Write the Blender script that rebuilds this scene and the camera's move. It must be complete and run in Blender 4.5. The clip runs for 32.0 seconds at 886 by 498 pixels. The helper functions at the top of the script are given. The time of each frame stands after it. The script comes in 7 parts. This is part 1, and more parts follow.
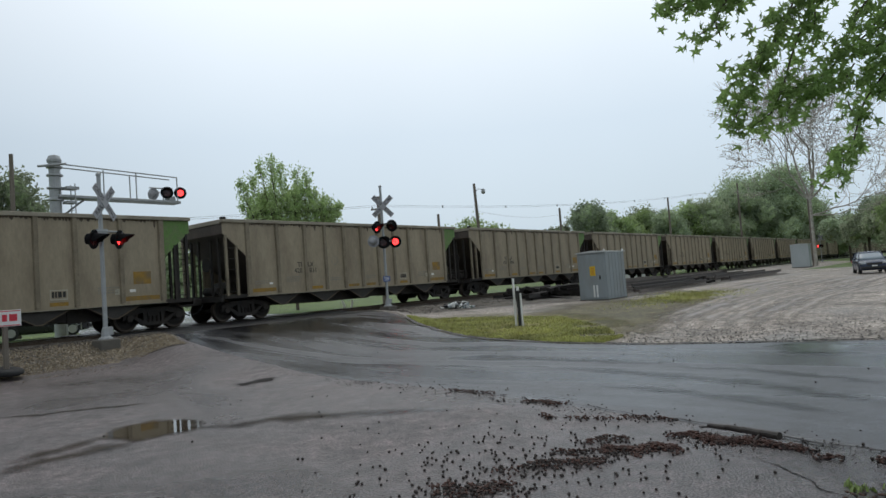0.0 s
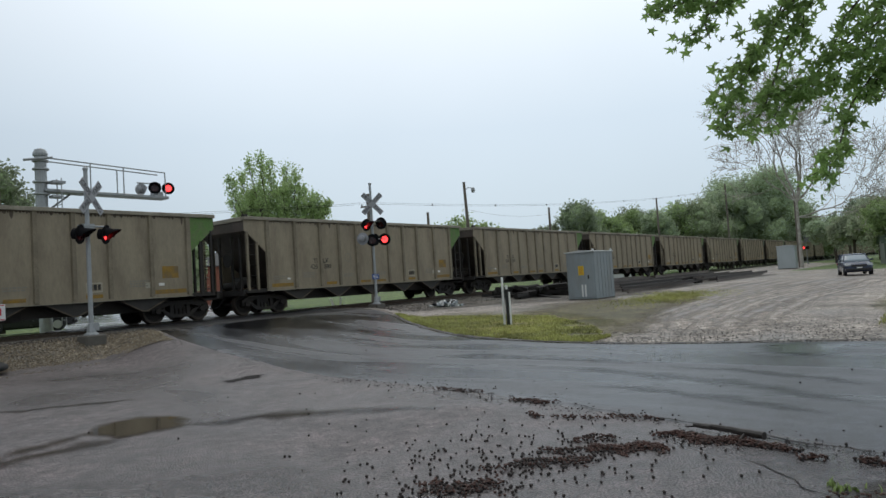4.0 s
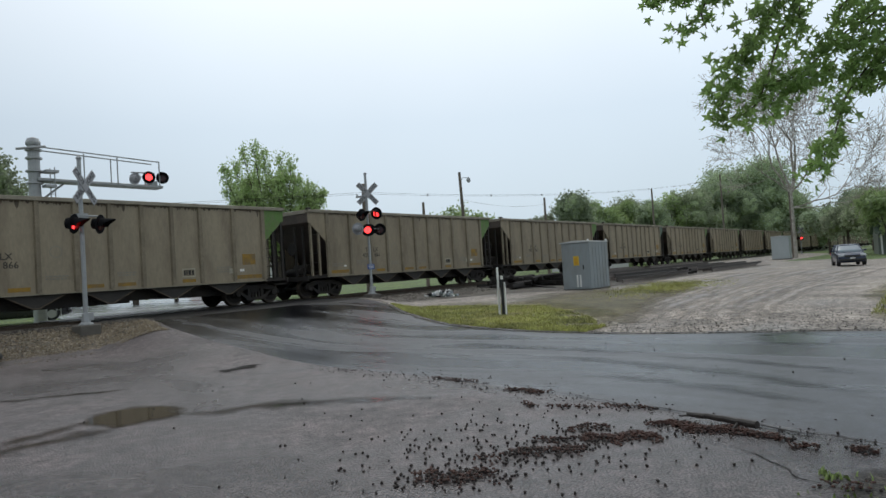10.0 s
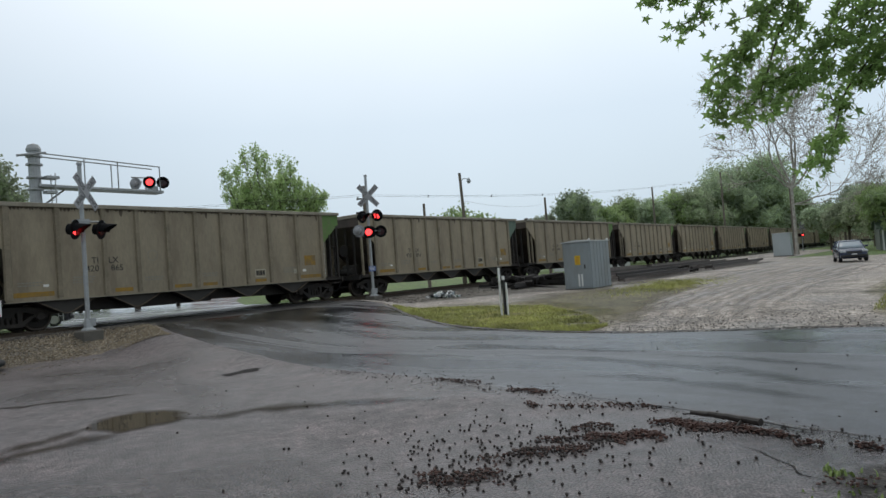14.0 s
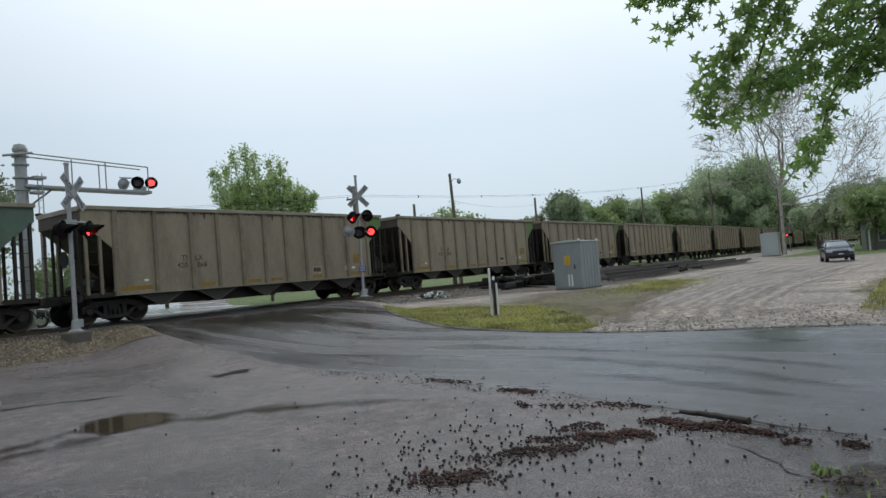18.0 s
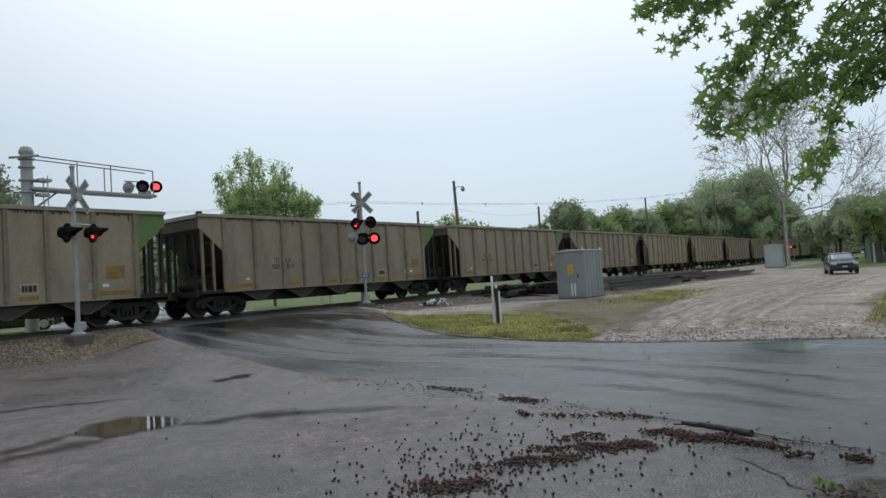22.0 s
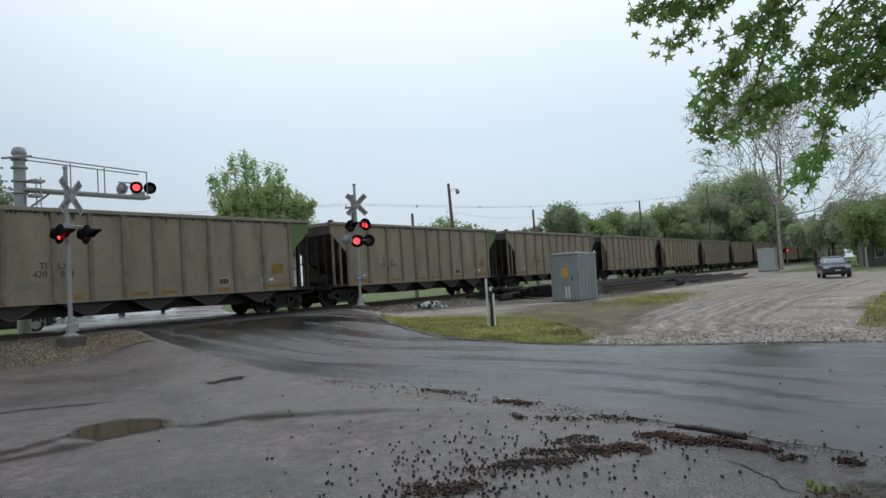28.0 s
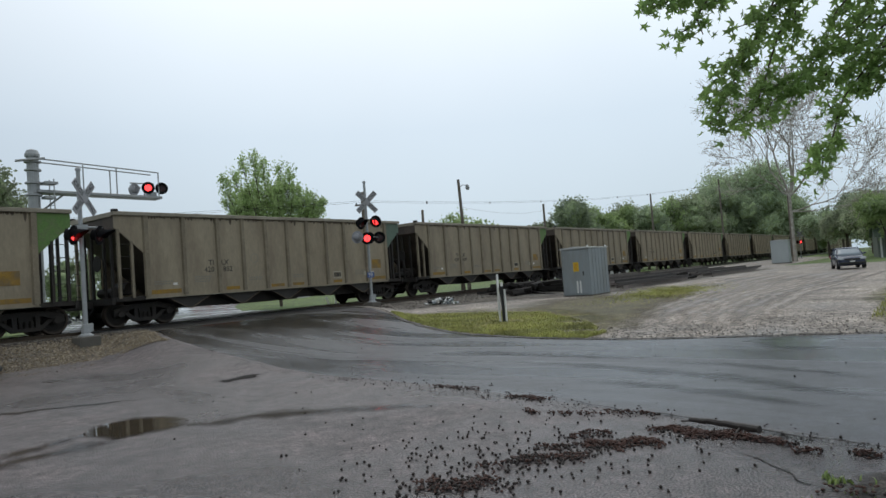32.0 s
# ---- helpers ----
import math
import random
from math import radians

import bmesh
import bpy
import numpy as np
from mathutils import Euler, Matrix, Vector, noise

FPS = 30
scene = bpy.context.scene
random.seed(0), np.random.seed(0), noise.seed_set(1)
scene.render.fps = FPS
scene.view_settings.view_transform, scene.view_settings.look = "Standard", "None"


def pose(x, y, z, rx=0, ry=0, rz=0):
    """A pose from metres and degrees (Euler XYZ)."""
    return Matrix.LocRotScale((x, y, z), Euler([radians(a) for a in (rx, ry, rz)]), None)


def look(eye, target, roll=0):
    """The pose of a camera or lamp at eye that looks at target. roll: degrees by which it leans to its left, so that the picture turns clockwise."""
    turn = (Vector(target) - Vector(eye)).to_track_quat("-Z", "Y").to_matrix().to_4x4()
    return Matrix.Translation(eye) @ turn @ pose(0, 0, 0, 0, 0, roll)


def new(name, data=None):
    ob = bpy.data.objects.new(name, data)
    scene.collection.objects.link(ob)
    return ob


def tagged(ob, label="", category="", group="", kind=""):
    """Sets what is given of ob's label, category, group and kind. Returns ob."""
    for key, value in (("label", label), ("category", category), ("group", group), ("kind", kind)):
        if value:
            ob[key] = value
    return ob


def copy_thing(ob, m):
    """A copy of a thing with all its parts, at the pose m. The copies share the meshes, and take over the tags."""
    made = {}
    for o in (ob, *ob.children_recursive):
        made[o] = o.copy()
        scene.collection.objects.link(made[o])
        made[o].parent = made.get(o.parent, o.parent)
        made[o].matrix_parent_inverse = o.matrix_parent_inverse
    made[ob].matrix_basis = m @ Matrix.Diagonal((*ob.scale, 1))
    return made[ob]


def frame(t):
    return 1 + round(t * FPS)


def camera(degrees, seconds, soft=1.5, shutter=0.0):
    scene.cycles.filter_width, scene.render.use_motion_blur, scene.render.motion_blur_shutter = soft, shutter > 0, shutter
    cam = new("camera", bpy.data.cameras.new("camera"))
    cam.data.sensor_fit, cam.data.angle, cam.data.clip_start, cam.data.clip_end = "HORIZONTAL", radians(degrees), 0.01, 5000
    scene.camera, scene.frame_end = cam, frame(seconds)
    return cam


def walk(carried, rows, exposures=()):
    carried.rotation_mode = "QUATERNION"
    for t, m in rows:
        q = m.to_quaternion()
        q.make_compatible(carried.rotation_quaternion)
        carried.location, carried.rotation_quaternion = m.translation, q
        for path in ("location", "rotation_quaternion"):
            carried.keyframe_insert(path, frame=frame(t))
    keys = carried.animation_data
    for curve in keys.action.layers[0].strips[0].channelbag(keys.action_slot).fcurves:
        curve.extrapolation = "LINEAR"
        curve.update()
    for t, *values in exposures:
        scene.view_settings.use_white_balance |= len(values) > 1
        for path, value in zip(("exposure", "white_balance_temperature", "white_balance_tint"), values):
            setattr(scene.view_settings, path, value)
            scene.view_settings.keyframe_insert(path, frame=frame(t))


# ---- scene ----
cam = camera(67.5, 32.0, soft=1.5)
PATH = [
    (0, pose(0.000, 0.000, 0.904, 92.919, 4.193, -51.848)),
    (0.5, pose(0.000, 0.000, 0.904, 92.982, 3.963, -52.043)),
    (1, pose(0.000, 0.000, 0.904, 92.957, 3.615, -52.285)),
    (1.5, pose(0.000, 0.000, 0.904, 92.991, 3.828, -52.319)),
    (2, pose(0.000, 0.000, 0.904, 92.921, 3.653, -52.259)),
    (2.5, pose(0.000, 0.000, 0.904, 92.910, 3.441, -52.105)),
    (3, pose(0.000, 0.000, 0.904, 92.909, 3.513, -52.386)),
    (3.5, pose(0.000, 0.000, 0.904, 92.834, 3.575, -52.668)),
    (5.5, pose(0.000, 0.000, 0.904, 92.383, 4.120, -52.826)),
    (6, pose(0.000, 0.000, 0.904, 92.302, 4.051, -52.663)),
    (6.5, pose(0.000, 0.000, 0.904, 92.311, 3.936, -52.537)),
    (7, pose(0.000, 0.000, 0.904, 92.239, 3.963, -52.525)),
    (7.5, pose(0.000, 0.000, 0.904, 92.090, 3.866, -52.529)),
    (8, pose(0.000, 0.000, 0.904, 91.956, 3.753, -52.529)),
    (8.5, pose(0.000, 0.000, 0.904, 91.948, 3.746, -52.536)),
    (9, pose(0.000, 0.000, 0.904, 91.866, 3.762, -52.744)),
    (9.5, pose(0.000, 0.000, 0.904, 91.844, 3.749, -52.996)),
    (10, pose(0.000, 0.000, 0.904, 91.819, 3.658, -53.206)),
    (10.5, pose(0.000, 0.000, 0.904, 91.865, 3.422, -53.144)),
    (11, pose(0.000, 0.000, 0.904, 91.923, 3.723, -52.843)),
    (11.5, pose(0.000, 0.000, 0.904, 92.076, 4.371, -52.496)),
    (12, pose(0.000, 0.000, 0.904, 92.224, 4.109, -52.557)),
    (12.5, pose(0.000, 0.000, 0.904, 92.269, 4.383, -52.765)),
    (13, pose(0.000, 0.000, 0.904, 92.136, 4.257, -52.962)),
    (13.5, pose(0.000, 0.000, 0.904, 92.002, 4.234, -53.141)),
    (14, pose(0.000, 0.000, 0.904, 91.924, 4.375, -53.085)),
    (14.5, pose(0.000, 0.000, 0.904, 91.778, 4.544, -53.076)),
    (16.5, pose(0.000, 0.000, 0.904, 92.040, 4.379, -53.313)),
    (17, pose(0.000, 0.000, 0.904, 92.104, 4.460, -53.414)),
    (17.5, pose(0.000, 0.000, 0.904, 92.059, 4.663, -53.768)),
    (18, pose(0.000, 0.000, 0.904, 91.893, 4.473, -53.927)),
    (18.5, pose(0.000, 0.000, 0.904, 91.793, 4.290, -53.927)),
    (19, pose(0.000, 0.000, 0.904, 91.757, 4.127, -53.861)),
    (19.5, pose(0.000, 0.000, 0.904, 91.902, 3.914, -53.829)),
    (20, pose(0.000, 0.000, 0.904, 92.180, 3.848, -53.796)),
    (20.5, pose(0.000, 0.000, 0.904, 92.447, 3.753, -53.767)),
    (21, pose(0.000, 0.000, 0.904, 92.598, 3.621, -53.791)),
    (21.5, pose(0.000, 0.000, 0.904, 92.575, 3.610, -53.763)),
    (22, pose(0.000, 0.000, 0.904, 92.548, 3.732, -53.685)),
    (22.5, pose(0.000, 0.000, 0.904, 92.537, 3.746, -53.537)),
    (23, pose(0.000, 0.000, 0.904, 92.537, 3.957, -53.519)),
    (23.5, pose(0.000, 0.000, 0.904, 92.574, 3.844, -53.578)),
    (24, pose(0.000, 0.000, 0.904, 92.582, 3.503, -53.740)),
    (24.5, pose(0.000, 0.000, 0.904, 92.579, 3.304, -53.928)),
    (25, pose(0.000, 0.000, 0.904, 92.587, 3.423, -54.103)),
    (25.5, pose(0.000, 0.000, 0.904, 92.621, 3.590, -54.262)),
    (27.5, pose(0.000, 0.000, 0.904, 92.793, 3.696, -54.243)),
    (28, pose(0.000, 0.000, 0.904, 92.734, 3.552, -54.167)),
    (28.5, pose(0.000, 0.000, 0.904, 92.628, 3.475, -54.118)),
    (29, pose(0.000, 0.000, 0.904, 92.508, 3.294, -54.187)),
    (29.5, pose(0.000, 0.000, 0.904, 92.441, 3.009, -54.211)),
    (30, pose(0.000, 0.000, 0.904, 92.317, 2.997, -54.164)),
    (30.5, pose(0.000, 0.000, 0.904, 92.341, 3.352, -54.014)),
    (31, pose(0.000, 0.000, 0.904, 92.388, 3.673, -53.717)),
    (31.5, pose(0.000, 0.000, 0.904, 92.408, 3.963, -53.407)),
    (32, pose(0.000, 0.000, 0.904, 92.464, 4.257, -53.215)),
]
walk(cam, PATH, exposures=[(0, 0.0), (8, 0.02), (13, 0.06), (22, 0.06), (27, 0.03), (32, 0.02)])

# ---- world and sun: an even overcast ----
world = bpy.data.worlds.new("world")
scene.world = world
world.use_nodes = True
wn, wl = world.node_tree.nodes, world.node_tree.links
wn.clear()
w_out = wn.new("ShaderNodeOutputWorld")
w_bg = wn.new("ShaderNodeBackground")
w_sky = wn.new("ShaderNodeTexSky")
w_sky.sky_type = "NISHITA"
w_sky.sun_disc = False
w_sky.sun_elevation = radians(52)
w_sky.sun_rotation = radians(52)
w_sky.dust_density = 6.0
w_scale = wn.new("ShaderNodeVectorMath")
w_scale.operation = "SCALE"
w_scale.inputs["Scale"].default_value = 0.10
wl.new(w_sky.outputs["Color"], w_scale.inputs[0])
w_tc = wn.new("ShaderNodeTexCoord")
w_sep = wn.new("ShaderNodeSeparateXYZ")
wl.new(w_tc.outputs["Generated"], w_sep.inputs[0])
w_ramp = wn.new("ShaderNodeValToRGB")
w_ramp.color_ramp.elements[0].position = 0.0
w_ramp.color_ramp.elements[0].color = (0.565, 0.69, 0.785, 1)
w_ramp.color_ramp.elements[1].position = 0.75
w_ramp.color_ramp.elements[1].color = (0.76, 0.83, 0.88, 1)
w_e = w_ramp.color_ramp.elements.new(0.22)
w_e.color = (0.64, 0.765, 0.88, 1)
w_e = w_ramp.color_ramp.elements.new(0.40)
w_e.color = (0.875, 0.975, 1.065, 1)
wl.new(w_sep.outputs["Z"], w_ramp.inputs[0])
w_noise = wn.new("ShaderNodeTexNoise")
w_noise.inputs["Scale"].default_value = 2.2
w_noise.inputs["Detail"].default_value = 3.0
wl.new(w_tc.outputs["Generated"], w_noise.inputs["Vector"])
w_map = wn.new("ShaderNodeMapRange")
w_map.inputs[3].default_value, w_map.inputs[4].default_value = 0.93, 1.07
wl.new(w_noise.outputs["Fac"], w_map.inputs[0])
w_cloud = wn.new("ShaderNodeVectorMath")
w_cloud.operation = "SCALE"
wl.new(w_ramp.outputs["Color"], w_cloud.inputs[0])
# the cloud is brightest round the hidden sun
w_dot = wn.new("ShaderNodeVectorMath")
w_dot.operation = "DOT_PRODUCT"
w_dot.inputs[1].default_value = (0.80, 0.30, 0.52)
wl.new(w_tc.outputs["Generated"], w_dot.inputs[0])
w_glow = wn.new("ShaderNodeMapRange")
w_glow.interpolation_type = "SMOOTHSTEP"
w_glow.inputs[1].default_value, w_glow.inputs[2].default_value = 0.48, 0.92
w_glow.inputs[3].default_value, w_glow.inputs[4].default_value = 0.80, 1.05
wl.new(w_dot.outputs["Value"], w_glow.inputs[0])
w_mul = wn.new("ShaderNodeMath")
w_mul.operation = "MULTIPLY"
wl.new(w_map.outputs[0], w_mul.inputs[0])
wl.new(w_glow.outputs[0], w_mul.inputs[1])
wl.new(w_mul.outputs[0], w_cloud.inputs["Scale"])
w_mix = wn.new("ShaderNodeMix")
w_mix.data_type = "RGBA"
w_mix.inputs["Factor"].default_value = 0.88
wl.new(w_scale.outputs[0], w_mix.inputs["A"])
wl.new(w_cloud.outputs[0], w_mix.inputs["B"])
wl.new(w_mix.outputs["Result"], w_bg.inputs["Color"])
w_bg.inputs["Strength"].default_value = 1.0
wl.new(w_bg.outputs[0], w_out.inputs[0])

sun = new("sun", bpy.data.lights.new("sun", "SUN"))
sun.data.energy, sun.data.angle, sun.data.color = 0.5, radians(40), (1.0, 0.98, 0.95)
sun.matrix_world = look((24, 19, 40), (0, 0, 0))


# ---- materials ----
def mat(name, base, rough=0.7, metal=0.0, var=0.25, scale=3.0, fine=40.0, bump=0.15, dirt=None, dirt_amt=0.35,
        dirt_scale=0.9, emit=None, strength=0.0, spec=0.5, rough_var=0.1, stretch=(1, 1, 1), per_object=0.0):
    """A surface with grain and broad stains of its own, both in metres."""
    m = bpy.data.materials.new(name)
    m.use_nodes = True
    n, l = m.node_tree.nodes, m.node_tree.links
    b = n["Principled BSDF"]
    tc = n.new("ShaderNodeTexCoord")
    mp = n.new("ShaderNodeMapping")
    mp.inputs["Scale"].default_value = stretch
    l.new(tc.outputs["Object"], mp.inputs["Vector"])
    n1 = n.new("ShaderNodeTexNoise")
    n1.inputs["Scale"].default_value, n1.inputs["Detail"].default_value = scale, 6.0
    n2 = n.new("ShaderNodeTexNoise")
    n2.inputs["Scale"].default_value, n2.inputs["Detail"].default_value = fine, 4.0
    l.new(mp.outputs[0], n1.inputs["Vector"])
    l.new(mp.outputs[0], n2.inputs["Vector"])
    add = n.new("ShaderNodeMath")
    add.operation = "MULTIPLY_ADD"
    add.inputs[1].default_value = 0.5
    l.new(n2.outputs["Fac"], add.inputs[0])
    half = n.new("ShaderNodeMath")
    half.operation = "MULTIPLY"
    half.inputs[1].default_value = 0.5
    l.new(n1.outputs["Fac"], half.inputs[0])
    l.new(half.outputs[0], add.inputs[2])
    ramp = n.new("ShaderNodeValToRGB")
    lo = tuple(max(0, c * (1 - var)) for c in base) + (1,)
    hi = tuple(min(1, c * (1 + var)) for c in base) + (1,)
    ramp.color_ramp.elements[0].position, ramp.color_ramp.elements[0].color = 0.36, lo
    ramp.color_ramp.elements[1].position, ramp.color_ramp.elements[1].color = 0.64, hi
    l.new(add.outputs[0], ramp.inputs[0])
    col = ramp.outputs["Color"]
    if dirt:
        n3 = n.new("ShaderNodeTexNoise")
        n3.inputs["Scale"].default_value, n3.inputs["Detail"].default_value = dirt_scale, 8.0
        n3.inputs["Roughness"].default_value = 0.65
        l.new(mp.outputs[0], n3.inputs["Vector"])
        r3 = n.new("ShaderNodeMapRange")
        r3.inputs[1].default_value, r3.inputs[2].default_value = 0.45, 0.68
        r3.inputs[4].default_value = dirt_amt
        l.new(n3.outputs["Fac"], r3.inputs[0])
        mx = n.new("ShaderNodeMix")
        mx.data_type = "RGBA"
        l.new(r3.outputs[0], mx.inputs["Factor"])
        l.new(col, mx.inputs["A"])
        mx.inputs["B"].default_value = (*dirt, 1)
        col = mx.outputs["Result"]
    if per_object:
        oi = n.new("ShaderNodeObjectInfo")
        mr = n.new("ShaderNodeMapRange")
        mr.inputs[3].default_value, mr.inputs[4].default_value = 1 - per_object, 1 + per_object
        l.new(oi.outputs["Random"], mr.inputs[0])
        sc = n.new("ShaderNodeVectorMath")
        sc.operation = "SCALE"
        l.new(col, sc.inputs[0])
        l.new(mr.outputs[0], sc.inputs["Scale"])
        col = sc.outputs[0]
    l.new(col, b.inputs["Base Color"])
    rr = n.new("ShaderNodeMapRange")
    rr.inputs[3].default_value, rr.inputs[4].default_value = max(0.02, rough - rough_var), min(1, rough + rough_var)
    l.new(n1.outputs["Fac"], rr.inputs[0])
    l.new(rr.outputs[0], b.inputs["Roughness"])
    b.inputs["Metallic"].default_value = metal
    b.inputs["Specular IOR Level"].default_value = spec
    if bump:
        bp = n.new("ShaderNodeBump")
        bp.inputs["Strength"].default_value, bp.inputs["Distance"].default_value = bump, 0.02
        l.new(add.outputs[0], bp.inputs["Height"])
        l.new(bp.outputs[0], b.inputs["Normal"])
    if emit:
        b.inputs["Emission Color"].default_value = (*emit, 1)
        b.inputs["Emission Strength"].default_value = strength
    return m


M = {}
M["car_tan"] = mat("weathered_tan_paint", (0.298, 0.246, 0.167), 0.6, var=0.13, scale=1.2, fine=14, bump=0.06,
                   dirt=(0.165, 0.128, 0.086), dirt_amt=0.65, dirt_scale=1.1, stretch=(1.3, 1.0, 0.42), per_object=0.07)
M["car_stake"] = mat("rusty_tan_paint", (0.225, 0.186, 0.126), 0.68, var=0.2, scale=2, fine=25, bump=0.08,
                     dirt=(0.10, 0.075, 0.050), dirt_amt=0.6)
M["car_chord"] = mat("bare_grey_tan_paint", (0.30, 0.265, 0.20), 0.55, var=0.2, scale=2, fine=25, bump=0.06, dirt=(0.14, 0.11, 0.075), dirt_amt=0.6)
M["car_soot"] = mat("soot_and_rust_run", (0.095, 0.072, 0.048), 0.75, var=0.35, scale=5)
M["car_cream"] = mat("faded_cream_stencil", (0.42, 0.38, 0.29), 0.6, var=0.12)
M["car_green"] = mat("worn_green_paint", (0.11, 0.215, 0.045), 0.6, var=0.2, scale=2, fine=25, bump=0.06,
                     dirt=(0.14, 0.12, 0.08), dirt_amt=0.7, dirt_scale=2)
M["car_pale_green"] = mat("pale_green_paint", (0.10, 0.15, 0.11), 0.6, var=0.2, dirt=(0.07, 0.08, 0.06))
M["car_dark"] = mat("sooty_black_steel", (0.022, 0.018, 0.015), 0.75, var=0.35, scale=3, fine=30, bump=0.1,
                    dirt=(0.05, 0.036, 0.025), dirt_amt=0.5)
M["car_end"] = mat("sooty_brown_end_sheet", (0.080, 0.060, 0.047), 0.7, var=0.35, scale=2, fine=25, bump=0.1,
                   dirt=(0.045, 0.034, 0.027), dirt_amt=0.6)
M["car_yellow"] = mat("worn_yellow_paint", (0.30, 0.17, 0.02), 0.6, var=0.25, scale=4, dirt=(0.16, 0.12, 0.07), dirt_amt=0.8, dirt_scale=3)
M["car_white"] = mat("white_reflector", (0.75, 0.72, 0.66), 0.4, var=0.08)
M["car_grey"] = mat("faded_grey_stencil", (0.23, 0.21, 0.17), 0.6, var=0.15)
M["car_black"] = mat("black_lettering", (0.025, 0.022, 0.018), 0.6, var=0.2)
M["gate"] = mat("grey_hopper_gate", (0.040, 0.034, 0.028), 0.65, var=0.3, dirt=(0.03, 0.025, 0.02), dirt_amt=0.6)
M["wheel"] = mat("brown_wheel_steel", (0.022, 0.017, 0.013), 0.6, metal=0.3, var=0.3)
M["tread"] = mat("worn_wheel_rim", (0.055, 0.042, 0.033), 0.45, metal=0.7, var=0.2)
M["rail"] = mat("rail_steel", (0.10, 0.075, 0.055), 0.35, metal=0.8, var=0.25)
M["tie"] = mat("creosoted_tie", (0.014, 0.011, 0.009), 0.92, var=0.4, scale=4, stretch=(1, 6, 1), bump=0.3)
M["galv"] = mat("galvanised_steel", (0.34, 0.35, 0.35), 0.5, metal=0.35, var=0.12, scale=5, fine=60)
M["shed"] = mat("grey_painted_steel", (0.27, 0.30, 0.31), 0.5, metal=0.2, var=0.07, scale=1.5, dirt=(0.19, 0.19, 0.17), dirt_amt=0.5, stretch=(1, 1, 0.4))
M["black"] = mat("black_painted_steel", (0.014, 0.014, 0.014), 0.55, var=0.2)
M["lens_lit"] = mat("red_lamp_lens_alight", (0.4, 0.01, 0.02), 0.3, var=0.05, bump=0, emit=(1.0, 0.045, 0.045), strength=3.0)
M["lens_off"] = mat("red_lamp_shutter", (0.05, 0.006, 0.007), 0.25, var=0.1, bump=0)
M["concrete"] = mat("concrete", (0.11, 0.10, 0.085), 0.85, var=0.15, scale=6, fine=60, bump=0.3)
M["wood"] = mat("grey_weathered_wood", (0.16, 0.135, 0.11), 0.85, var=0.3, scale=4, stretch=(6, 6, 0.6), bump=0.3)
M["white"] = mat("white_paint", (0.72, 0.72, 0.70), 0.5, var=0.06, dirt=(0.5, 0.48, 0.42), dirt_amt=0.4)
M["bark"] = mat("grey_brown_bark", (0.085, 0.068, 0.052), 0.9, var=0.35, scale=6, stretch=(3, 3, 0.7), bump=0.5)
M["sycamore"] = mat("pale_sycamore_bark", (0.44, 0.41, 0.36), 0.85, var=0.25, scale=2.5, dirt=(0.16, 0.13, 0.10), dirt_amt=0.8, dirt_scale=1.2)
M["water"] = mat("puddle_water", (0.06, 0.048, 0.034), 0.03, var=0.1, bump=0, rough_var=0.01, spec=0.5)
M["glass_dark"] = mat("dark_car_glass", (0.07, 0.08, 0.085), 0.05, var=0.05, bump=0, rough_var=0.02)
M["navy"] = mat("dark_blue_car_paint", (0.030, 0.040, 0.072), 0.22, var=0.1, bump=0, rough_var=0.04)
M["rubber"] = mat("black_rubber", (0.014, 0.014, 0.014), 0.8, var=0.2)
M["sign_blue"] = mat("blue_sign_paint", (0.06, 0.10, 0.26), 0.5, var=0.08)
M["sign_yellow"] = mat("yellow_sign_paint", (0.62, 0.40, 0.02), 0.5, var=0.08)
M["sign_red"] = mat("red_sign_paint", (0.55, 0.03, 0.05), 0.5, var=0.08)


# ---- building blocks ----
def box(bm, x0, x1, y0, y1, z0, z1, m=None):
    v = [bm.verts.new(p) for p in ((x0, y0, z0), (x1, y0, z0), (x1, y1, z0), (x0, y1, z0), (x0, y0, z1), (x1, y0, z1), (x1, y1, z1), (x0, y1, z1))]
    if m is not None:
        for q in v:
            q.co = m @ q.co
    for f in ((0, 3, 2, 1), (4, 5, 6, 7), (0, 1, 5, 4), (1, 2, 6, 5), (2, 3, 7, 6), (3, 0, 4, 7)):
        bm.faces.new([v[i] for i in f])


def prism(bm, pts, a, b, axis="y"):
    """A polygon in the plane across axis, from a to b along it."""
    def put(p, q, d):
        return (p, d, q) if axis == "y" else (d, p, q) if axis == "x" else (p, q, d)
    lo = [bm.verts.new(put(p, q, a)) for p, q in pts]
    hi = [bm.verts.new(put(p, q, b)) for p, q in pts]
    bm.faces.new(lo)
    bm.faces.new(hi[::-1])
    n = len(pts)
    for i in range(n):
        bm.faces.new((lo[i], hi[i], hi[(i + 1) % n], lo[(i + 1) % n]))


def tube(bm, p0, p1, r0, r1=None, seg=10, caps=True):
    p0, p1 = Vector(p0), Vector(p1)
    r1 = r0 if r1 is None else r1
    q = (p1 - p0).to_track_quat("Z", "Y")
    ra, rb = [], []
    for i in range(seg):
        a = 2 * math.pi * i / seg
        d = q @ Vector((math.cos(a), math.sin(a), 0))
        ra.append(bm.verts.new(p0 + d * r0))
        rb.append(bm.verts.new(p1 + d * r1))
    for i in range(seg):
        j = (i + 1) % seg
        bm.faces.new((ra[i], ra[j], rb[j], rb[i]))
    if caps:
        bm.faces.new(ra[::-1])
        bm.faces.new(rb)


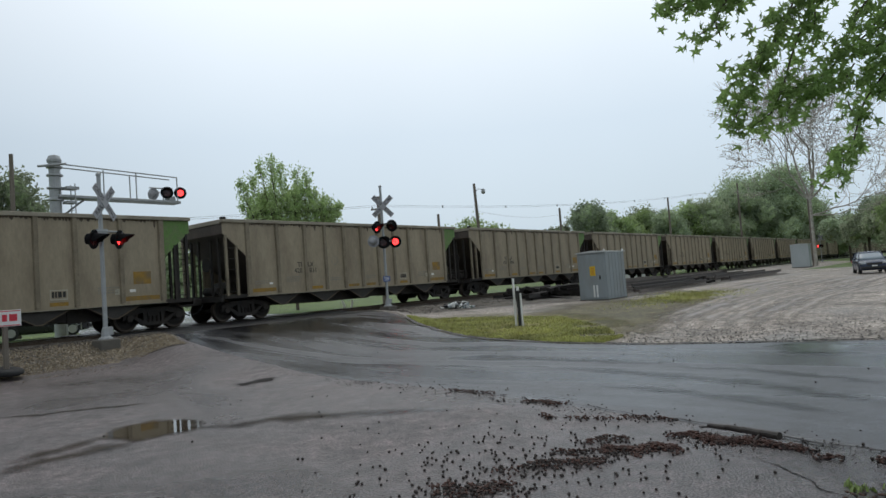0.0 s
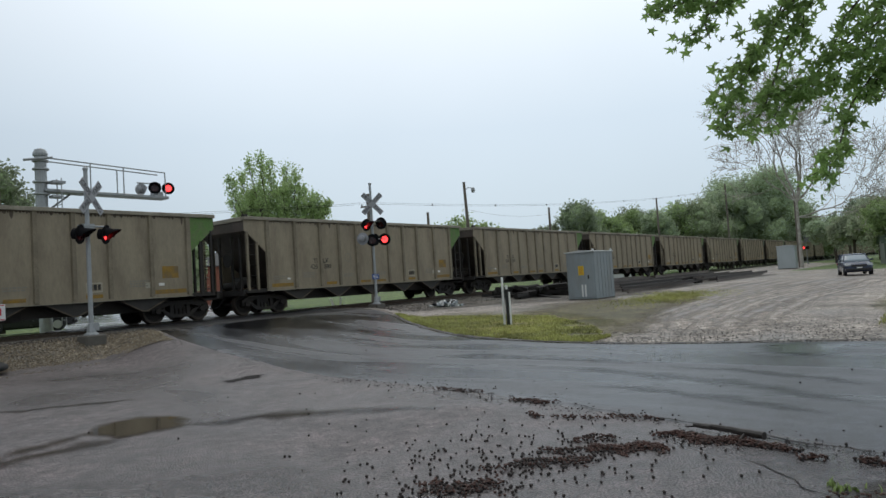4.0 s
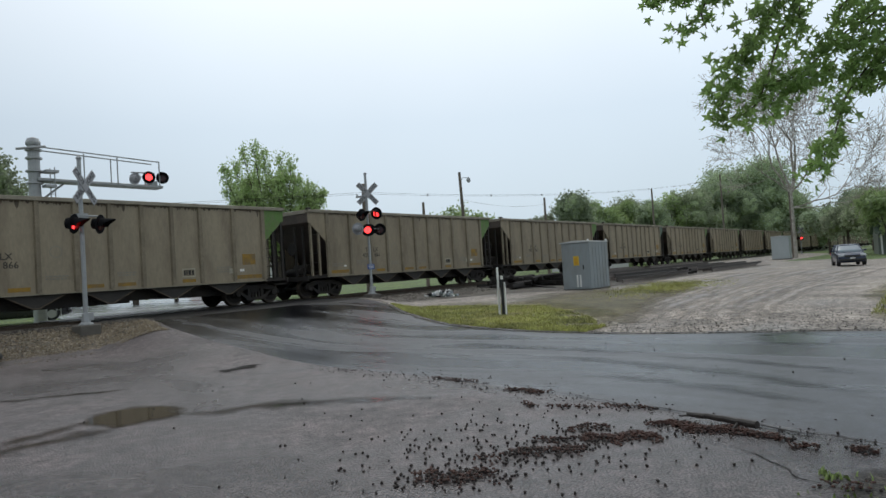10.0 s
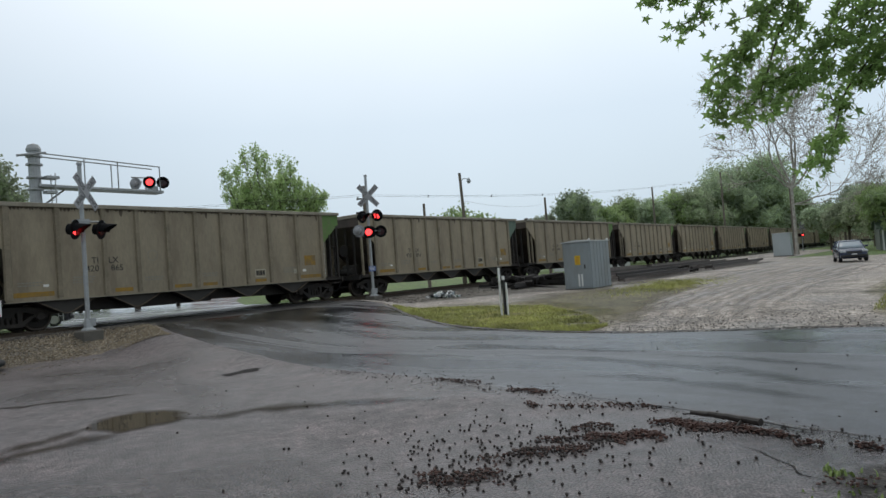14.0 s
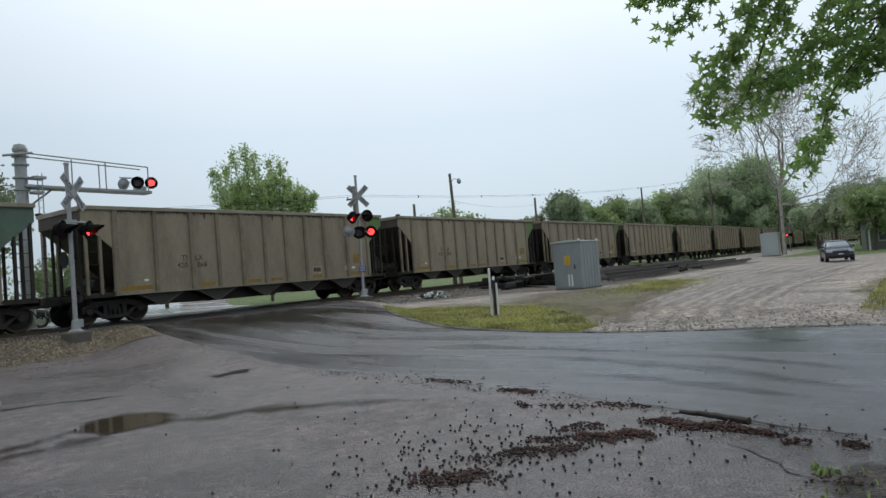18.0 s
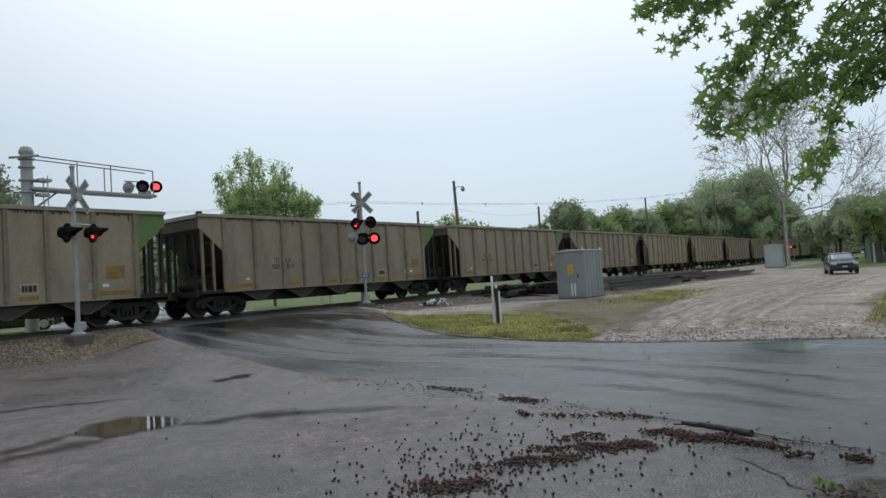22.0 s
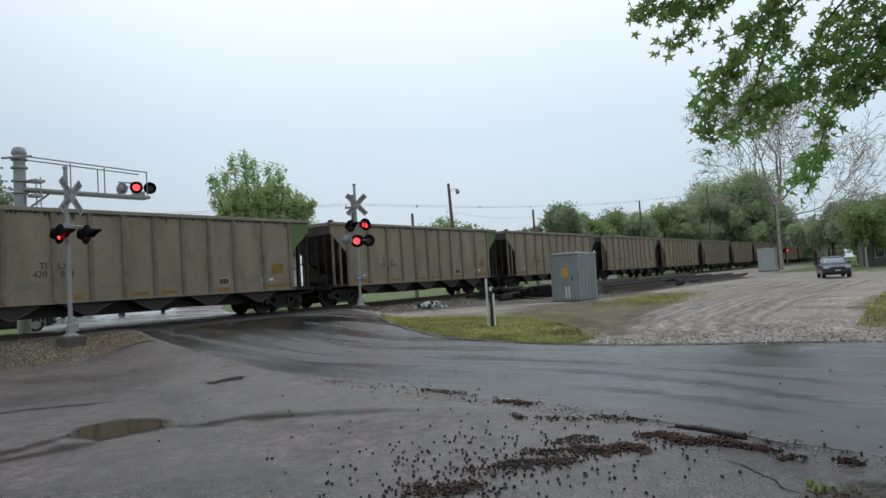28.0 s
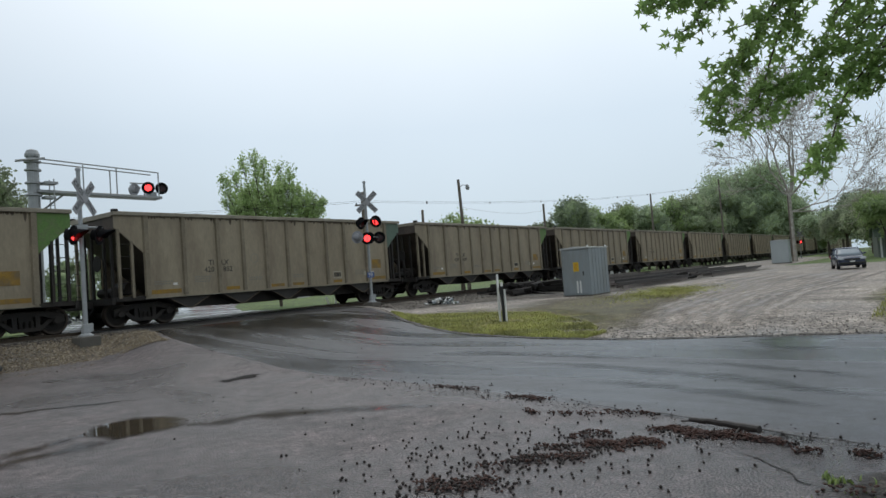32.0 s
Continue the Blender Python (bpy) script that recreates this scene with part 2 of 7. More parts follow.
def lathe(bm, prof, seg=20, m=None):
    """prof: (radius, height) from one end to the other, turned round z."""
    rings = []
    for r, z in prof:
        ring = []
        for i in range(seg):
            a = 2 * math.pi * i / seg
            p = Vector((r * math.cos(a), r * math.sin(a), z))
            ring.append(bm.verts.new(m @ p if m is not None else p))
        rings.append(ring)
    for a, b in zip(rings, rings[1:]):
        for i in range(seg):
            j = (i + 1) % seg
            bm.faces.new((a[i], a[j], b[j], b[i]))
    bm.faces.new(rings[0][::-1])
    bm.faces.new(rings[-1])


def mesh_of(bm, name, material, smooth=False, bevel=0.0):
    if bevel:
        bmesh.ops.bevel(bm, geom=bm.edges[:], offset=bevel, segments=1, affect="EDGES", clamp_overlap=True)
    bmesh.ops.recalc_face_normals(bm, faces=bm.faces[:])
    me = bpy.data.meshes.new(name)
    bm.to_mesh(me)
    bm.free()
    for mt in (material if isinstance(material, (list, tuple)) else [material]):
        me.materials.append(mt)
    if smooth:
        for f in me.polygons:
            f.use_smooth = True
    return me


def part(name, bm, material, parent, label="", m=None, smooth=False, bevel=0.0):
    ob = new(name, mesh_of(bm, name, material, smooth, bevel))
    ob.parent = parent
    if m is not None:
        ob.matrix_basis = m
    if label:
        ob["label"] = label
    return ob


def again(ob, parent, m):
    """The same piece once more, on the same mesh."""
    o = new(ob.name.split(".")[0], ob.data)
    o.parent = parent
    o.matrix_basis = m
    for key in ("label",):
        if key in ob:
            o[key] = ob[key]
    return o


def thing(name, m, label, category, group="", kind=""):
    ob = new(name)
    ob.empty_display_size = 0.2
    ob.matrix_basis = m
    return tagged(ob, label, category, group, kind)


LETTERS = {}


def words(text, size, material, name, parent, m, label=""):
    """Lettering with the built-in font, as a thin mesh."""
    if (text, size, material.name) in LETTERS:
        ob = new(name, LETTERS[text, size, material.name])
        ob.parent = parent
        ob.matrix_basis = m
        if label:
            ob["label"] = label
        return ob
    cu = bpy.data.curves.new(name, "FONT")
    cu.body, cu.size, cu.align_x, cu.align_y, cu.extrude = text, size, "CENTER", "CENTER", 0.002
    cu.resolution_u = 2
    tmp = bpy.data.objects.new(name, cu)
    scene.collection.objects.link(tmp)
    me = bpy.data.meshes.new_from_object(tmp.evaluated_get(bpy.context.evaluated_depsgraph_get()))
    bpy.data.objects.remove(tmp)
    me.materials.clear()
    me.materials.append(material)
    LETTERS[text, size, material.name] = me
    ob = new(name, me)
    ob.parent = parent
    ob.matrix_basis = m
    if label:
        ob["label"] = label
    return ob


def smooth01(t):
    t = min(1.0, max(0.0, t))
    return t * t * (3 - 2 * t)


def lerp(a, b, t):
    return a + (b - a) * t


def table(rows, v):
    """Piecewise linear."""
    if v <= rows[0][0]:
        return rows[0][1]
    for (a, p), (b, q) in zip(rows, rows[1:]):
        if v <= b:
            return lerp(p, q, (v - a) / (b - a))
    return rows[-1][1]


# ---- the lie of the land ----
TRACK_Y = 23.73
EDGE_L = [(-40, 3.5), (0, 5.9), (1.3, 6.36), (2.8, 6.7), (4, 7.05), (5.5, 7.5), (8.7, 8.0), (11.9, 8.9), (13.5, 9.05), (15, 9.3), (16.5, 9.6), (18.5, 10.4), (21, 11.4), (26, 12.0), (32, 14.2), (36, 16), (45, 19), (60, 26), (90, 40)]
EDGE_R = [(-40, 14.0), (1.2, 13.95), (3.6, 13.4), (5.1, 13.15), (7.1, 13.3), (9, 13.85), (11.5, 14.9), (14, 16.3), (16.5, 18.2), (19, 19.6), (26, 20.5), (31, 22.4), (36, 26), (45, 33), (60, 43), (90, 66)]


def road_l(y):
    return table(EDGE_L, y)


def road_r(y):
    return table(EDGE_R, y)


def ground_z(x, y):
    r = math.hypot(x, y)
    b = -0.65 + 0.23 * smooth01((r - 12) / 25) * smooth01((y - 4) / 9)
    far_b = -0.55
    if y > TRACK_Y:
        b = far_b
        d = y - TRACK_Y
        ramp = lerp(-0.02, b, smooth01((d - 3.5) / 9))
        berm = lerp(-0.2, b, smooth01((d - 2.2) / 3))
        side = berm
    else:
        ramp = lerp(b, -0.02, smooth01((y - 10.0) / 9.0))
        berm = lerp(b, -0.03, smooth01((y - 17.0) / 2.9)) if y < 20.6 else lerp(-0.03, -0.2, smooth01((y - 20.6) / 1.0))
        right = lerp(b, -0.12, smooth01((y - 14.0) / 6.5))
        side = lerp(berm, right, smooth01((x - 12) / 6))
    xl, xr = road_l(y), road_r(y)
    k = min(smooth01((x - xl + 1.7) / 1.7), 1 - smooth01((x - xr) / 2.0))
    return lerp(side, ramp, k)


def sheet(name, xs, y_rows, material, lift, label, category, kind="structure"):
    """A piece of ground that follows the land. xs(y, u) gives x for u from 0 to 1."""
    bm = bmesh.new()
    us = [i / 40 for i in range(41)]
    grid = []
    for y in y_rows:
        row = []
        for u in us:
            x = xs(y, u)
            row.append(bm.verts.new((x, y, ground_z(x, y) + (lift if 0 < u < 1 else -0.012))))
        grid.append(row)
    for a, b in zip(grid, grid[1:]):
        for i in range(40):
            bm.faces.new((a[i], a[i + 1], b[i + 1], b[i]))
    ob = new(name, mesh_of(bm, name, material, smooth=True))
    return tagged(ob, label, category, "", kind)


def steps(a, b, d):
    n = max(1, round((b - a) / d))
    return [a + (b - a) * i / n for i in range(n + 1)]


# ---- ground surfaces ----
def wet(name, base, dry, rough_lo, rough_hi, streak=(1, 1, 1), streak_scale=0.5, grain=90.0, bump=0.25, patch=None, patch_scale=0.3, spec=0.5):
    """Wet paving: fine aggregate, broad damp patches that are darker and glossier."""
    m = bpy.data.materials.new(name)
    m.use_nodes = True
    n, l = m.node_tree.nodes, m.node_tree.links
    b = n["Principled BSDF"]
    tc = n.new("ShaderNodeTexCoord")
    mp = n.new("ShaderNodeMapping")
    mp.inputs["Scale"].default_value = streak
    l.new(tc.outputs["Object"], mp.inputs["Vector"])
    damp = n.new("ShaderNodeTexNoise")
    damp.inputs["Scale"].default_value, damp.inputs["Detail"].default_value = streak_scale, 5.0
    damp.inputs["Distortion"].default_value = 0.4
    l.new(mp.outputs[0], damp.inputs["Vector"])
    gr = n.new("ShaderNodeTexVoronoi")
    gr.inputs["Scale"].default_value = grain
    l.new(tc.outputs["Object"], gr.inputs["Vector"])
    gn = n.new("ShaderNodeTexNoise")
    gn.inputs["Scale"].default_value, gn.inputs["Detail"].default_value = 7.0, 8.0
    l.new(tc.outputs["Object"], gn.inputs["Vector"])
    fac = n.new("ShaderNodeMapRange")
    fac.inputs[1].default_value, fac.inputs[2].default_value = 0.38, 0.62
    l.new(damp.outputs["Fac"], fac.inputs[0])
    mx = n.new("ShaderNodeMix")
    mx.data_type = "RGBA"
    mx.inputs["A"].default_value, mx.inputs["B"].default_value = (*base, 1), (*dry, 1)
    l.new(fac.outputs[0], mx.inputs["Factor"])
    col = mx.outputs["Result"]
    if patch:
        pn = n.new("ShaderNodeTexNoise")
        pn.inputs["Scale"].default_value, pn.inputs["Detail"].default_value = patch_scale, 7.0
        pn.inputs["Roughness"].default_value = 0.7
        l.new(tc.outputs["Object"], pn.inputs["Vector"])
        pr = n.new("ShaderNodeMapRange")
        pr.inputs[1].default_value, pr.inputs[2].default_value = 0.48, 0.60
        l.new(pn.outputs["Fac"], pr.inputs[0])
        px = n.new("ShaderNodeMix")
        px.data_type = "RGBA"
        l.new(pr.outputs[0], px.inputs["Factor"])
        l.new(col, px.inputs["A"])
        px.inputs["B"].default_value = (*patch, 1)
        col = px.outputs["Result"]
    gm = n.new("ShaderNodeMapRange")
    gm.inputs[1].default_value, gm.inputs[2].default_value = 0.3, 0.7
    gm.inputs[3].default_value, gm.inputs[4].default_value = 0.42, 1.58
    l.new(gn.outputs["Fac"], gm.inputs[0])
    gv = n.new("ShaderNodeMapRange")
    gv.inputs[1].default_value, gv.inputs[2].default_value = 0.0, 0.7
    gv.inputs[3].default_value, gv.inputs[4].default_value = 1.75, 0.3
    l.new(gr.outputs["Distance"], gv.inputs[0])
    mul = n.new("ShaderNodeMath")
    mul.operation = "MULTIPLY"
    l.new(gm.outputs[0], mul.inputs[0])
    l.new(gv.outputs[0], mul.inputs[1])
    sc = n.new("ShaderNodeVectorMath")
    sc.operation = "SCALE"
    l.new(col, sc.inputs[0])
    l.new(mul.outputs[0], sc.inputs["Scale"])
    l.new(sc.outputs[0], b.inputs["Base Color"])
    rr = n.new("ShaderNodeMapRange")
    rr.inputs[3].default_value, rr.inputs[4].default_value = rough_lo, rough_hi
    l.new(fac.outputs[0], rr.inputs[0])
    l.new(rr.outputs[0], b.inputs["Roughness"])
    b.inputs["Specular IOR Level"].default_value = spec
    bp = n.new("ShaderNodeBump")
    bp.inputs["Strength"].default_value, bp.inputs["Distance"].default_value = bump, 0.010
    l.new(gr.outputs["Distance"], bp.inputs["Height"])
    l.new(bp.outputs[0], b.inputs["Normal"])
    return m


M["road"] = wet("wet_asphalt", (0.011, 0.012, 0.015), (0.043, 0.047, 0.056), 0.09, 0.40, (1.0, 0.18, 1), 0.8, 80, 0.16, spec=0.48)
# wet street; the bright sky reflection is painted in as a pale base
M["street_beyond"] = wet("pale_wet_concrete", (0.36, 0.37, 0.38), (0.50, 0.51, 0.52), 0.16, 0.30, (1.0, 0.3, 1), 0.5, 60, 0.05)
# the train's dark reflection is put into this asphalt's colour
M["apron"] = wet("dark_patched_asphalt", (0.011, 0.011, 0.012), (0.026, 0.026, 0.028), 0.36, 0.55, (0.6, 1.0, 1), 0.9, 50, 0.5, spec=0.2)
M["drive"] = wet("damp_worn_asphalt", (0.057, 0.048, 0.049), (0.150, 0.121, 0.119), 0.22, 0.55, (0.8, 0.55, 1), 0.5, 48, 0.8,
                 patch=(0.092, 0.077, 0.077), patch_scale=0.7)
M["gravel"] = wet("pale_dirt_and_gravel", (0.28, 0.24, 0.20), (0.53, 0.46, 0.395), 0.5, 0.9, (0.35, 0.8, 1), 0.6, 26, 1.0,
                  patch=(0.28, 0.245, 0.21), patch_scale=0.35)
M["ballast"] = wet("brown_ballast", (0.12, 0.096, 0.068), (0.27, 0.22, 0.155), 0.7, 0.95, (1, 1, 1), 1.2, 22, 1.0)
M["lawn"] = wet("green_lawn", (0.105, 0.175, 0.040), (0.20, 0.27, 0.075), 0.8, 0.95, (1, 1, 1), 0.2, 30, 0.8)
# wet ballast, with the shade under the train put into its dark colour
M["bed"] = wet("dark_oily_ballast", (0.035, 0.030, 0.026), (0.075, 0.064, 0.054), 0.6, 0.9, (1, 1, 1), 1.2, 24, 1.0)

# the one sheet that reaches the horizon
bm = bmesh.new()
gx = [-900, -300, -120, -60] + steps(-36, 60, 3) + [70, 85, 100, 130, 180, 260, 400, 900]
gy = [-900, -300, -100, -50] + steps(-30, 60, 1.5) + [70, 85, 110, 150, 220, 340, 900]
rows = [[bm.verts.new((x, y, ground_z(x, y) - (0.05 if y > 26 or x > 75 else 0.3))) for x in gx] for y in gy]
for a, b in zip(rows, rows[1:]):
    for i in range(len(gx) - 1):
        bm.faces.new((a[i], a[i + 1], b[i + 1], b[i]))
tagged(new("ground", mesh_of(bm, "ground", M["lawn"], smooth=True)), "flat spring grassland under the whole town edge", "ground", "", "structure")

sheet("road", lambda y, u: lerp(road_l(y), road_r(y), u), steps(-40, 18.4, 0.75), M["road"], 0.012, "dark wet asphalt street rising to the crossing", "road")
sheet("crossing_apron", lambda y, u: lerp(road_l(y), road_r(y), u), steps(18.4, 21.6, 0.4), M["apron"], 0.012, "dark asphalt apron in front of the rails, train's reflection in its colour", "road")
sheet("road_beyond", lambda y, u: lerp(road_l(y), road_r(y), u), steps(26.0, 90, 2), M["street_beyond"], 0.012, "wet street beyond the tracks, sky's reflection in its pale colour", "road")
sheet("pavement", lambda y, u: lerp(-30, road_l(y) + 0.3, 1 - (1 - u) ** 2.2), steps(-40, 17.6, 0.8), M["drive"], 0.0,
      "grey damp worn asphalt forecourt beside the street", "pavement")
sheet("gravel_lot", lambda y, u: lerp(road_r(y) - 0.3, 130, u ** 2.2), steps(-40, 13.5, 0.8) + steps(14, 21, 1), M["gravel"], -0.005,
      "pale dirt and gravel lot with wheel tracks", "gravel")
sheet("ballast_shoulder", lambda y, u: lerp(-60, road_l(y) + 0.1, 1 - (1 - u) ** 2), steps(17.15, 20.2, 0.25), M["ballast"], 0.0,
      "brown gravel shoulder of the railway bank", "gravel")
# dark strip: wet stone plus the train's shadow, both in the colour
sheet("track_margin", lambda y, u: lerp(-60, road_l(y) + 0.1, 1 - (1 - u) ** 2), steps(20.0, 22.2, 0.25), M["bed"], 0.003,
      "dark wet ballast beside the rails, train's shade in its colour", "gravel")

# ---- the track ----
bm = bmesh.new()
prism(bm, [(TRACK_Y - 3.4, -0.6), (TRACK_Y - 1.9, -0.18), (TRACK_Y + 1.9, -0.18), (TRACK_Y + 3.4, -0.6)], -120, 700, "x")
tagged(new("ballast", mesh_of(bm, "ballast", M["bed"])), "grey-brown crushed stone ballast bed of the track", "ballast", "", "structure")
track = thing("track", pose(0, TRACK_Y, 0), "single railway track with worn steel rails on dark ties", "track", "", "structure")
for s in (-1, 1):
    bm = bmesh.new()
    y = s * 0.7535
    prism(bm, [(y - 0.07, -0.17), (y + 0.07, -0.17), (y + 0.07, -0.155), (y + 0.012, -0.135), (y + 0.012, -0.045), (y + 0.036, -0.035),
               (y + 0.036, -0.004), (y + 0.028, 0.0), (y - 0.028, 0.0), (y - 0.036, -0.004), (y - 0.036, -0.035), (y - 0.012, -0.045),
               (y - 0.012, -0.135), (y - 0.07, -0.155)], -120, 700, "x")
    part("rail", bm, M["rail"], track)
bm = bmesh.new()
box(bm, -0.115, 0.115, -1.3, 1.3, -0.33, -0.165)
tie = part("tie", bm, M["tie"], track, m=pose(-12, 0, 0), bevel=0.012)
for i in range(1, 170):
    x = -12 + i * 0.54
    if not 10.3 < x < 20.4:
        again(tie, track, pose(x, 0, random.uniform(-0.01, 0.005), 0, 0, random.uniform(-1, 1)))
# timber and rubber crossing panels between and beside the rails
deck = thing("crossing_deck", pose(15.4, TRACK_Y, 0), "dark wet asphalt and timber deck of the level crossing", "crossing deck", "", "structure")
for y0, y1 in ((-2.3, -0.86), (-0.64, 0.64), (0.86, 2.3)):
    for i in range(4):
        bm = bmesh.new()
        box(bm, -5.0 + i * 2.5, -2.52 + i * 2.5, y0, y1, -0.2, -0.012)
        part("panel", bm, M["apron"], deck, bevel=0.01)


# ---- coal hopper cars ----
CAR = 16.18
STAKES = [-6.29, -4.85, -3.40, -2.25, -1.12, 0, 1.12, 2.25, 3.40, 4.85, 6.29]


def rib(bm, pts, r, seg=8):
    """A rod swept along a line in one piece."""
    pts = [Vector(p) for p in pts]
    rings = []
    for i, p in enumerate(pts):
        q = (pts[min(i + 1, len(pts) - 1)] - pts[max(i - 1, 0)]).to_track_quat("Z", "Y")
        rings.append([bm.verts.new(p + q @ Vector((r * math.cos(2 * math.pi * k / seg), r * math.sin(2 * math.pi * k / seg), 0))) for k in range(seg)])
    for a, b in zip(rings, rings[1:]):
        for k in range(seg):
            bm.faces.new((a[k], a[(k + 1) % seg], b[(k + 1) % seg], b[k]))
    bm.faces.new(rings[0][::-1])
    bm.faces.new(rings[-1])


def wheelset_mesh():
    bm = bmesh.new()
    turn = pose(0, 0, 0, 90)
    for s in (-1, 1):
        lathe(bm, [(0.10, -0.08), (0.16, -0.075), (0.17, -0.03), (0.33, -0.012), (0.38, -0.05), (0.435, -0.055), (0.455, 0.0), (0.458, 0.045),
                   (0.485, 0.055), (0.485, 0.075), (0.40, 0.085), (0.37, 0.03), (0.2, 0.045), (0.12, 0.07)], 28,
              pose(0, s * 0.765, 0) @ (turn if s < 0 else pose(0, 0, 0, -90)) @ pose(0, 0, 0, 180))
    tube(bm, (0, -1.0, 0), (0, 1.0, 0), 0.085, seg=12)
    me = mesh_of(bm, "wheelset", [M["wheel"], M["tread"]])
    for f in me.polygons:
        c = f.center
        r = math.hypot(c.x, c.z)
        if r > 0.40:
            f.material_index = 1
        f.use_smooth = r > 0.44
    return me


def sideframe(bm, y):
    """The cast side of a truck, with its two windows and spring group."""
    t = 0.11
    for pts in ([(-1.12, 0.40), (-1.12, 0.62), (-0.95, 0.70), (-0.45, 0.80), (0.45, 0.80), (0.95, 0.70), (1.12, 0.62), (1.12, 0.40), (0.78, 0.36),
                 (0.74, 0.55), (0.45, 0.64), (-0.45, 0.64), (-0.74, 0.55), (-0.78, 0.36)],
                [(-0.80, 0.50), (-0.66, 0.52), (-0.32, 0.28), (0.32, 0.28), (0.66, 0.52), (0.80, 0.50), (0.42, 0.17), (-0.42, 0.17)],
                [(-0.40, 0.25), (-0.40, 0.70), (-0.26, 0.70), (-0.26, 0.25)], [(0.26, 0.25), (0.26, 0.70), (0.40, 0.70), (0.40, 0.25)]):
        prism(bm, pts, y - t / 2, y + t / 2)
    for x in (-0.89, 0.89):
        tube(bm, (x, y - 0.13, 0.457), (x, y + 0.1, 0.457), 0.12, seg=14)


def build_hopper():
    car = thing("hopper_car", pose(0, 0, 0), "weathered tan coal hopper car with dark sloped ends on the track", "freight car",
                "coal train")
    for s in (-1, 1):
        bm = bmesh.new()
        box(bm, -6.36, 6.36, s * 1.52 - 0.02, s * 1.52 + 0.02, 0.95, 3.84)
        part("side_sheet", bm, M["car_tan"], car)
        for e in (-1, 1):
            bm = bmesh.new()
            prism(bm, [(e * 6.29, 2.45), (e * 7.30, 3.36), (e * 7.39, 3.40), (e * 7.39, 3.84), (e * 6.29, 3.84)], s * 1.52 - 0.02, s * 1.52 + 0.02)
            part("end_sheet", bm, M["car_green"] if e > 0 else M["car_tan"], car, "worn green painted end panel" if e > 0 else "")
            # corner and intermediate posts below the overhang
            for k, x in enumerate((7.26, 6.80)):
                bm = bmesh.new()
                box(bm, e * x - 0.045, e * x + 0.045, s * 1.50 - 0.05, s * 1.50 + 0.05, 1.0, 3.36 if k == 0 else 2.95)
                # tan posts at one end, near-black ones at the other
                part("end_post", bm, M["car_stake"] if e < 0 else M["car_dark"], car, "" if e < 0 else "near-black end post")
        bm = bmesh.new()
        box(bm, -7.39, 7.39, s * 1.42 - 0.07, s * 1.42 + 0.07, 0.90, 1.05)
        part("side_sill", bm, M["car_dark"], car)
        bm = bmesh.new()
        box(bm, -6.40, 6.40, s * 1.535 - 0.045, s * 1.535 + 0.045, 0.925, 0.952)
        part("bottom_flange", bm, M["car_chord"], car, "pale worn bottom flange")
        # soot and rust that has run down from under the top chord
        bm = bmesh.new()
        y = s * 1.545
        ru = random.Random(17)
        x = -6.28
        while x < 6.2:
            w, drop = ru.uniform(0.05, 0.16), ru.uniform(0.03, 0.13) * (2.4 if ru.random() < 0.08 else 1)
            f = bm.faces.new([bm.verts.new(p) for p in ((x, y, 3.84), (x + w, y, 3.84), (x + w * 0.8, y, 3.84 - drop * 0.7), (x + w * 0.5, y, 3.84 - drop), (x + w * 0.15, y, 3.84 - drop * 0.6))])
            x += w
        part("soot_fringe", bm, M["car_soot"], car, "dark ragged soot run below the top chord")
        for x in STAKES:
            w = 0.10 if abs(x) < 6 else 0.13
            bm = bmesh.new()
            prism(bm, [(x - w * 0.9, s * 1.54), (x - w * 0.6, s * 1.615), (x + w * 0.6, s * 1.615), (x + w * 0.9, s * 1.54)], 1.0, 3.84, "z")
            part("side_stake", bm, M["car_stake"], car)
    bm = bmesh.new()
    for s in (-1, 1):
        box(bm, -7.42, 7.42, s * 1.54 - 0.09, s * 1.54 + 0.09, 3.84, 3.97)
        box(bm, s * 7.36 - 0.07, s * 7.36 + 0.07, -1.45, 1.45, 3.80, 3.965)
    part("top_chord", bm, M["car_chord"], car, "pale worn top chord", bevel=0.01)
    for s in (-1, 1):
        bm = bmesh.new()
        box(bm, -7.44, -7.26, s * 1.54 - 0.1, s * 1.54 + 0.1, 3.965, 4.05)
        part("corner_casting", bm, M["car_dark"], car, bevel=0.015)
    for e in (-1, 1):
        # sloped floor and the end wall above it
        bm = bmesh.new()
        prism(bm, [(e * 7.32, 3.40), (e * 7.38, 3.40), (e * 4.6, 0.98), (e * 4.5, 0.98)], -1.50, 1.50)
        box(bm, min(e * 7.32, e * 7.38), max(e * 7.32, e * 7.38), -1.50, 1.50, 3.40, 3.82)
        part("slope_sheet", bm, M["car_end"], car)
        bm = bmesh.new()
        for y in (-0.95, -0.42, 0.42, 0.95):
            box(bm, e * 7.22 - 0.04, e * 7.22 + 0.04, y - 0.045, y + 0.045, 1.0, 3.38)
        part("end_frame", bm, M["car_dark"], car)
        bm = bmesh.new()
        box(bm, min(e * 5.9, e * 7.5), max(e * 5.9, e * 7.5), -1.44, 1.44, 0.90, 0.985)
        box(bm, min(e * 7.45, e * 7.55), max(e * 7.45, e * 7.55), -1.5, 1.5, 0.80, 1.02)
        part("end_platform", bm, M["car_dark"], car)
        # ladder at the corner
        for i in range(7):
            z = 0.75 + i * 0.42
            bm = bmesh.new()
            tube(bm, (e * 7.33, -1.50, z), (e * 6.85, -1.52, z), 0.013, seg=6)
            part("ladder_rung", bm, M["car_dark"], car)
            bm = bmesh.new()
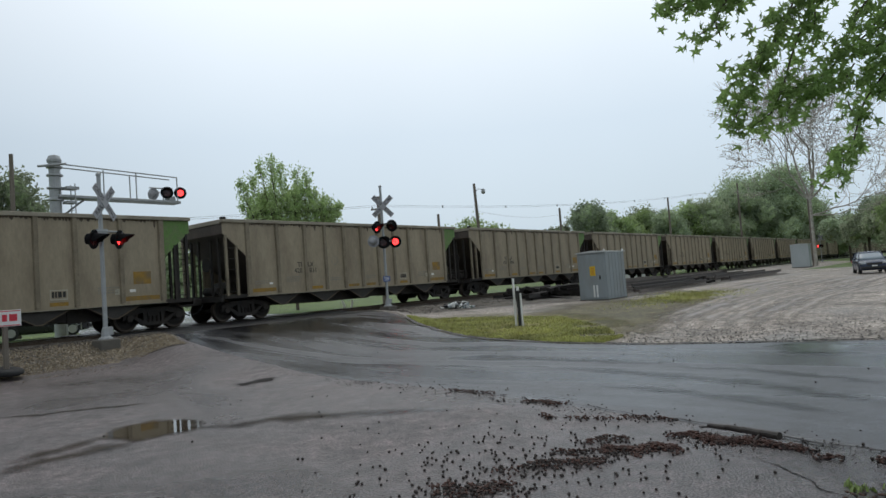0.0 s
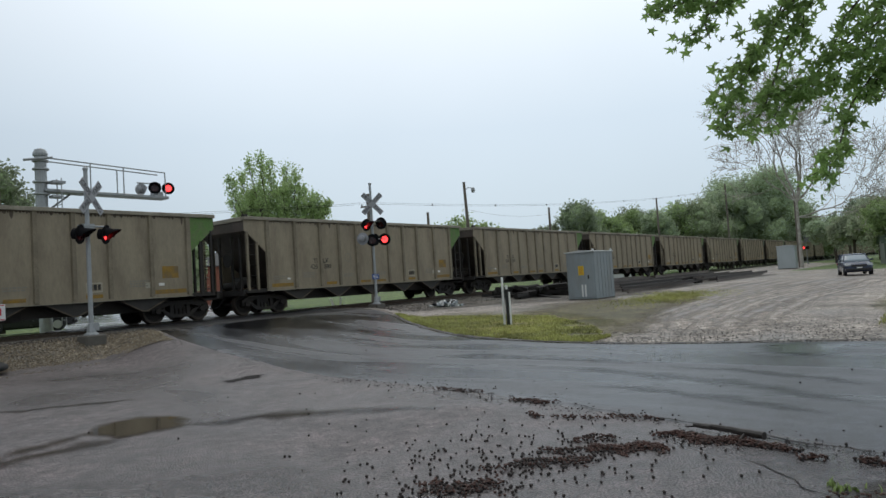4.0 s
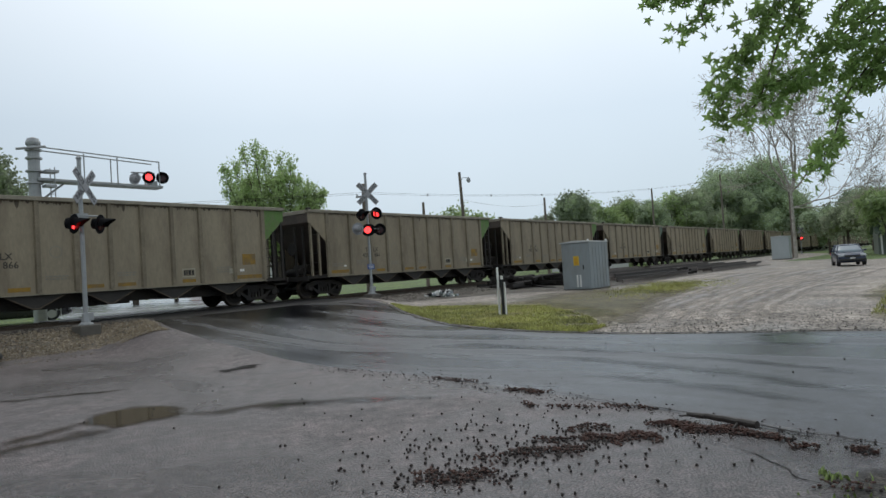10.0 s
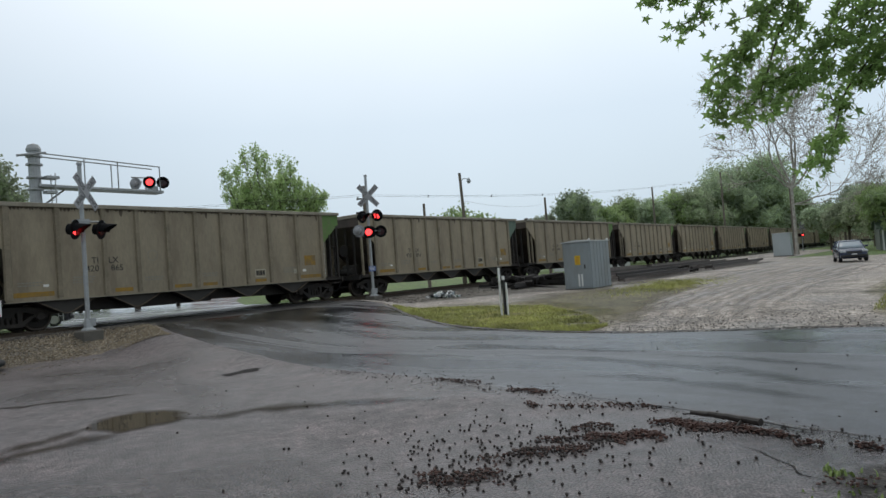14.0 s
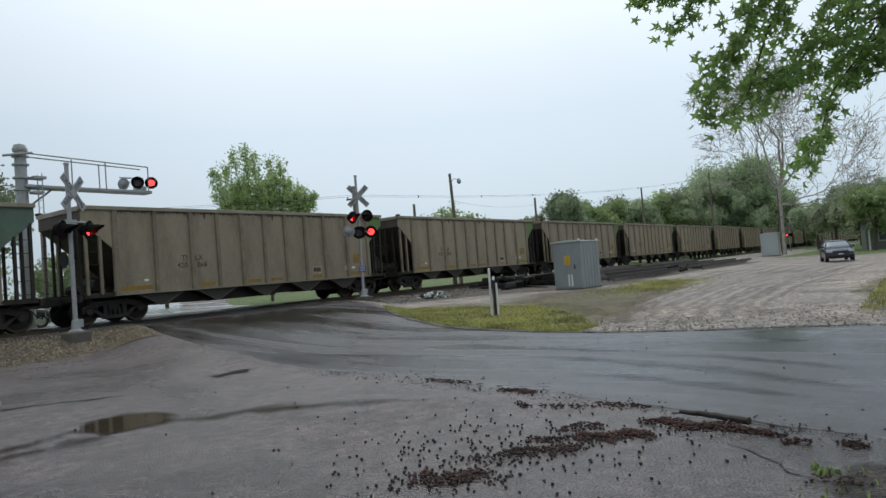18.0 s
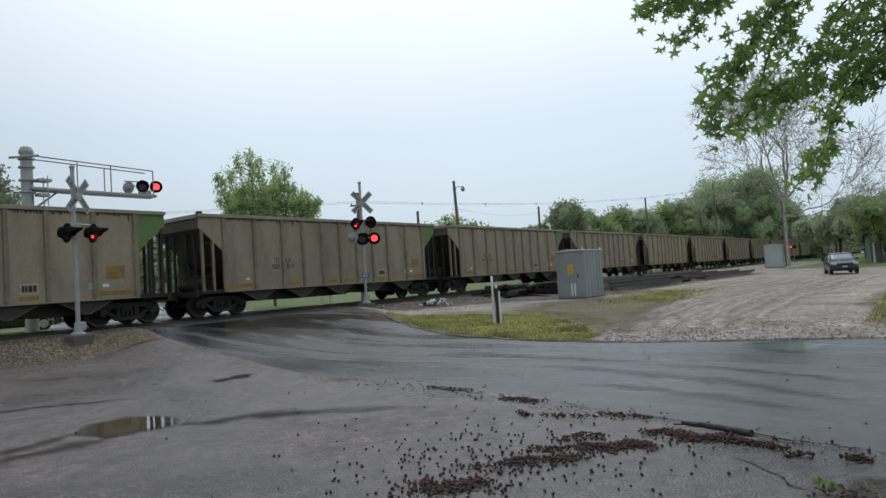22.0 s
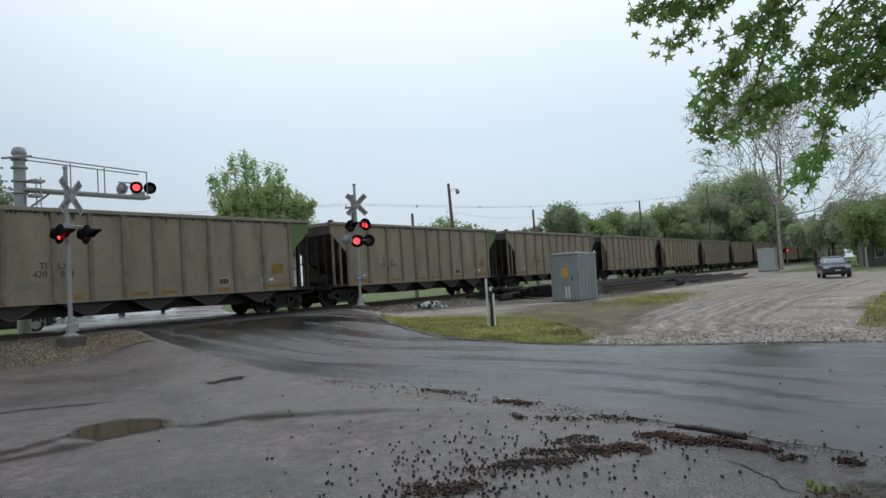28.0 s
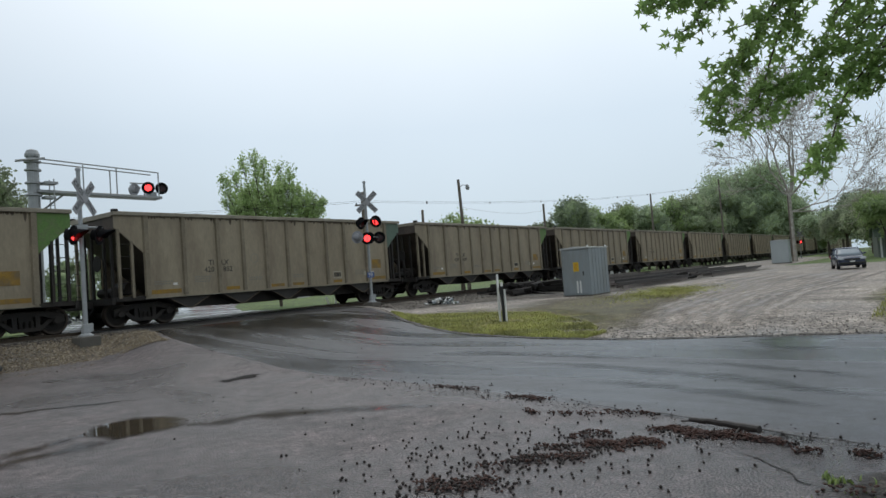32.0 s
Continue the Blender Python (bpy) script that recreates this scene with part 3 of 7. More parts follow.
            tube(bm, (e * 7.36, 1.46, z), (e * 7.36, 1.02, z), 0.013, seg=6)
            part("ladder_rung", bm, M["car_dark"], car)
        bm = bmesh.new()
        box(bm, min(e * 7.5, e * 7.95), max(e * 7.5, e * 7.95), -0.09, 0.09, 0.74, 0.96)
        box(bm, min(e * 7.88, e * 8.09), max(e * 7.88, e * 8.09), -0.16, 0.14, 0.70, 1.0)
        part("coupler", bm, M["car_dark"], car, bevel=0.02)
        bm = bmesh.new()
        rib(bm, [(e * 7.6, -0.3, 0.72), (e * 7.85, -0.28, 0.42), (e * 8.02, -0.22, 0.36), (e * 8.09, -0.1, 0.5)], 0.022)
        part("air_hose", bm, M["rubber"], car)
        truck = new("truck")
        truck.parent = car
        truck.matrix_basis = pose(e * 6.17, 0, 0)
        bm = bmesh.new()
        box(bm, -0.2, 0.2, -1.0, 1.0, 0.42, 0.74)
        box(bm, -0.35, 0.35, -0.35, 0.35, 0.74, 0.92)
        part("bolster", bm, M["car_dark"], truck)
        for s in (-1, 1):
            bm = bmesh.new()
            sideframe(bm, s * 1.0)
            part("side_frame", bm, M["car_dark"], truck, bevel=0.012)
            bm = bmesh.new()
            for x in (-0.16, 0, 0.16):
                tube(bm, (x, s * 1.0, 0.28), (x, s * 1.0, 0.5), 0.06, seg=8)
            part("spring", bm, M["wheel"], truck)
        for x in (-0.89, 0.89):
            w = new("wheelset", WHEELSET)
            w.parent = truck
            w.matrix_basis = pose(x, 0, 0.457)
    # brake gear on the end that trails
    bm = bmesh.new()
    lathe(bm, [(0.02, 0), (0.28, 0.0), (0.28, 0.03), (0.02, 0.03)], 16, pose(-7.55, -0.55, 2.25, 0, 90))
    part("brake_wheel", bm, M["car_dark"], car)
    bm = bmesh.new()
    tube(bm, (-6.9, 0.55, 1.22), (-6.9, -0.45, 1.22), 0.17, seg=14)
    tube(bm, (-6.2, 0.8, 1.35), (-6.2, -0.2, 1.35), 0.24, seg=14)
    tube(bm, (-7.3, -0.55, 1.0), (-7.3, -0.55, 2.3), 0.03, seg=6)
    part("brake_cylinder", bm, M["car_dark"], car)
    bm = bmesh.new()
    box(bm, -8.0, 8.0, -0.17, 0.17, 0.72, 0.98)
    part("centre_sill", bm, M["car_dark"], car)
    for k in range(5):
        x = -4.62 + k * 2.31
        bm = bmesh.new()
        for s in (-1, 1):
            prism(bm, [(x - 1.05, 1.0), (x + 1.05, 1.0), (x + 0.10, 0.50), (x - 0.10, 0.50)], s * 1.42, s * 0.30)
        part("hopper_gate", bm, M["gate"], car, "dark V-shaped bottom discharge gate")
        for s in (-1, 1):
            bm = bmesh.new()
            prism(bm, [(x - 1.05, 0.985), (x - 0.10, 0.49), (x + 0.10, 0.49), (x + 1.05, 0.985), (x + 0.97, 0.985), (x + 0.08, 0.525), (x - 0.08, 0.525), (x - 0.97, 0.985)], s * 1.42, s * 1.45)
            part("gate_flange", bm, M["car_soot"], car, "worn brown gate flange")
    for x0, x1, z0 in ((-5.2, -2.4, 0.50), (-2.4, 0.9, 0.46), (0.9, 3.3, 0.52), (3.3, 5.2, 0.47)):
        bm = bmesh.new()
        box(bm, x0, x1 - 0.01, -0.95, 0.95, z0, 0.99)
        part("outlet_gear", bm, M["car_dark"], car, "sooty discharge door gear")
    # paint marks on both sides: reflectors, panels, stencils
    for s in (-1, 1):
        y = s * 1.546
        for x, w, z0, z1, mt, nm in ((-5.6, 1.15, 1.07, 1.22, "car_yellow", "yellow_stripe"), (-2.80, 0.62, 1.05, 1.18, "car_yellow", "yellow_stripe"),
                                     (-0.6, 0.68, 1.05, 1.17, "car_yellow", "yellow_stripe"), (0.52, 0.62, 1.05, 1.17, "car_yellow", "yellow_stripe"), (2.86, 0.55, 1.05, 1.17, "car_yellow", "yellow_stripe"),
                                     (5.55, 1.2, 1.07, 1.22, "car_yellow", "yellow_stripe"), (5.55, 0.62, 1.62, 2.05, "car_yellow", "yellow_panel"),
                                     (-5.25, 0.16, 1.36, 1.44, "car_white", "reflector"), (5.2, 0.2, 1.36, 1.46, "car_white", "reflector"),
                                     (4.72, 0.24, 1.30, 1.50, "car_cream", "stencil_panel")):
            bm = bmesh.new()
            box(bm, x - w / 2, x + w / 2, y - 0.003, y + 0.003, z0, z1)
            part(nm, bm, M[mt], car)
        bm = bmesh.new()
        for x0, x1, z0, z1 in ((2.60, 3.12, 1.24, 1.275), (2.60, 3.12, 1.525, 1.56), (2.60, 2.63, 1.275, 1.525), (3.09, 3.12, 1.275, 1.525)):
            box(bm, x0, x1, y - 0.004, y + 0.004, z0, z1)
        part("stencil_frame", bm, M["car_cream"], car, "cream painted stencil frame")
        bm = bmesh.new()
        for x0, x1, z0, z1 in ((2.66, 2.72, 1.32, 1.50), (2.75, 2.80, 1.32, 1.50), (2.84, 2.94, 1.32, 1.50), (2.98, 3.06, 1.32, 1.50)):
            box(bm, x0, x1, y - 0.004, y + 0.004, z0, z1)
        part("stencil_mark", bm, M["car_black"], car, "black unreadable stencil inside its frame")
        ru = random.Random(23)
        for x0, z0, n in ((-6.05, 1.40, 2), (-4.45, 1.42, 3), (4.05, 1.36, 3), (-2.05, 1.38, 2), (0.2, 1.40, 2)):
            bm = bmesh.new()
            for k in range(n):
                x = x0
                while x < x0 + 0.62:
                    w = ru.uniform(0.05, 0.12)
                    box(bm, x, x + w, y - 0.003, y + 0.003, z0 + k * 0.085, z0 + k * 0.085 + 0.04)
                    x += w + 0.03
            part("stencil_block", bm, M["car_grey"], car, "faded unreadable stencil lines")["kind"] = "stuff"
        bm = bmesh.new()
        for i in range(20):
            a0, a1 = 2 * math.pi * i / 20, 2 * math.pi * (i + 1) / 20
            bm.faces.new([bm.verts.new((-1.72 + r * math.cos(q), y + s * 0.002, 2.25 + r * math.sin(q))) for r, q in ((0.17, a0), (0.19, a0), (0.19, a1), (0.17, a1))])
        part("ring_mark", bm, M["car_grey"], car)
    return car


WHEELSET = wheelset_mesh()
hopper = build_hopper()
cars = [hopper]
for i in range(1, 31):
    cars.append(copy_thing(hopper, pose(i * CAR, 0, 0)))
NUMBERS = ["868", "872", "831", "885", "889", "857", "866", "861", "865", "851", "868", "880", "819", "826", "873", "895", "882", "890", "834", "852", "811", "829",
           "862", "897", "855", "891", "828", "886", "869", "864", "833"]
for i, ob in enumerate(cars):
    if i < 26:
        for k, (text, x) in enumerate((("TI", -3.72), ("LX", -3.12), ("420", -3.82), (NUMBERS[i], -3.00))):
            z = 2.12 if k < 2 else 1.86
            words(text, 0.29, M["car_black"], "lettering", ob, pose(x, -1.546, z, 90), "black stencilled reporting mark")
for i in (9, 16, 21):
    for ch in cars[i].children:
        if ch.name.split(".")[0] == "end_sheet" and "label" in ch:
            ch.data = ch.data.copy()
            ch.data.materials[0] = M["car_pale_green"]


# ---- crossing signals ----
M["white_worn"] = mat("worn_white_sheet", (0.33, 0.33, 0.34), 0.5, var=0.1, dirt=(0.28, 0.27, 0.25), dirt_amt=0.5)
M["visor"] = mat("dull_black_visor", (0.010, 0.010, 0.011), 0.9, var=0.3, bump=0, spec=0.1)
M["lamp_back"] = mat("grey_lamp_back", (0.30, 0.30, 0.31), 0.5, metal=0.2, var=0.15)
SHUTTERS = []   # (blade, 0 or 1): the two lamps of a pair take turns


def lamp(parent, m, turn, backed=False, grey=False):
    """A flashing lamp head that looks along its own -y: background disc, barrel, visor, ever-lit lens and an added
    blade that hides it.
    """
    bm = bmesh.new()
    lathe(bm, [(0.165, 0.0), (0.27, 0.0), (0.275, 0.012), (0.16, 0.02), (0.15, 0.20), (0.05, 0.24)], 24, pose(0, 0, 0, -90) )
    n = 14
    inner, outer = [], []
    for i in range(n + 1):
        a = math.pi * (-0.12 + 1.24 * i / n)
        c, s = math.cos(a), math.sin(a)
        reach = 0.15 + 0.25 * max(0, s)
        inner.append((bm.verts.new((0.172 * c, -0.002, 0.172 * s)), bm.verts.new((0.165 * c, -reach, 0.165 * s + 0.01))))
        outer.append((bm.verts.new((0.180 * c, -0.002, 0.180 * s)), bm.verts.new((0.173 * c, -reach, 0.173 * s + 0.01))))
    for i in range(n):
        for k in (inner, outer):
            bm.faces.new((k[i][0], k[i + 1][0], k[i + 1][1], k[i][1]))
        bm.faces.new((inner[i][1], inner[i + 1][1], outer[i + 1][1], outer[i][1]))
    bmesh.ops.recalc_face_normals(bm, faces=bm.faces[:])
    head = part("lamp", bm, M["lamp_back"] if grey else M["visor"], parent, "grey back of a lamp head" if grey else "black flashing lamp head with a visor", m)
    if not backed:
        bm = bmesh.new()
        lathe(bm, [(0.02, 0.0), (0.10, 0.001), (0.150, 0.002), (0.150, 0.006)], 24, pose(0, 0, 0, -90) @ pose(0, 0, 0.0))
        part("lens", bm, M["lens_lit"], head, "glowing red lens", pose(0, -0.010, 0))
        # added blade: covers the glowing lens in place of switching it off
        bm = bmesh.new()
        lathe(bm, [(0.02, -0.004), (0.164, -0.003), (0.164, 0.003), (0.02, 0.004)], 24, pose(0, 0, 0, 90))
        blade = part("shutter", bm, M["lens_off"], head, "added dark red blade that stands for the unlit lens", pose(0, -0.016, 0))
        SHUTTERS.append((blade, turn))
    return head


def crossbuck(parent, m):
    for s in (-1, 1):
        bm = bmesh.new()
        box(bm, -0.61, 0.61, -0.008, 0.008, -0.115, 0.115)
        blade = part("crossbuck_blade", bm, M["white_worn"], parent, "white reflective crossbuck board with black lettering", m @ pose(0, -0.03 - 0.02 * (s > 0), 0, 0, s * 45, 0), bevel=0.004)
        for text, x in ((("RAIL", -0.33), ("ROAD", 0.33)) if s < 0 else (("CROS", -0.34), ("SING", 0.34))):
            words(text, 0.19, M["black"], "lettering", blade, pose(x, -0.012, 0, 90))


def mast(x, y, z, top, group):
    sig = thing("crossing_signal", pose(x, y, z), "grey steel crossing signal mast with crossbuck and red flashing lamps", "crossing signal", group)
    bm = bmesh.new()
    tube(bm, (0, 0, 0.25), (0, 0, top), 0.062, 0.055, 16)
    part("pole", bm, M["galv"], sig, smooth=False)
    bm = bmesh.new()
    lathe(bm, [(0.068, 0.0), (0.075, 0.01), (0.07, 0.06), (0.02, 0.09)], 14, pose(0, 0, top))
    part("cap", bm, M["galv"], sig)
    bm = bmesh.new()
    lathe(bm, [(0.20, 0.02), (0.20, 0.06), (0.13, 0.10), (0.10, 0.34), (0.07, 0.36)], 8)
    box(bm, -0.02, 0.17, -0.10, 0.10, 0.14, 0.36)
    part("base", bm, M["galv"], sig, "cast junction box base", bevel=0.01)
    bm = bmesh.new()
    box(bm, -0.28, 0.28, -0.28, 0.28, -0.5, 0.03)
    part("footing", bm, M["concrete"], sig, "concrete footing", bevel=0.03)
    return sig


sig = mast(8.74, 18.9, 0.0, 4.62, "crossing signals")
crossbuck(sig, pose(0.06, -0.08, 3.85, 0, 0, 30))
bm = bmesh.new()
tube(bm, (-0.30, -0.1, 3.04), (0.55, -0.1, 3.02), 0.028, seg=10)
box(bm, -0.14, 0.14, -0.12, 0.08, 2.92, 3.10)
part("cross_arm", bm, M["galv"], sig)
lamp(sig, pose(-0.26, -0.16, 2.80, 8, 0, 37), 0)
lamp(sig, pose(0.44, -0.16, 2.80, 8, 0, 37), 1)

sig = mast(21.66, 20.2, 0.02, 5.36, "crossing signals")
crossbuck(sig, pose(-0.02, -0.08, 4.48, 0, 0, -30))
bm = bmesh.new()
tube(bm, (-0.46, -0.02, 3.68), (0.50, -0.08, 3.72), 0.03, seg=10)
tube(bm, (-0.56, 0.05, 2.93), (0.66, -0.06, 2.93), 0.03, seg=10)
part("cross_arm", bm, M["galv"], sig)
lamp(sig, pose(-0.46, -0.10, 3.52, 6, 0, 0), 1)
lamp(sig, pose(0.46, -0.12, 3.62, 10, 0, -75), 0)
lamp(sig, pose(-0.16, -0.12, 2.86, 0, 0, -44), 0)
lamp(sig, pose(0.66, -0.10, 2.90, 0, 0, -44), 1)
lamp(sig, pose(-0.52, 0.12, 2.93, 0, 0, 112), 0, backed=True, grey=True)
lamp(sig, pose(0.22, 0.14, 2.90, 0, 0, 135), 0, backed=True)
bm = bmesh.new()
box(bm, -0.16, 0.16, -0.085, -0.07, 1.12, 1.36)
plate = part("plate", bm, M["sign_blue"], sig, "small blue sign plate with unreadable white lines", m=pose(0, 0, 0, 0, 0, -30))
for k in range(3):
    bm = bmesh.new()
    box(bm, -0.11, 0.11, -0.089, -0.086, 1.18 + k * 0.06, 1.20 + k * 0.06)
    part("bar", bm, M["white"], plate)

# cantilever beyond the tracks
can = thing("cantilever_signal", pose(11.45, 28.5, -0.3), "grey steel cantilever signal with railed walkway and red flashing lamps", "crossing signal", "crossing signals")
bm = bmesh.new()
tube(bm, (0, 0, 0), (0, 0, 7.2), 0.24, 0.21, 16)
part("column", bm, M["galv"], can)
bm = bmesh.new()
lathe(bm, [(0.26, 7.2), (0.27, 7.3), (0.20, 7.46), (0.04, 7.52)], 16)
part("cap", bm, M["galv"], can)
for z in (6.95, 6.62, 6.1, 5.62):
    bm = bmesh.new()
    lathe(bm, [(0.25, z), (0.30, z + 0.02), (0.30, z + 0.08), (0.25, z + 0.1)], 16)
    part("collar", bm, M["galv"], can)
bm = bmesh.new()
box(bm, 0.0, 5.25, -0.38, 0.30, 5.74, 5.86)
part("walkway", bm, M["galv"], can, "steel grating walkway arm", bevel=0.02)
bm = bmesh.new()
for y in (-0.38, 0.30):
    tube(bm, (0.15, y, 7.08), (5.10, y, 6.93), 0.028, seg=8)
tube(bm, (-0.7, -0.2, 6.95), (0.3, -0.38, 7.12), 0.05, seg=8)
part("handrail", bm, M["galv"], can)
for x, y in ((1.76, -0.38), (3.22, 0.30), (3.16, -0.38), (5.08, -0.38)):
    bm = bmesh.new()
    tube(bm, (x, y, 5.84), (x, y, 7.02 - 0.02 * x), 0.028, seg=8)
    part("rail_post", bm, M["galv"], can)
for s in (-0.2, 0.2):
    bm = bmesh.new()
    tube(bm, (0.55, s - 0.3, 0.4), (0.55, s - 0.3, 6.3), 0.022, seg=6)
    part("ladder_rail", bm, M["galv"], can)
for i in range(20):
    bm = bmesh.new()
    tube(bm, (0.55, -0.5, 0.6 + i * 0.29), (0.55, -0.1, 0.6 + i * 0.29), 0.013, seg=6)
    part("rung", bm, M["galv"], can)
bm = bmesh.new()
box(bm, 0.22, 0.7, -0.55, -0.05, 6.08, 6.18)
box(bm, 0.22, 0.62, -0.5, -0.1, 5.5, 5.6)
tube(bm, (0.2, 0, 5.0), (1.1, 0, 5.74), 0.04, seg=8)
part("bracket", bm, M["galv"], can)
bm = bmesh.new()
tube(bm, (3.9, -0.1, 6.42), (5.0, -0.1, 6.45), 0.03, seg=8)
tube(bm, (4.55, -0.1, 5.84), (4.55, -0.1, 6.44), 0.035, seg=8)
part("lamp_arm", bm, M["galv"], can)
lamp(can, pose(4.14, 0.02, 6.16, 0, 0, 118), 0, backed=True, grey=True)
bm = bmesh.new()
box(bm, 4.72, 5.02, -0.32, 0.12, 5.86, 6.06)
part("junction_box", bm, M["galv"], can, bevel=0.02)
lamp(can, pose(4.62, -0.3, 6.22, 0, 0, -28), 0)
lamp(can, pose(5.27, -0.3, 6.24, 0, 0, -28), 1)

# a small signal at the next crossing down the line
sig = mast(120.0, 17.6, -0.25, 4.6, "crossing signals")
crossbuck(sig, pose(0, -0.08, 3.9, 0, 0, -70))
lamp(sig, pose(-0.35, -0.2, 2.6, 0, 0, -75), 0)
lamp(sig, pose(0.2, 0.4, 2.6, 0, 0, -75), 1)


# ---- signal houses, marker posts ----
def signal_house(x, y, z, w, d, hgt, rz=0.0, detail=True):
    hs = thing("signal_house", pose(x, y, z, 0, 0, rz), "grey painted steel signal equipment house standing on the gravel", "equipment cabinet", "signal houses")
    bm = bmesh.new()
    box(bm, 0, d, 0, w, 0.06, hgt - 0.05)
    part("body", bm, M["shed"] if detail else M["shed_pale"], hs, bevel=0.02)
    bm = bmesh.new()
    prism(bm, [(-0.06, hgt - 0.06), (w + 0.06, hgt - 0.06), (w + 0.06, hgt - 0.02), (w / 2, hgt + 0.05), (-0.06, hgt - 0.02)], -0.08, d + 0.06, "x")
    part("roof", bm, M["shed_top"], hs)
    bm = bmesh.new()
    box(bm, -0.03, d + 0.03, -0.03, w + 0.03, -0.15, 0.07)
    part("plinth", bm, M["concrete"], hs)
    if detail:
        bm = bmesh.new()
        box(bm, -0.022, 0.004, 0.10, w - 0.12, 0.14, hgt - 0.16)
        door = part("door", bm, M["shed"], hs, bevel=0.012)
        bm = bmesh.new()
        box(bm, -0.034, -0.02, 0.64, 0.96, 1.25, 1.72)
        part("notice", bm, M["sign_yellow"], door, "yellow warning notice with unreadable lines")
        bm = bmesh.new()
        for k in range(5):
            box(bm, -0.038, -0.033, 0.70, 0.90, 1.32 + k * 0.07, 1.35 + k * 0.07)
        part("bar", bm, M["sign_orange"], door)
        for y0 in (0.56, 0.74):
            bm = bmesh.new()
            box(bm, -0.03, -0.02, y0, y0 + 0.09, 0.18, 0.78)
            part("label_strip", bm, M["white"], door, "white vertical strip")
        for z0 in (0.5, 1.22, 1.95):
            bm = bmesh.new()
            tube(bm, (-0.035, w - 0.16, z0), (-0.035, w - 0.16, z0 + 0.14), 0.02, seg=8)
            box(bm, -0.03, -0.018, w - 0.42, w - 0.16, z0 + 0.04, z0 + 0.09)
            part("hinge", bm, M["shed"], door)
        bm = bmesh.new()
        box(bm, -0.06, -0.02, 0.36, 0.42, 1.05, 1.25)
        part("handle", bm, M["black"], door, "dark door handle")
        for k in range(1, 6):
            bm = bmesh.new()
            box(bm, d * k / 6 - 0.02, d * k / 6 + 0.02, -0.018, 0.004, 0.1, hgt - 0.1)
            part("seam", bm, M["shed"], hs)
        for xx, yy in ((0.0, 0.05), (d - 0.05, 0.05)):
            bm = bmesh.new()
            lathe(bm, [(0.05, hgt - 0.02), (0.06, hgt + 0.04), (0.02, hgt + 0.09)], 10, pose(xx, yy, 0))
            part("lifting_eye", bm, M["white"], hs)
    return hs


M["shed_pale"] = mat("pale_grey_steel", (0.40, 0.43, 0.43), 0.5, metal=0.2, var=0.08, scale=1.5, stretch=(1, 1, 0.4))
M["shed_top"] = mat("pale_steel_roof", (0.50, 0.51, 0.50), 0.45, metal=0.2, var=0.08)
M["sign_orange"] = mat("orange_print", (0.55, 0.22, 0.02), 0.5, var=0.1)
near_house = signal_house(28.95, 13.05, -0.47, 1.66, 2.45, 2.45)
near_house.scale = (0.87, 0.87, 0.947)
signal_house(86.5, 13.95, -0.38, 1.9, 1.6, 2.75, detail=False)

mk = thing("marker_post", pose(17.35, 10.9, -0.62), "white square-topped utility marker post in the grass", "marker post", "marker posts")
bm = bmesh.new()
box(bm, -0.045, 0.045, -0.02, 0.02, 0, 1.50)
part("post", bm, M["white"], mk, bevel=0.008)
mk = thing("marker_post", pose(17.41, 10.80, -0.62), "short black cable marker post with a white cap", "marker post", "marker posts")
bm = bmesh.new()
tube(bm, (0, 0, 0), (0, 0, 1.12), 0.05, seg=12)
part("post", bm, M["black"], mk)
bm = bmesh.new()
tube(bm, (0, 0, 1.10), (0, 0, 1.24), 0.045, 0.04, seg=12)
part("cap", bm, M["white"], mk)
mk = thing("marker_post", pose(17.45, 10.735, -0.62), "short white plastic marker post in the grass", "marker post", "marker posts")
bm = bmesh.new()
box(bm, -0.035, 0.035, -0.02, 0.02, 0, 1.03)
part("post", bm, M["white"], mk, bevel=0.008)

# the small red and white sign on the bank
sg = thing("roadside_sign", pose(5.85, 17.6, -0.35), "white and red lettered board on a short wooden stake", "sign", "")
bm = bmesh.new()
box(bm, -0.05, 0.05, -0.05, 0.05, -0.2, 1.1)
part("stake", bm, M["wood"], sg, bevel=0.01)
bm = bmesh.new()
box(bm, -0.62, 0.32, -0.075, -0.055, 0.98, 1.36)
board = part("board", bm, M["white"], sg, m=pose(0, 0, 0, 0, 0, -10), bevel=0.005)
for k, (x0, x1, z0, z1) in enumerate(((-0.60, 0.30, 1.325, 1.345), (-0.60, 0.30, 0.995, 1.015), (-0.56, -0.44, 1.10, 1.26), (-0.40, -0.26, 1.10, 1.26), (-0.22, -0.10, 1.10, 1.26),
                                      (-0.06, 0.04, 1.10, 1.26), (0.08, 0.24, 1.10, 1.26))):
    bm = bmesh.new()
    box(bm, x0, x1, -0.080, -0.0755, z0, z1)
    part("bar", bm, M["sign_red"], board)
bm = bmesh.new()
lathe(bm, [(0.30, 0.0), (0.36, 0.03), (0.36, 0.10), (0.28, 0.14), (0.20, 0.10)], 24)
tyre = tagged(new("old_tyre", mesh_of(bm, "old_tyre", M["rubber"], smooth=True)), "worn black rubber tyre lying at the sign's foot", "tyre")
tyre.matrix_basis = pose(5.78, 17.45, -0.46, 8, 3, 0)


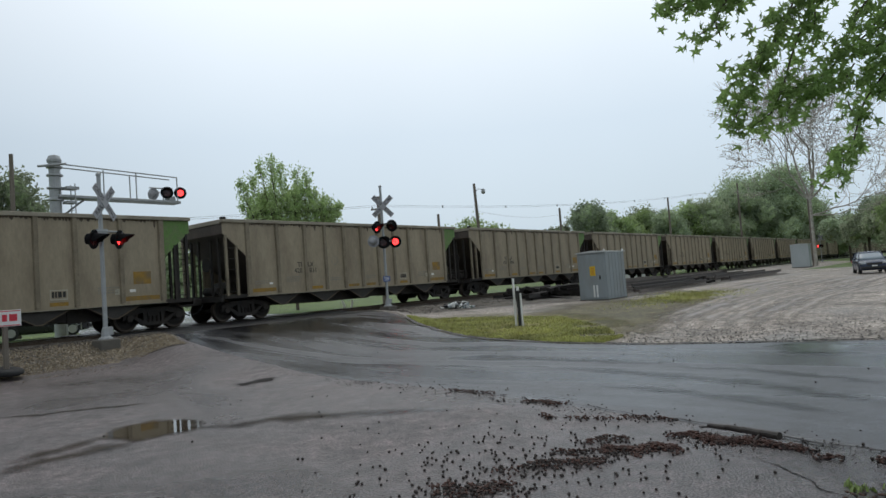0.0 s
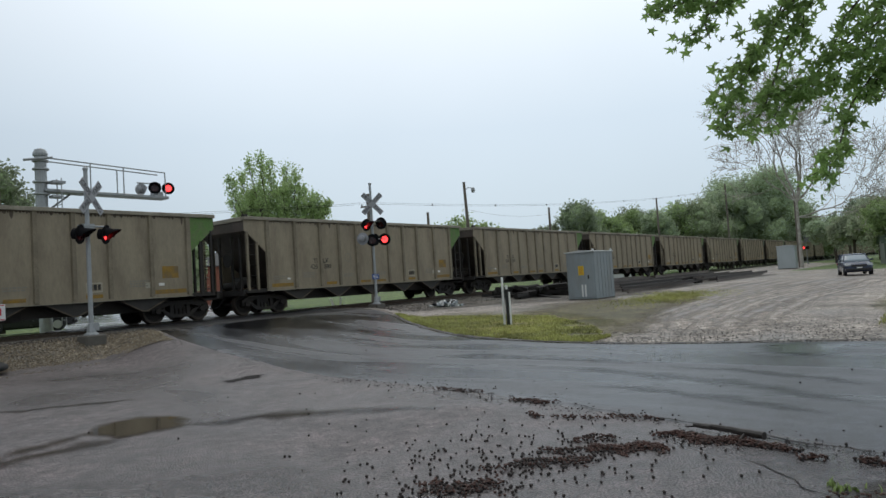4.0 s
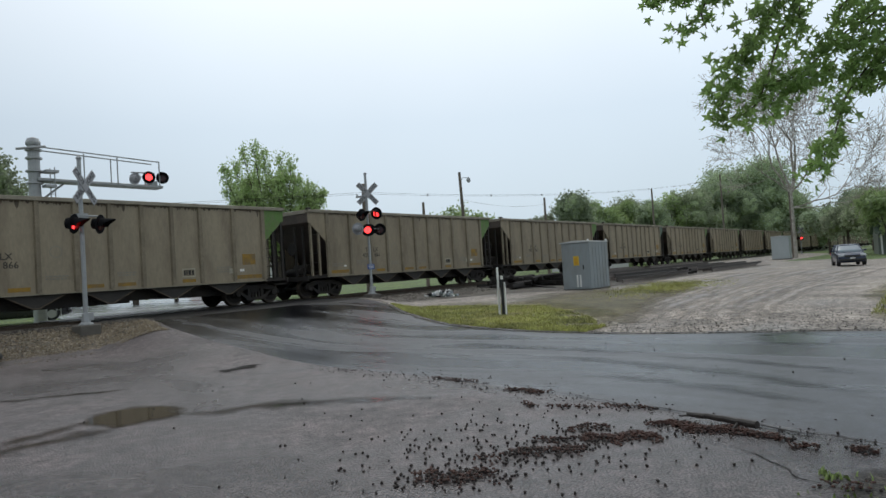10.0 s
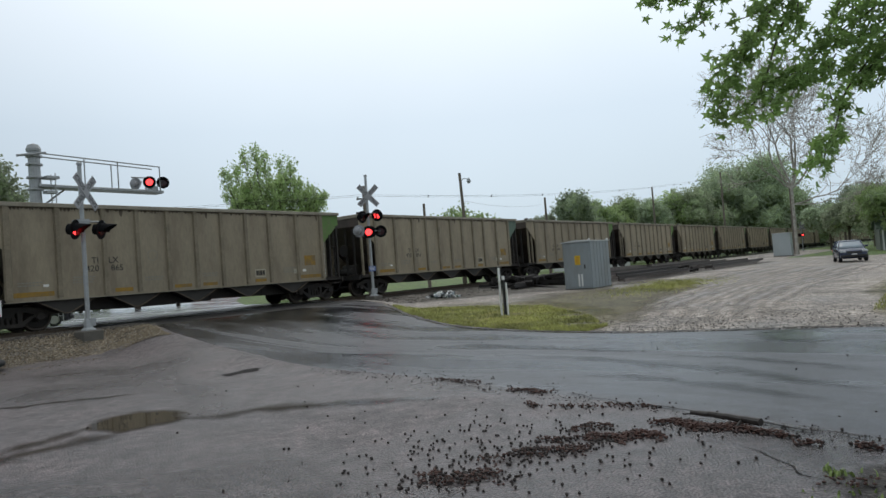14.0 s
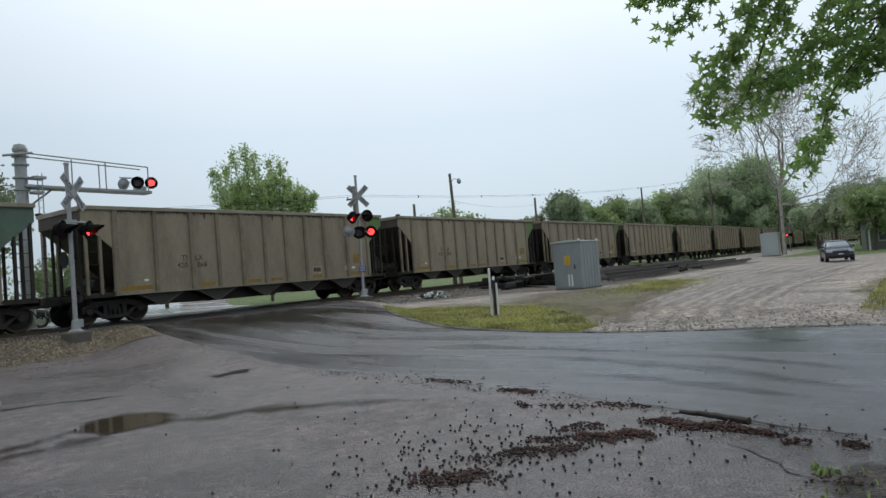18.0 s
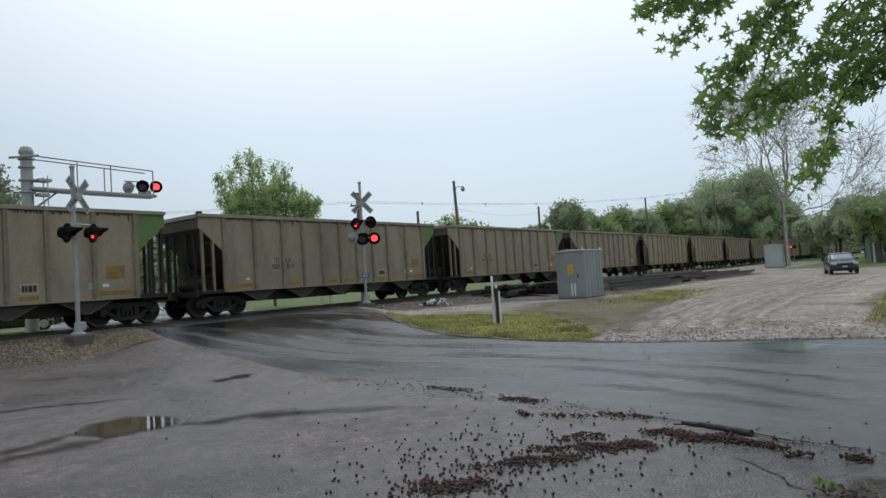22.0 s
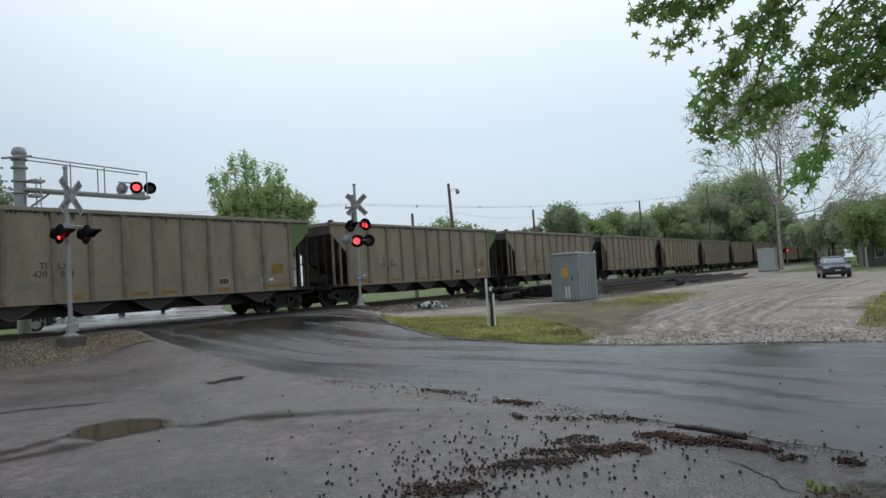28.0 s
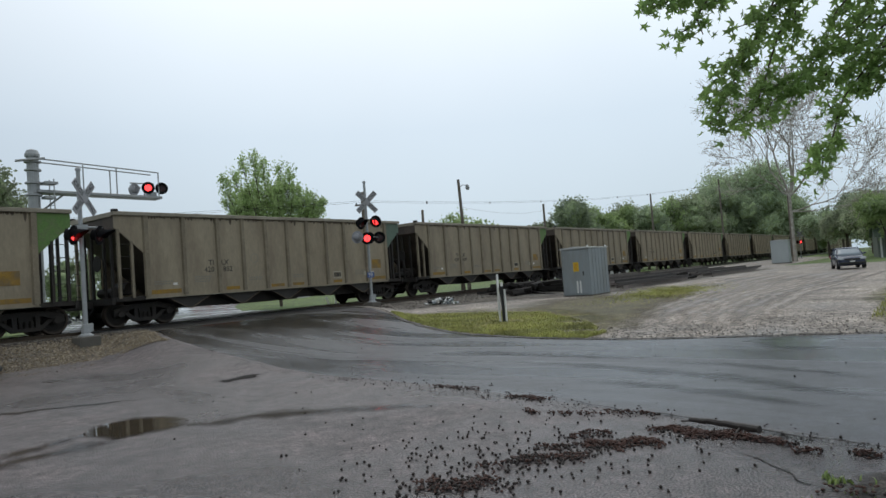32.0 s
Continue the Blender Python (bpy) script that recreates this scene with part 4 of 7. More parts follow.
# ---- stacks of rail and ties beside the line ----
def rail_bar(name, x, y, z, length, rz, group, label):
    bm = bmesh.new()
    prism(bm, [(-0.07, 0), (0.07, 0), (0.07, 0.015), (0.012, 0.035), (0.012, 0.125), (0.036, 0.135), (0.036, 0.168), (-0.036, 0.168), (-0.036, 0.135),
               (-0.012, 0.125), (-0.012, 0.035), (-0.07, 0.015)], 0, length, "x")
    ob = tagged(new(name, mesh_of(bm, name, M["old_rail"])), label, "rail", group)
    ob.matrix_basis = pose(x, y, z, 0, 0, rz)
    return ob


M["old_rail"] = mat("rusty_rail", (0.12, 0.10, 0.088), 0.5, metal=0.4, var=0.4, scale=3, per_object=0.75)
for k in range(22):
    y = 13.0 + k * 0.27 + random.uniform(-0.06, 0.06)
    rail_bar("loose_rail", 33.3 + random.uniform(0, 1.6) + k * 0.2, y + 0.5, ground_z(40, y) + 0.02 + (0.0, 0.17, 0.06, 0.30)[k % 4], 9.2 + random.uniform(-3.0, 2.0), random.uniform(-5.0, 2.0),
             "stacked rails", "rusty brown steel rail lying in a stack on the ground")
for k in range(16):
    y = 12.0 + k * 0.36 + random.uniform(-0.08, 0.08)
    rail_bar("loose_rail", 46.5 + random.uniform(0, 4), y + 0.4, ground_z(55, y) + 0.02 + (0.0, 0.17, 0.06, 0.30)[k % 4], 11 + random.uniform(-2, 5), random.uniform(-3.0, 0.8),
             "stacked rails", "rusty brown steel rail lying in a stack on the ground")
bm = bmesh.new()
box(bm, -1.3, 1.3, -0.115, 0.115, 0, 0.18)
loose = tagged(new("loose_tie", mesh_of(bm, "loose_tie", M["tie"], bevel=0.012)), "black creosoted tie lying in a rough heap", "railway tie", "heap of ties")
loose.matrix_basis = pose(30.0, 17.2, -0.36, 0, 0, 5)
for k in range(44):
    lay = k // 11
    o = copy_thing(loose, pose(29.2 + random.uniform(0.2 * lay, 4.2 - 0.3 * lay), 17.0 + random.uniform(0, 1.7), -0.35 + 0.15 * lay, random.uniform(-25, 25), random.uniform(-8, 8),
                               random.uniform(-85, 85)))

for k in range(8):
    copy_thing(loose, pose(45.2 + random.uniform(0, 3.4), 13.8 + random.uniform(0, 1.6), ground_z(47, 14) + 0.02 + 0.12 * (k // 5), random.uniform(-20, 20), random.uniform(-8, 8), random.uniform(-60, 60)))
# scraps of rag and white sacking on the bank
rk = random.Random(8)
for k in range(38):
    bm = bmesh.new()
    bmesh.ops.create_icosphere(bm, subdivisions=2, radius=0.15)
    for v in bm.verts:
        v.co = Vector((v.co.x * 1.3, v.co.y, max(-0.02, v.co.z * 0.9))) * (0.35 + 1.5 * abs(noise.noise(v.co * 22 + Vector((k * 3, 0, 0)))))
    ob = tagged(new("litter", mesh_of(bm, "litter", M[("white", "shed", "white", "car_pale_green", "black")[k % 5]])), "crumpled white and grey sacking heaped on the bank", "litter", "scattered litter")
    x, y = 22.85 + 0.034 * k + rk.uniform(-0.08, 0.08), 17.85 - 0.009 * k + rk.uniform(-0.2, 0.2)
    ob.matrix_basis = pose(x, y, ground_z(x, y) + (0.0, 0.07, 0.15)[k % 3], 0, 0, rk.uniform(0, 180))


# ---- utility poles and wires ----
def utility_pole(x, y, z, hgt, lean=0.0, light=False, arm=True, label="weathered wooden utility pole carrying wires"):
    p = thing("utility_pole", pose(x, y, z, 0, lean, 0), label, "utility pole", "utility poles")
    bm = bmesh.new()
    tube(bm, (0, 0, 0), (0, 0, hgt), 0.17, 0.11, 12)
    part("pole", bm, M["wood"], p)
    if arm:
        bm = bmesh.new()
        box(bm, -0.05, 0.05, -0.7, 0.7, hgt - 0.9, hgt - 0.8)
        part("cross_arm", bm, M["wood"], p)
        for yy in (-0.6, 0.6):
            bm = bmesh.new()
            lathe(bm, [(0.04, hgt - 0.8), (0.06, hgt - 0.74), (0.04, hgt - 0.66)], 8, pose(0, yy, 0))
            part("insulator", bm, M["shed"], p)
    if light:
        bm = bmesh.new()
        rib(bm, [(0, 0, hgt - 0.75), (0.35, -0.1, hgt - 0.45), (0.8, -0.25, hgt - 0.5)], 0.03)
        part("bracket", bm, M["galv"], p)
        bm = bmesh.new()
        lathe(bm, [(0.06, 0.22), (0.14, 0.12), (0.18, -0.05), (0.12, -0.2), (0.03, -0.24)], 12, pose(0.85, -0.27, hgt - 0.65))
        part("lantern", bm, M["galv"], p)
    return Vector((x, y, z + hgt - 0.7))


utility_pole(46.1, 36.2, -0.5, 7.5, arm=False)
a = utility_pole(45.3, 31.2, -0.5, 9.4, -3.0, True, False)
b = utility_pole(64.9, 34.1, -0.5, 8.6, arm=False)
utility_pole(89.9, 30.8, -0.5, 10.7, arm=False)
d = utility_pole(106.9, 25.95, -0.5, 13.3, arm=False)
h = utility_pole(33.5, 31.5, -0.5, 7.7)
utility_pole(96.4, 15.05, -0.4, 9.0, 0, False, False)
utility_pole(60, 95, -0.5, 10)
g = utility_pole(14.6, 42, -0.5, 10.5, arm=False)


def wire(p, q, sag, name="overhead_wire"):
    cu = bmesh.new()
    pts = []
    for i in range(13):
        u = i / 12
        v = p.lerp(q, u)
        pts.append(v - Vector((0, 0, 4 * sag * u * (1 - u))))
    rib(cu, pts, 0.008, 5)
    ob = tagged(new(name, mesh_of(cu, name, M["black"])), "thin dark overhead wire sagging between poles", "wire", "overhead wires")


west = Vector((15.3, 47.6, 6.4))
for up in (0.0, 0.11):
    off = Vector((0, 0, up))
    wire(west + off, h + off, 0.15)
    wire(h + off, d + off, 1.0)
    wire(d + off, Vector((170, 14, 13)), 0.8)
# spacers clipped on the line
for u in (0.09, 0.2, 0.31, 0.42, 0.53, 0.64, 0.75, 0.86):
    p = h.lerp(d, u) - Vector((0, 0, 4.0 * u * (1 - u)))
    bm = bmesh.new()
    box(bm, -0.03, 0.03, -0.03, 0.03, -0.04, 0.15)
    o = tagged(new("wire_spacer", mesh_of(bm, "wire_spacer", M["black"])), "small dark spacer between two overhead wires", "wire spacer", "wire spacers")
    o.matrix_basis = pose(p.x, p.y, p.z)
wire(a - Vector((0, 0, 1.6)), Vector((46.1, 36.2, 5.6)), 0.4)
wire(a - Vector((0, 0, 1.6)), b, 0.4)
wire(Vector((-30, 50, 8.4)), g, 0.4)
wire(west, g, 0.3)


# ---- trees ----
def leafy(name, base, var, trans):
    """Leaves: a glossy upper skin, light showing through."""
    m = mat(name, base, 0.45, var=var, scale=2.5, fine=20, bump=0, per_object=0.25)
    n, l = m.node_tree.nodes, m.node_tree.links
    b, out = n["Principled BSDF"], n["Material Output"]
    tr = n.new("ShaderNodeBsdfTranslucent")
    l.new(b.inputs["Base Color"].links[0].from_socket, tr.inputs["Color"])
    mx = n.new("ShaderNodeMixShader")
    mx.inputs[0].default_value = trans
    l.new(b.outputs[0], mx.inputs[1])
    l.new(tr.outputs[0], mx.inputs[2])
    l.new(mx.outputs[0], out.inputs["Surface"])
    return m


M["gum_leaf"] = leafy("sweetgum_leaf", (0.29, 0.435, 0.14), 0.35, 0.62)
# leaves of distant trees: the air's haze is mixed into their pale colours
M["leaf_a"] = leafy("fresh_green_leaves", (0.35, 0.45, 0.20), 0.25, 0.6)
M["leaf_b"] = leafy("deep_green_leaves", (0.36, 0.43, 0.29), 0.25, 0.6)
M["leaf_c"] = leafy("grey_green_leaves", (0.37, 0.42, 0.28), 0.22, 0.6)
# bright colour for the solid cores added to lighten the crowns
M["leaf_depth"] = mat("inner_foliage", (0.30, 0.37, 0.20), 0.8, var=0.35, scale=0.8, fine=3.5, bump=1.0, spec=0.2)
M["leaf_depth"].node_tree.nodes["Bump"].inputs["Distance"].default_value = 0.35
M["leaf_bud"] = mat("brown_spring_buds", (0.32, 0.28, 0.21), 0.8, var=0.3, bump=0)


def core_mesh():
    bm = bmesh.new()
    bmesh.ops.create_icosphere(bm, subdivisions=3, radius=1.0)
    out = ([v.co.copy() for v in bm.verts], [tuple(v.index for v in f.verts) for f in bm.faces])
    bm.free()
    return out


CORE = core_mesh()


def leaf_cloud(name, centres, radii, n, size, material, parent, rng, sub=26, spread=0.19, label="", tall=0.95, core=0.0):
    """A crown of many small leaf sprays, gathered in uneven clumps on the outside of a few masses, with gaps between."""
    cs, ws = [], []
    tot = sum(r * r for r in radii)
    for c, r in zip(centres, radii):
        k = max(4, int(sub * len(radii) * r * r / tot))
        for _ in range(k):
            d = rng.normal(size=3)
            d /= np.linalg.norm(d) + 1e-9
            q = r * (0.45 + 0.6 * rng.random() ** 0.6)
            cs.append((c[0] + d[0] * q, c[1] + d[1] * q, c[2] + d[2] * q * tall))
            ws.append(r * (0.14 + 0.22 * rng.random()))
    cs, ws = np.array(cs), np.array(ws)
    pick = rng.integers(0, len(cs), n)
    pos = cs[pick] + rng.normal(size=(n, 3)) * (ws[pick] * (spread / 0.32))[:, None]
    a = rng.normal(size=(n, 3))
    a /= np.linalg.norm(a, axis=1)[:, None]
    b = np.cross(a, rng.normal(size=(n, 3)))
    b /= np.linalg.norm(b, axis=1)[:, None] + 1e-9
    s = size * (0.6 + 0.8 * rng.random(n))[:, None]
    nrm = np.cross(a, b)
    v = np.empty((n, 5, 3))
    v[:, 0] = pos - a * s
    v[:, 1] = pos - b * s * 0.55 + nrm * s * 0.15
    v[:, 2] = pos + a * s * 0.8
    v[:, 3] = pos + b * s * 0.6 + nrm * s * 0.1
    v[:, 4] = pos + a * s * 0.1 - nrm * s * 0.2
    idx = np.arange(n)[:, None] * 5
    quads = np.concatenate([idx + np.array([[0, 1, 4]]), idx + np.array([[1, 2, 4]]), idx + np.array([[2, 3, 4]]), idx + np.array([[3, 0, 4]])])
    verts, faces = v.reshape(-1, 3).tolist(), quads.tolist()
    n_leaf = len(faces)
    if core:
        # uneven core behind the outer sprays, added pale so gaps don't go dark
        for c, r in zip(centres, radii):
            k0 = len(verts)
            shift = Vector((c[0], c[1], c[2])) * 0.37
            for q in CORE[0]:
                g = r * core * (1 + 0.55 * noise.noise(q * 2.1 + shift) + 0.3 * noise.noise(q * 5.3 + shift))
                verts.append((c[0] + q.x * g, c[1] + q.y * g, c[2] + q.z * g * tall))
            faces += [tuple(k0 + i for i in f) for f in CORE[1]]
    me = bpy.data.meshes.new(name)
    me.from_pydata(verts, [], faces)
    me.materials.append(material)
    me.materials.append(M["leaf_depth"])
    for f in me.polygons[n_leaf:]:
        f.use_smooth = True
        f.material_index = 1
    ob = new(name, me)
    ob.parent = parent
    ob["kind"] = "stuff"
    if label:
        ob["label"] = label
    return ob


def limb(bm, p, d, length, r, depth, rng, bend=0.35, split=3, tips=None, seg=7):
    """A limb that bends, tapers and forks."""
    n = 4
    q = Vector(p)
    d = Vector(d).normalized()
    for i in range(n):
        d2 = (d + Vector(rng.normal(size=3) * bend * 0.35) + Vector((0, 0, 0.05))).normalized()
        e = q + d2 * length / n
        r2 = r * (1 - 0.45 / n)
        tube(bm, q, e, max(r, 0.022), max(r2, 0.018), max(4, seg - (4 - depth if depth < 4 else 0)), caps=False)
        if depth > 1 and i >= 1 and rng.random() < 0.55:
            side = (d2 + Vector(rng.normal(size=3) * 0.75)).normalized()
            limb(bm, e, side, length * (0.45 + 0.25 * rng.random()), r2 * 0.55, depth - 2, rng, bend, split, tips, seg)
        q, d, r = e, d2, r2
    if depth > 0:
        for _ in range(split):
            nd = (d + Vector(rng.normal(size=3) * 0.5)).normalized()
            limb(bm, q, nd, length * (0.6 + 0.2 * rng.random()), r * 0.62, depth - 1, rng, bend, split, tips, seg)
    elif tips is not None:
        tips.append(q.copy())


def tree(x, y, z, trunk_h, trunk_r, masses, n, size, leaf, label, category="tree", group="trees beyond the tracks", seed=1, bark="bark", sub=60, tall=0.95, core=0.64):
    """masses: (right, back, up, radius) about the trunk, right being across the line of sight."""
    rng = np.random.default_rng(seed)
    t = thing("tree", pose(x, y, z), label, category, group)
    d = math.hypot(x, y)
    rx, ry = y / d, -x / d
    bm = bmesh.new()
    tube(bm, (0, 0, -0.2), (0, 0, trunk_h), trunk_r, trunk_r * 0.7, 10, caps=False)
    part("trunk", bm, M[bark], t)
    cs, rs = [], []
    bm = bmesh.new()
    for u, w, h, r in masses:
        c = Vector((rx * u + x / d * w, ry * u + y / d * w, h))
        cs.append(tuple(c))
        rs.append(r)
        s = Vector((0, 0, trunk_h * (0.75 + 0.25 * rng.random())))
        mid = s.lerp(c, 0.5) + Vector((0, 0, 0.12 * (c - s).length))
        tube(bm, s, mid, trunk_r * 0.45, trunk_r * 0.28, 7, caps=False)
        tube(bm, mid, c, trunk_r * 0.28, trunk_r * 0.12, 6, caps=False)
        for _ in range(7):
            e = c + Vector(rng.normal(size=3)).normalized() * r * 0.85
            tube(bm, c.lerp(mid, 0.3 * rng.random()), e, trunk_r * 0.12, trunk_r * 0.03, 5, caps=False)
    part("branchwork", bm, M[bark], t)
    leaf_cloud("crown", cs, rs, n, size, M[leaf], t, rng, sub, tall=tall, core=core)
    return t


def spring_tree(x, y, z, leads, seed):
    """Many upright limbs that fan out of a low fork, each feathered with small leaves. leads: (across, top) of each."""
    rng = np.random.default_rng(seed)
    t = thing("tree", pose(x, y, z), "tall fresh green spring tree behind the tracks", "tree", "trees beyond the tracks")
    d = math.hypot(x, y)
    right, back = Vector((y / d, -x / d, 0)), Vector((x / d, y / d, 0))
    bm = bmesh.new()
    tube(bm, (0, 0, -0.2), (0, 0, 3.2), 0.15, 0.14, 10, caps=False)
    part("trunk", bm, M["bark"], t)
    bm = bmesh.new()
    cs, ws = [], []
    for u, top in leads:
        for k in range(3):
            w = rng.uniform(-2.2, 2.2)
            hi = top * (1.0 if k == 0 else rng.uniform(0.74, 0.95))
            end = right * (u + rng.normal(0, 0.25) * (k > 0)) + back * w + Vector((0, 0, hi))
            fork = Vector((0, 0, rng.uniform(1.8, 3.4)))
            elbow = right * u * 0.62 + back * w * 0.7 + Vector((0, 0, lerp(fork.z, hi, 0.42)))
            line = [fork, fork.lerp(elbow, 0.55) + Vector((0, 0, -0.2)), elbow, elbow.lerp(end, 0.5), end - Vector((0, 0, 0.3))]
            for i, (p, q) in enumerate(zip(line, line[1:])):
                tube(bm, p, q, 0.085 - 0.019 * i, 0.066 - 0.016 * i, 5, caps=False)
            for _ in range(40):
                f = rng.random() ** 0.75
                p = elbow.lerp(end, f) if rng.random() < 0.8 else fork.lerp(elbow, 0.4 + 0.6 * rng.random())
                reach = lerp(1.0, 0.24, f)
                tip = p + right * rng.normal(0, reach * 0.7) + back * rng.normal(0, reach) + Vector((0, 0, rng.uniform(0.1, 0.75)))
                tip.z = min(tip.z, hi + 0.1)
                tube(bm, p - Vector((0, 0, 0.25)), tip, 0.016, 0.006, 4, caps=False)
                cs.append(tuple(tip))
                ws.append(rng.uniform(0.10, 0.26))
    part("branchwork", bm, M["bark"], t)
    n = 33000
    cs, ws = np.array(cs), np.array(ws)
    pick = rng.integers(0, len(cs), n)
    pos = cs[pick] + rng.normal(size=(n, 3)) * ws[pick][:, None] * np.array([0.8, 0.8, 1.7])
    a = rng.normal(size=(n, 3)) + np.array([0, 0, 0.5])
    a /= np.linalg.norm(a, axis=1)[:, None]
    b = np.cross(a, rng.normal(size=(n, 3)))
    b /= np.linalg.norm(b, axis=1)[:, None] + 1e-9
    s = 0.125 * (0.6 + 0.8 * rng.random(n))[:, None]
    v = np.stack([pos - a * s, pos - b * s * 0.5, pos + a * s, pos + b * s * 0.5], axis=1)
    me = bpy.data.meshes.new("crown")
    me.from_pydata(v.reshape(-1, 3).tolist(), [], (np.arange(n)[:, None] * 4 + np.arange(4)[None, :]).tolist())
    me.materials.append(M["leaf_a"])
    o = new("crown", me)
    o.parent = t
    o["kind"] = "stuff"
    return t


spring_tree(39.2, 47.7, -0.5, ((-4.28, 11.25), (-3.91, 8.55), (-3.44, 12.05), (-2.60, 13.05), (-2.05, 11.35), (-1.67, 13.20), (-0.84, 13.10), (0.00, 10.35), (0.70, 12.85), (1.49, 12.25), (2.14, 10.35), (2.93, 9.85), (3.72, 9.70), (4.37, 9.25)), 3)
tree(23.0, 66.5, -0.5, 6.5, 0.35, [(-6, 0, 9.5, 2.2), (-3.6, 0, 11.5, 1.9), (-1.6, 0, 12.6, 1.6), (0.3, 0, 12.2, 1.7), (1.6, 0, 10.2, 1.7), (-2, 0, 9, 2.4), (2.8, 0, 8.4, 1.3), (0.5, 0, 7.6, 2.0)], 9000, 0.18, "leaf_c",
     "broad grey-green spring tree behind the signal column", seed=4, sub=210, tall=1.3)
tree(57.2, 40.2, -0.5, 3.4, 0.25, [(-2.6, 0, 5.6, 1.7), (0, 0, 6.3, 1.8), (2.3, 0, 5.6, 1.6), (3.6, 0, 4.6, 1.4), (-4.4, 0, 4.9, 1.2)], 4500, 0.16, "leaf_a",
     "low rounded green tree beyond the train", seed=5, sub=70)
k = 6
for x, y, s, leaf, up, label in ((111, 54.3, 1.15, "leaf_b", 13.4, "dense dark green tree in the far row"), (126, 55, 1.1, "leaf_a", 13.0, "light green tree in the far row"),
                                 (137, 52, 1.05, "leaf_a", 13.6, "light green tree in the far row"), (141, 44.5, 1.15, "leaf_a", 14.6, "light green tree in the far row"),
                                 (142, 39.5, 1.2, "leaf_c", 14.8, "grey-green tree in the far row"), (150, 36.5, 1.35, "leaf_b", 16.5, "large dark green tree above the train"),
                                 (104, 57, 0.75, "leaf_c", 9.5, "small grey-green tree in the far row"), (152, 60, 1.4, "leaf_c", 15.5, "grey-green tree in the far row"),
                                 (130, 46, 1.0, "leaf_b", 12.5, "dark green tree in the far row"), (166, 48, 1.2, "leaf_b", 14.5, "dark green tree in the far row")):
    r = np.random.default_rng(k)
    ms = [(r.uniform(-4, 4) * s, r.uniform(-2, 2), up - r.uniform(1.5, 6.5) * s, r.uniform(1.7, 2.6) * s) for _ in range(7)] + [(0, 0, up - 2.0 * s, 2.2 * s), (0, 0, 4, 3.5 * s)]
    tree(x, y, -0.5, up * 0.45, 0.3, ms, 8000, 0.25, leaf, label, seed=k, sub=90)
    k += 1
for x, y, up, s, leaf in ((158, 31.5, 21.5, 2.3, "leaf_b"), (172, 30.0, 16.0, 1.9, "leaf_c"), (190, 30.5, 14.0, 1.9, "leaf_c"), (210, 29.5, 13.0, 2.0, "leaf_c"), (165, 37, 20, 2.2, "leaf_b")):
    r = np.random.default_rng(k)
    ms = [(r.uniform(-3.2, 3.2) * s, r.uniform(-2, 2), up - r.uniform(1.5, 7.0) * s, r.uniform(1.6, 2.4) * s) for _ in range(9)] + [(0, 0, up - 2.2 * s, 2.0 * s)]
    tree(x, y, -0.5, up * 0.4, 0.45, ms, 13000, 0.30, leaf, "large dark green tree above the train", seed=k, sub=120)
    k += 1
for x, y, up, s, leaf in ((112, 10.3, 9.0, 1.0, "leaf_c"), (104, 6.2, 8.2, 1.0, "leaf_c"), (97, 3.0, 8.6, 1.0, "leaf_a"), (120, 13.6, 8.0, 0.9, "leaf_b"), (122, 2.5, 10.5, 1.3, "leaf_b"), (138, 9, 11.0, 1.4, "leaf_b"),
                          (150, 14.5, 11.5, 1.5, "leaf_b"), (165, 4, 12.5, 1.8, "leaf_c"), (178, 16.5, 12.5, 2.0, "leaf_b"), (186, 10, 13, 2.0, "leaf_c"), (92, 4.6, 6.8, 0.8, "leaf_a")):
    r = np.random.default_rng(k)
    ms = [(r.uniform(-3.0, 3.0) * s, r.uniform(-2, 2), up - r.uniform(1.2, 5.0) * s, r.uniform(1.3, 2.1) * s) for _ in range(8)]
    tree(x, y, -0.4, up * 0.4, 0.22, ms, 5000, 0.22, leaf, "grey-green garden tree past the gravel lot", group="garden trees", seed=k, sub=80)
    k += 1
for x, y, up in ((33.6, 62.2, 8.6), (36.4, 60.0, 8.2), (34.6, 64.5, 8.9), (33.5, 74, 7.6)):
    r = np.random.default_rng(k)
    ms = [(r.uniform(-2.2, 2.2), r.uniform(-1.5, 1.5), up - r.uniform(1.2, 6.6), r.uniform(1.2, 1.7)) for _ in range(13)]
    tree(x, y, -0.55, up * 0.4, 0.2, ms, 2600, 0.17, "leaf_c", "low fresh green tree beside the street beyond the tracks", group="street trees", seed=k, sub=80)
    k += 1
# far woods close the view all round
rng = np.random.default_rng(77)
cs, rs = [], []
for i in range(150):
    a = 2 * math.pi * i / 150
    q = 260 + 30 * math.sin(i * 1.7)
    cs.append((q * math.cos(a), q * math.sin(a), 4 + 2 * rng.random()))
    rs.append(7 + 3 * rng.random())
woods = leaf_cloud("far_woods", cs, rs, 26000, 0.9, M["leaf_c"], None, rng, 8)
tagged(woods, "hazy grey-green woods along the horizon", "woods", "", "stuff")

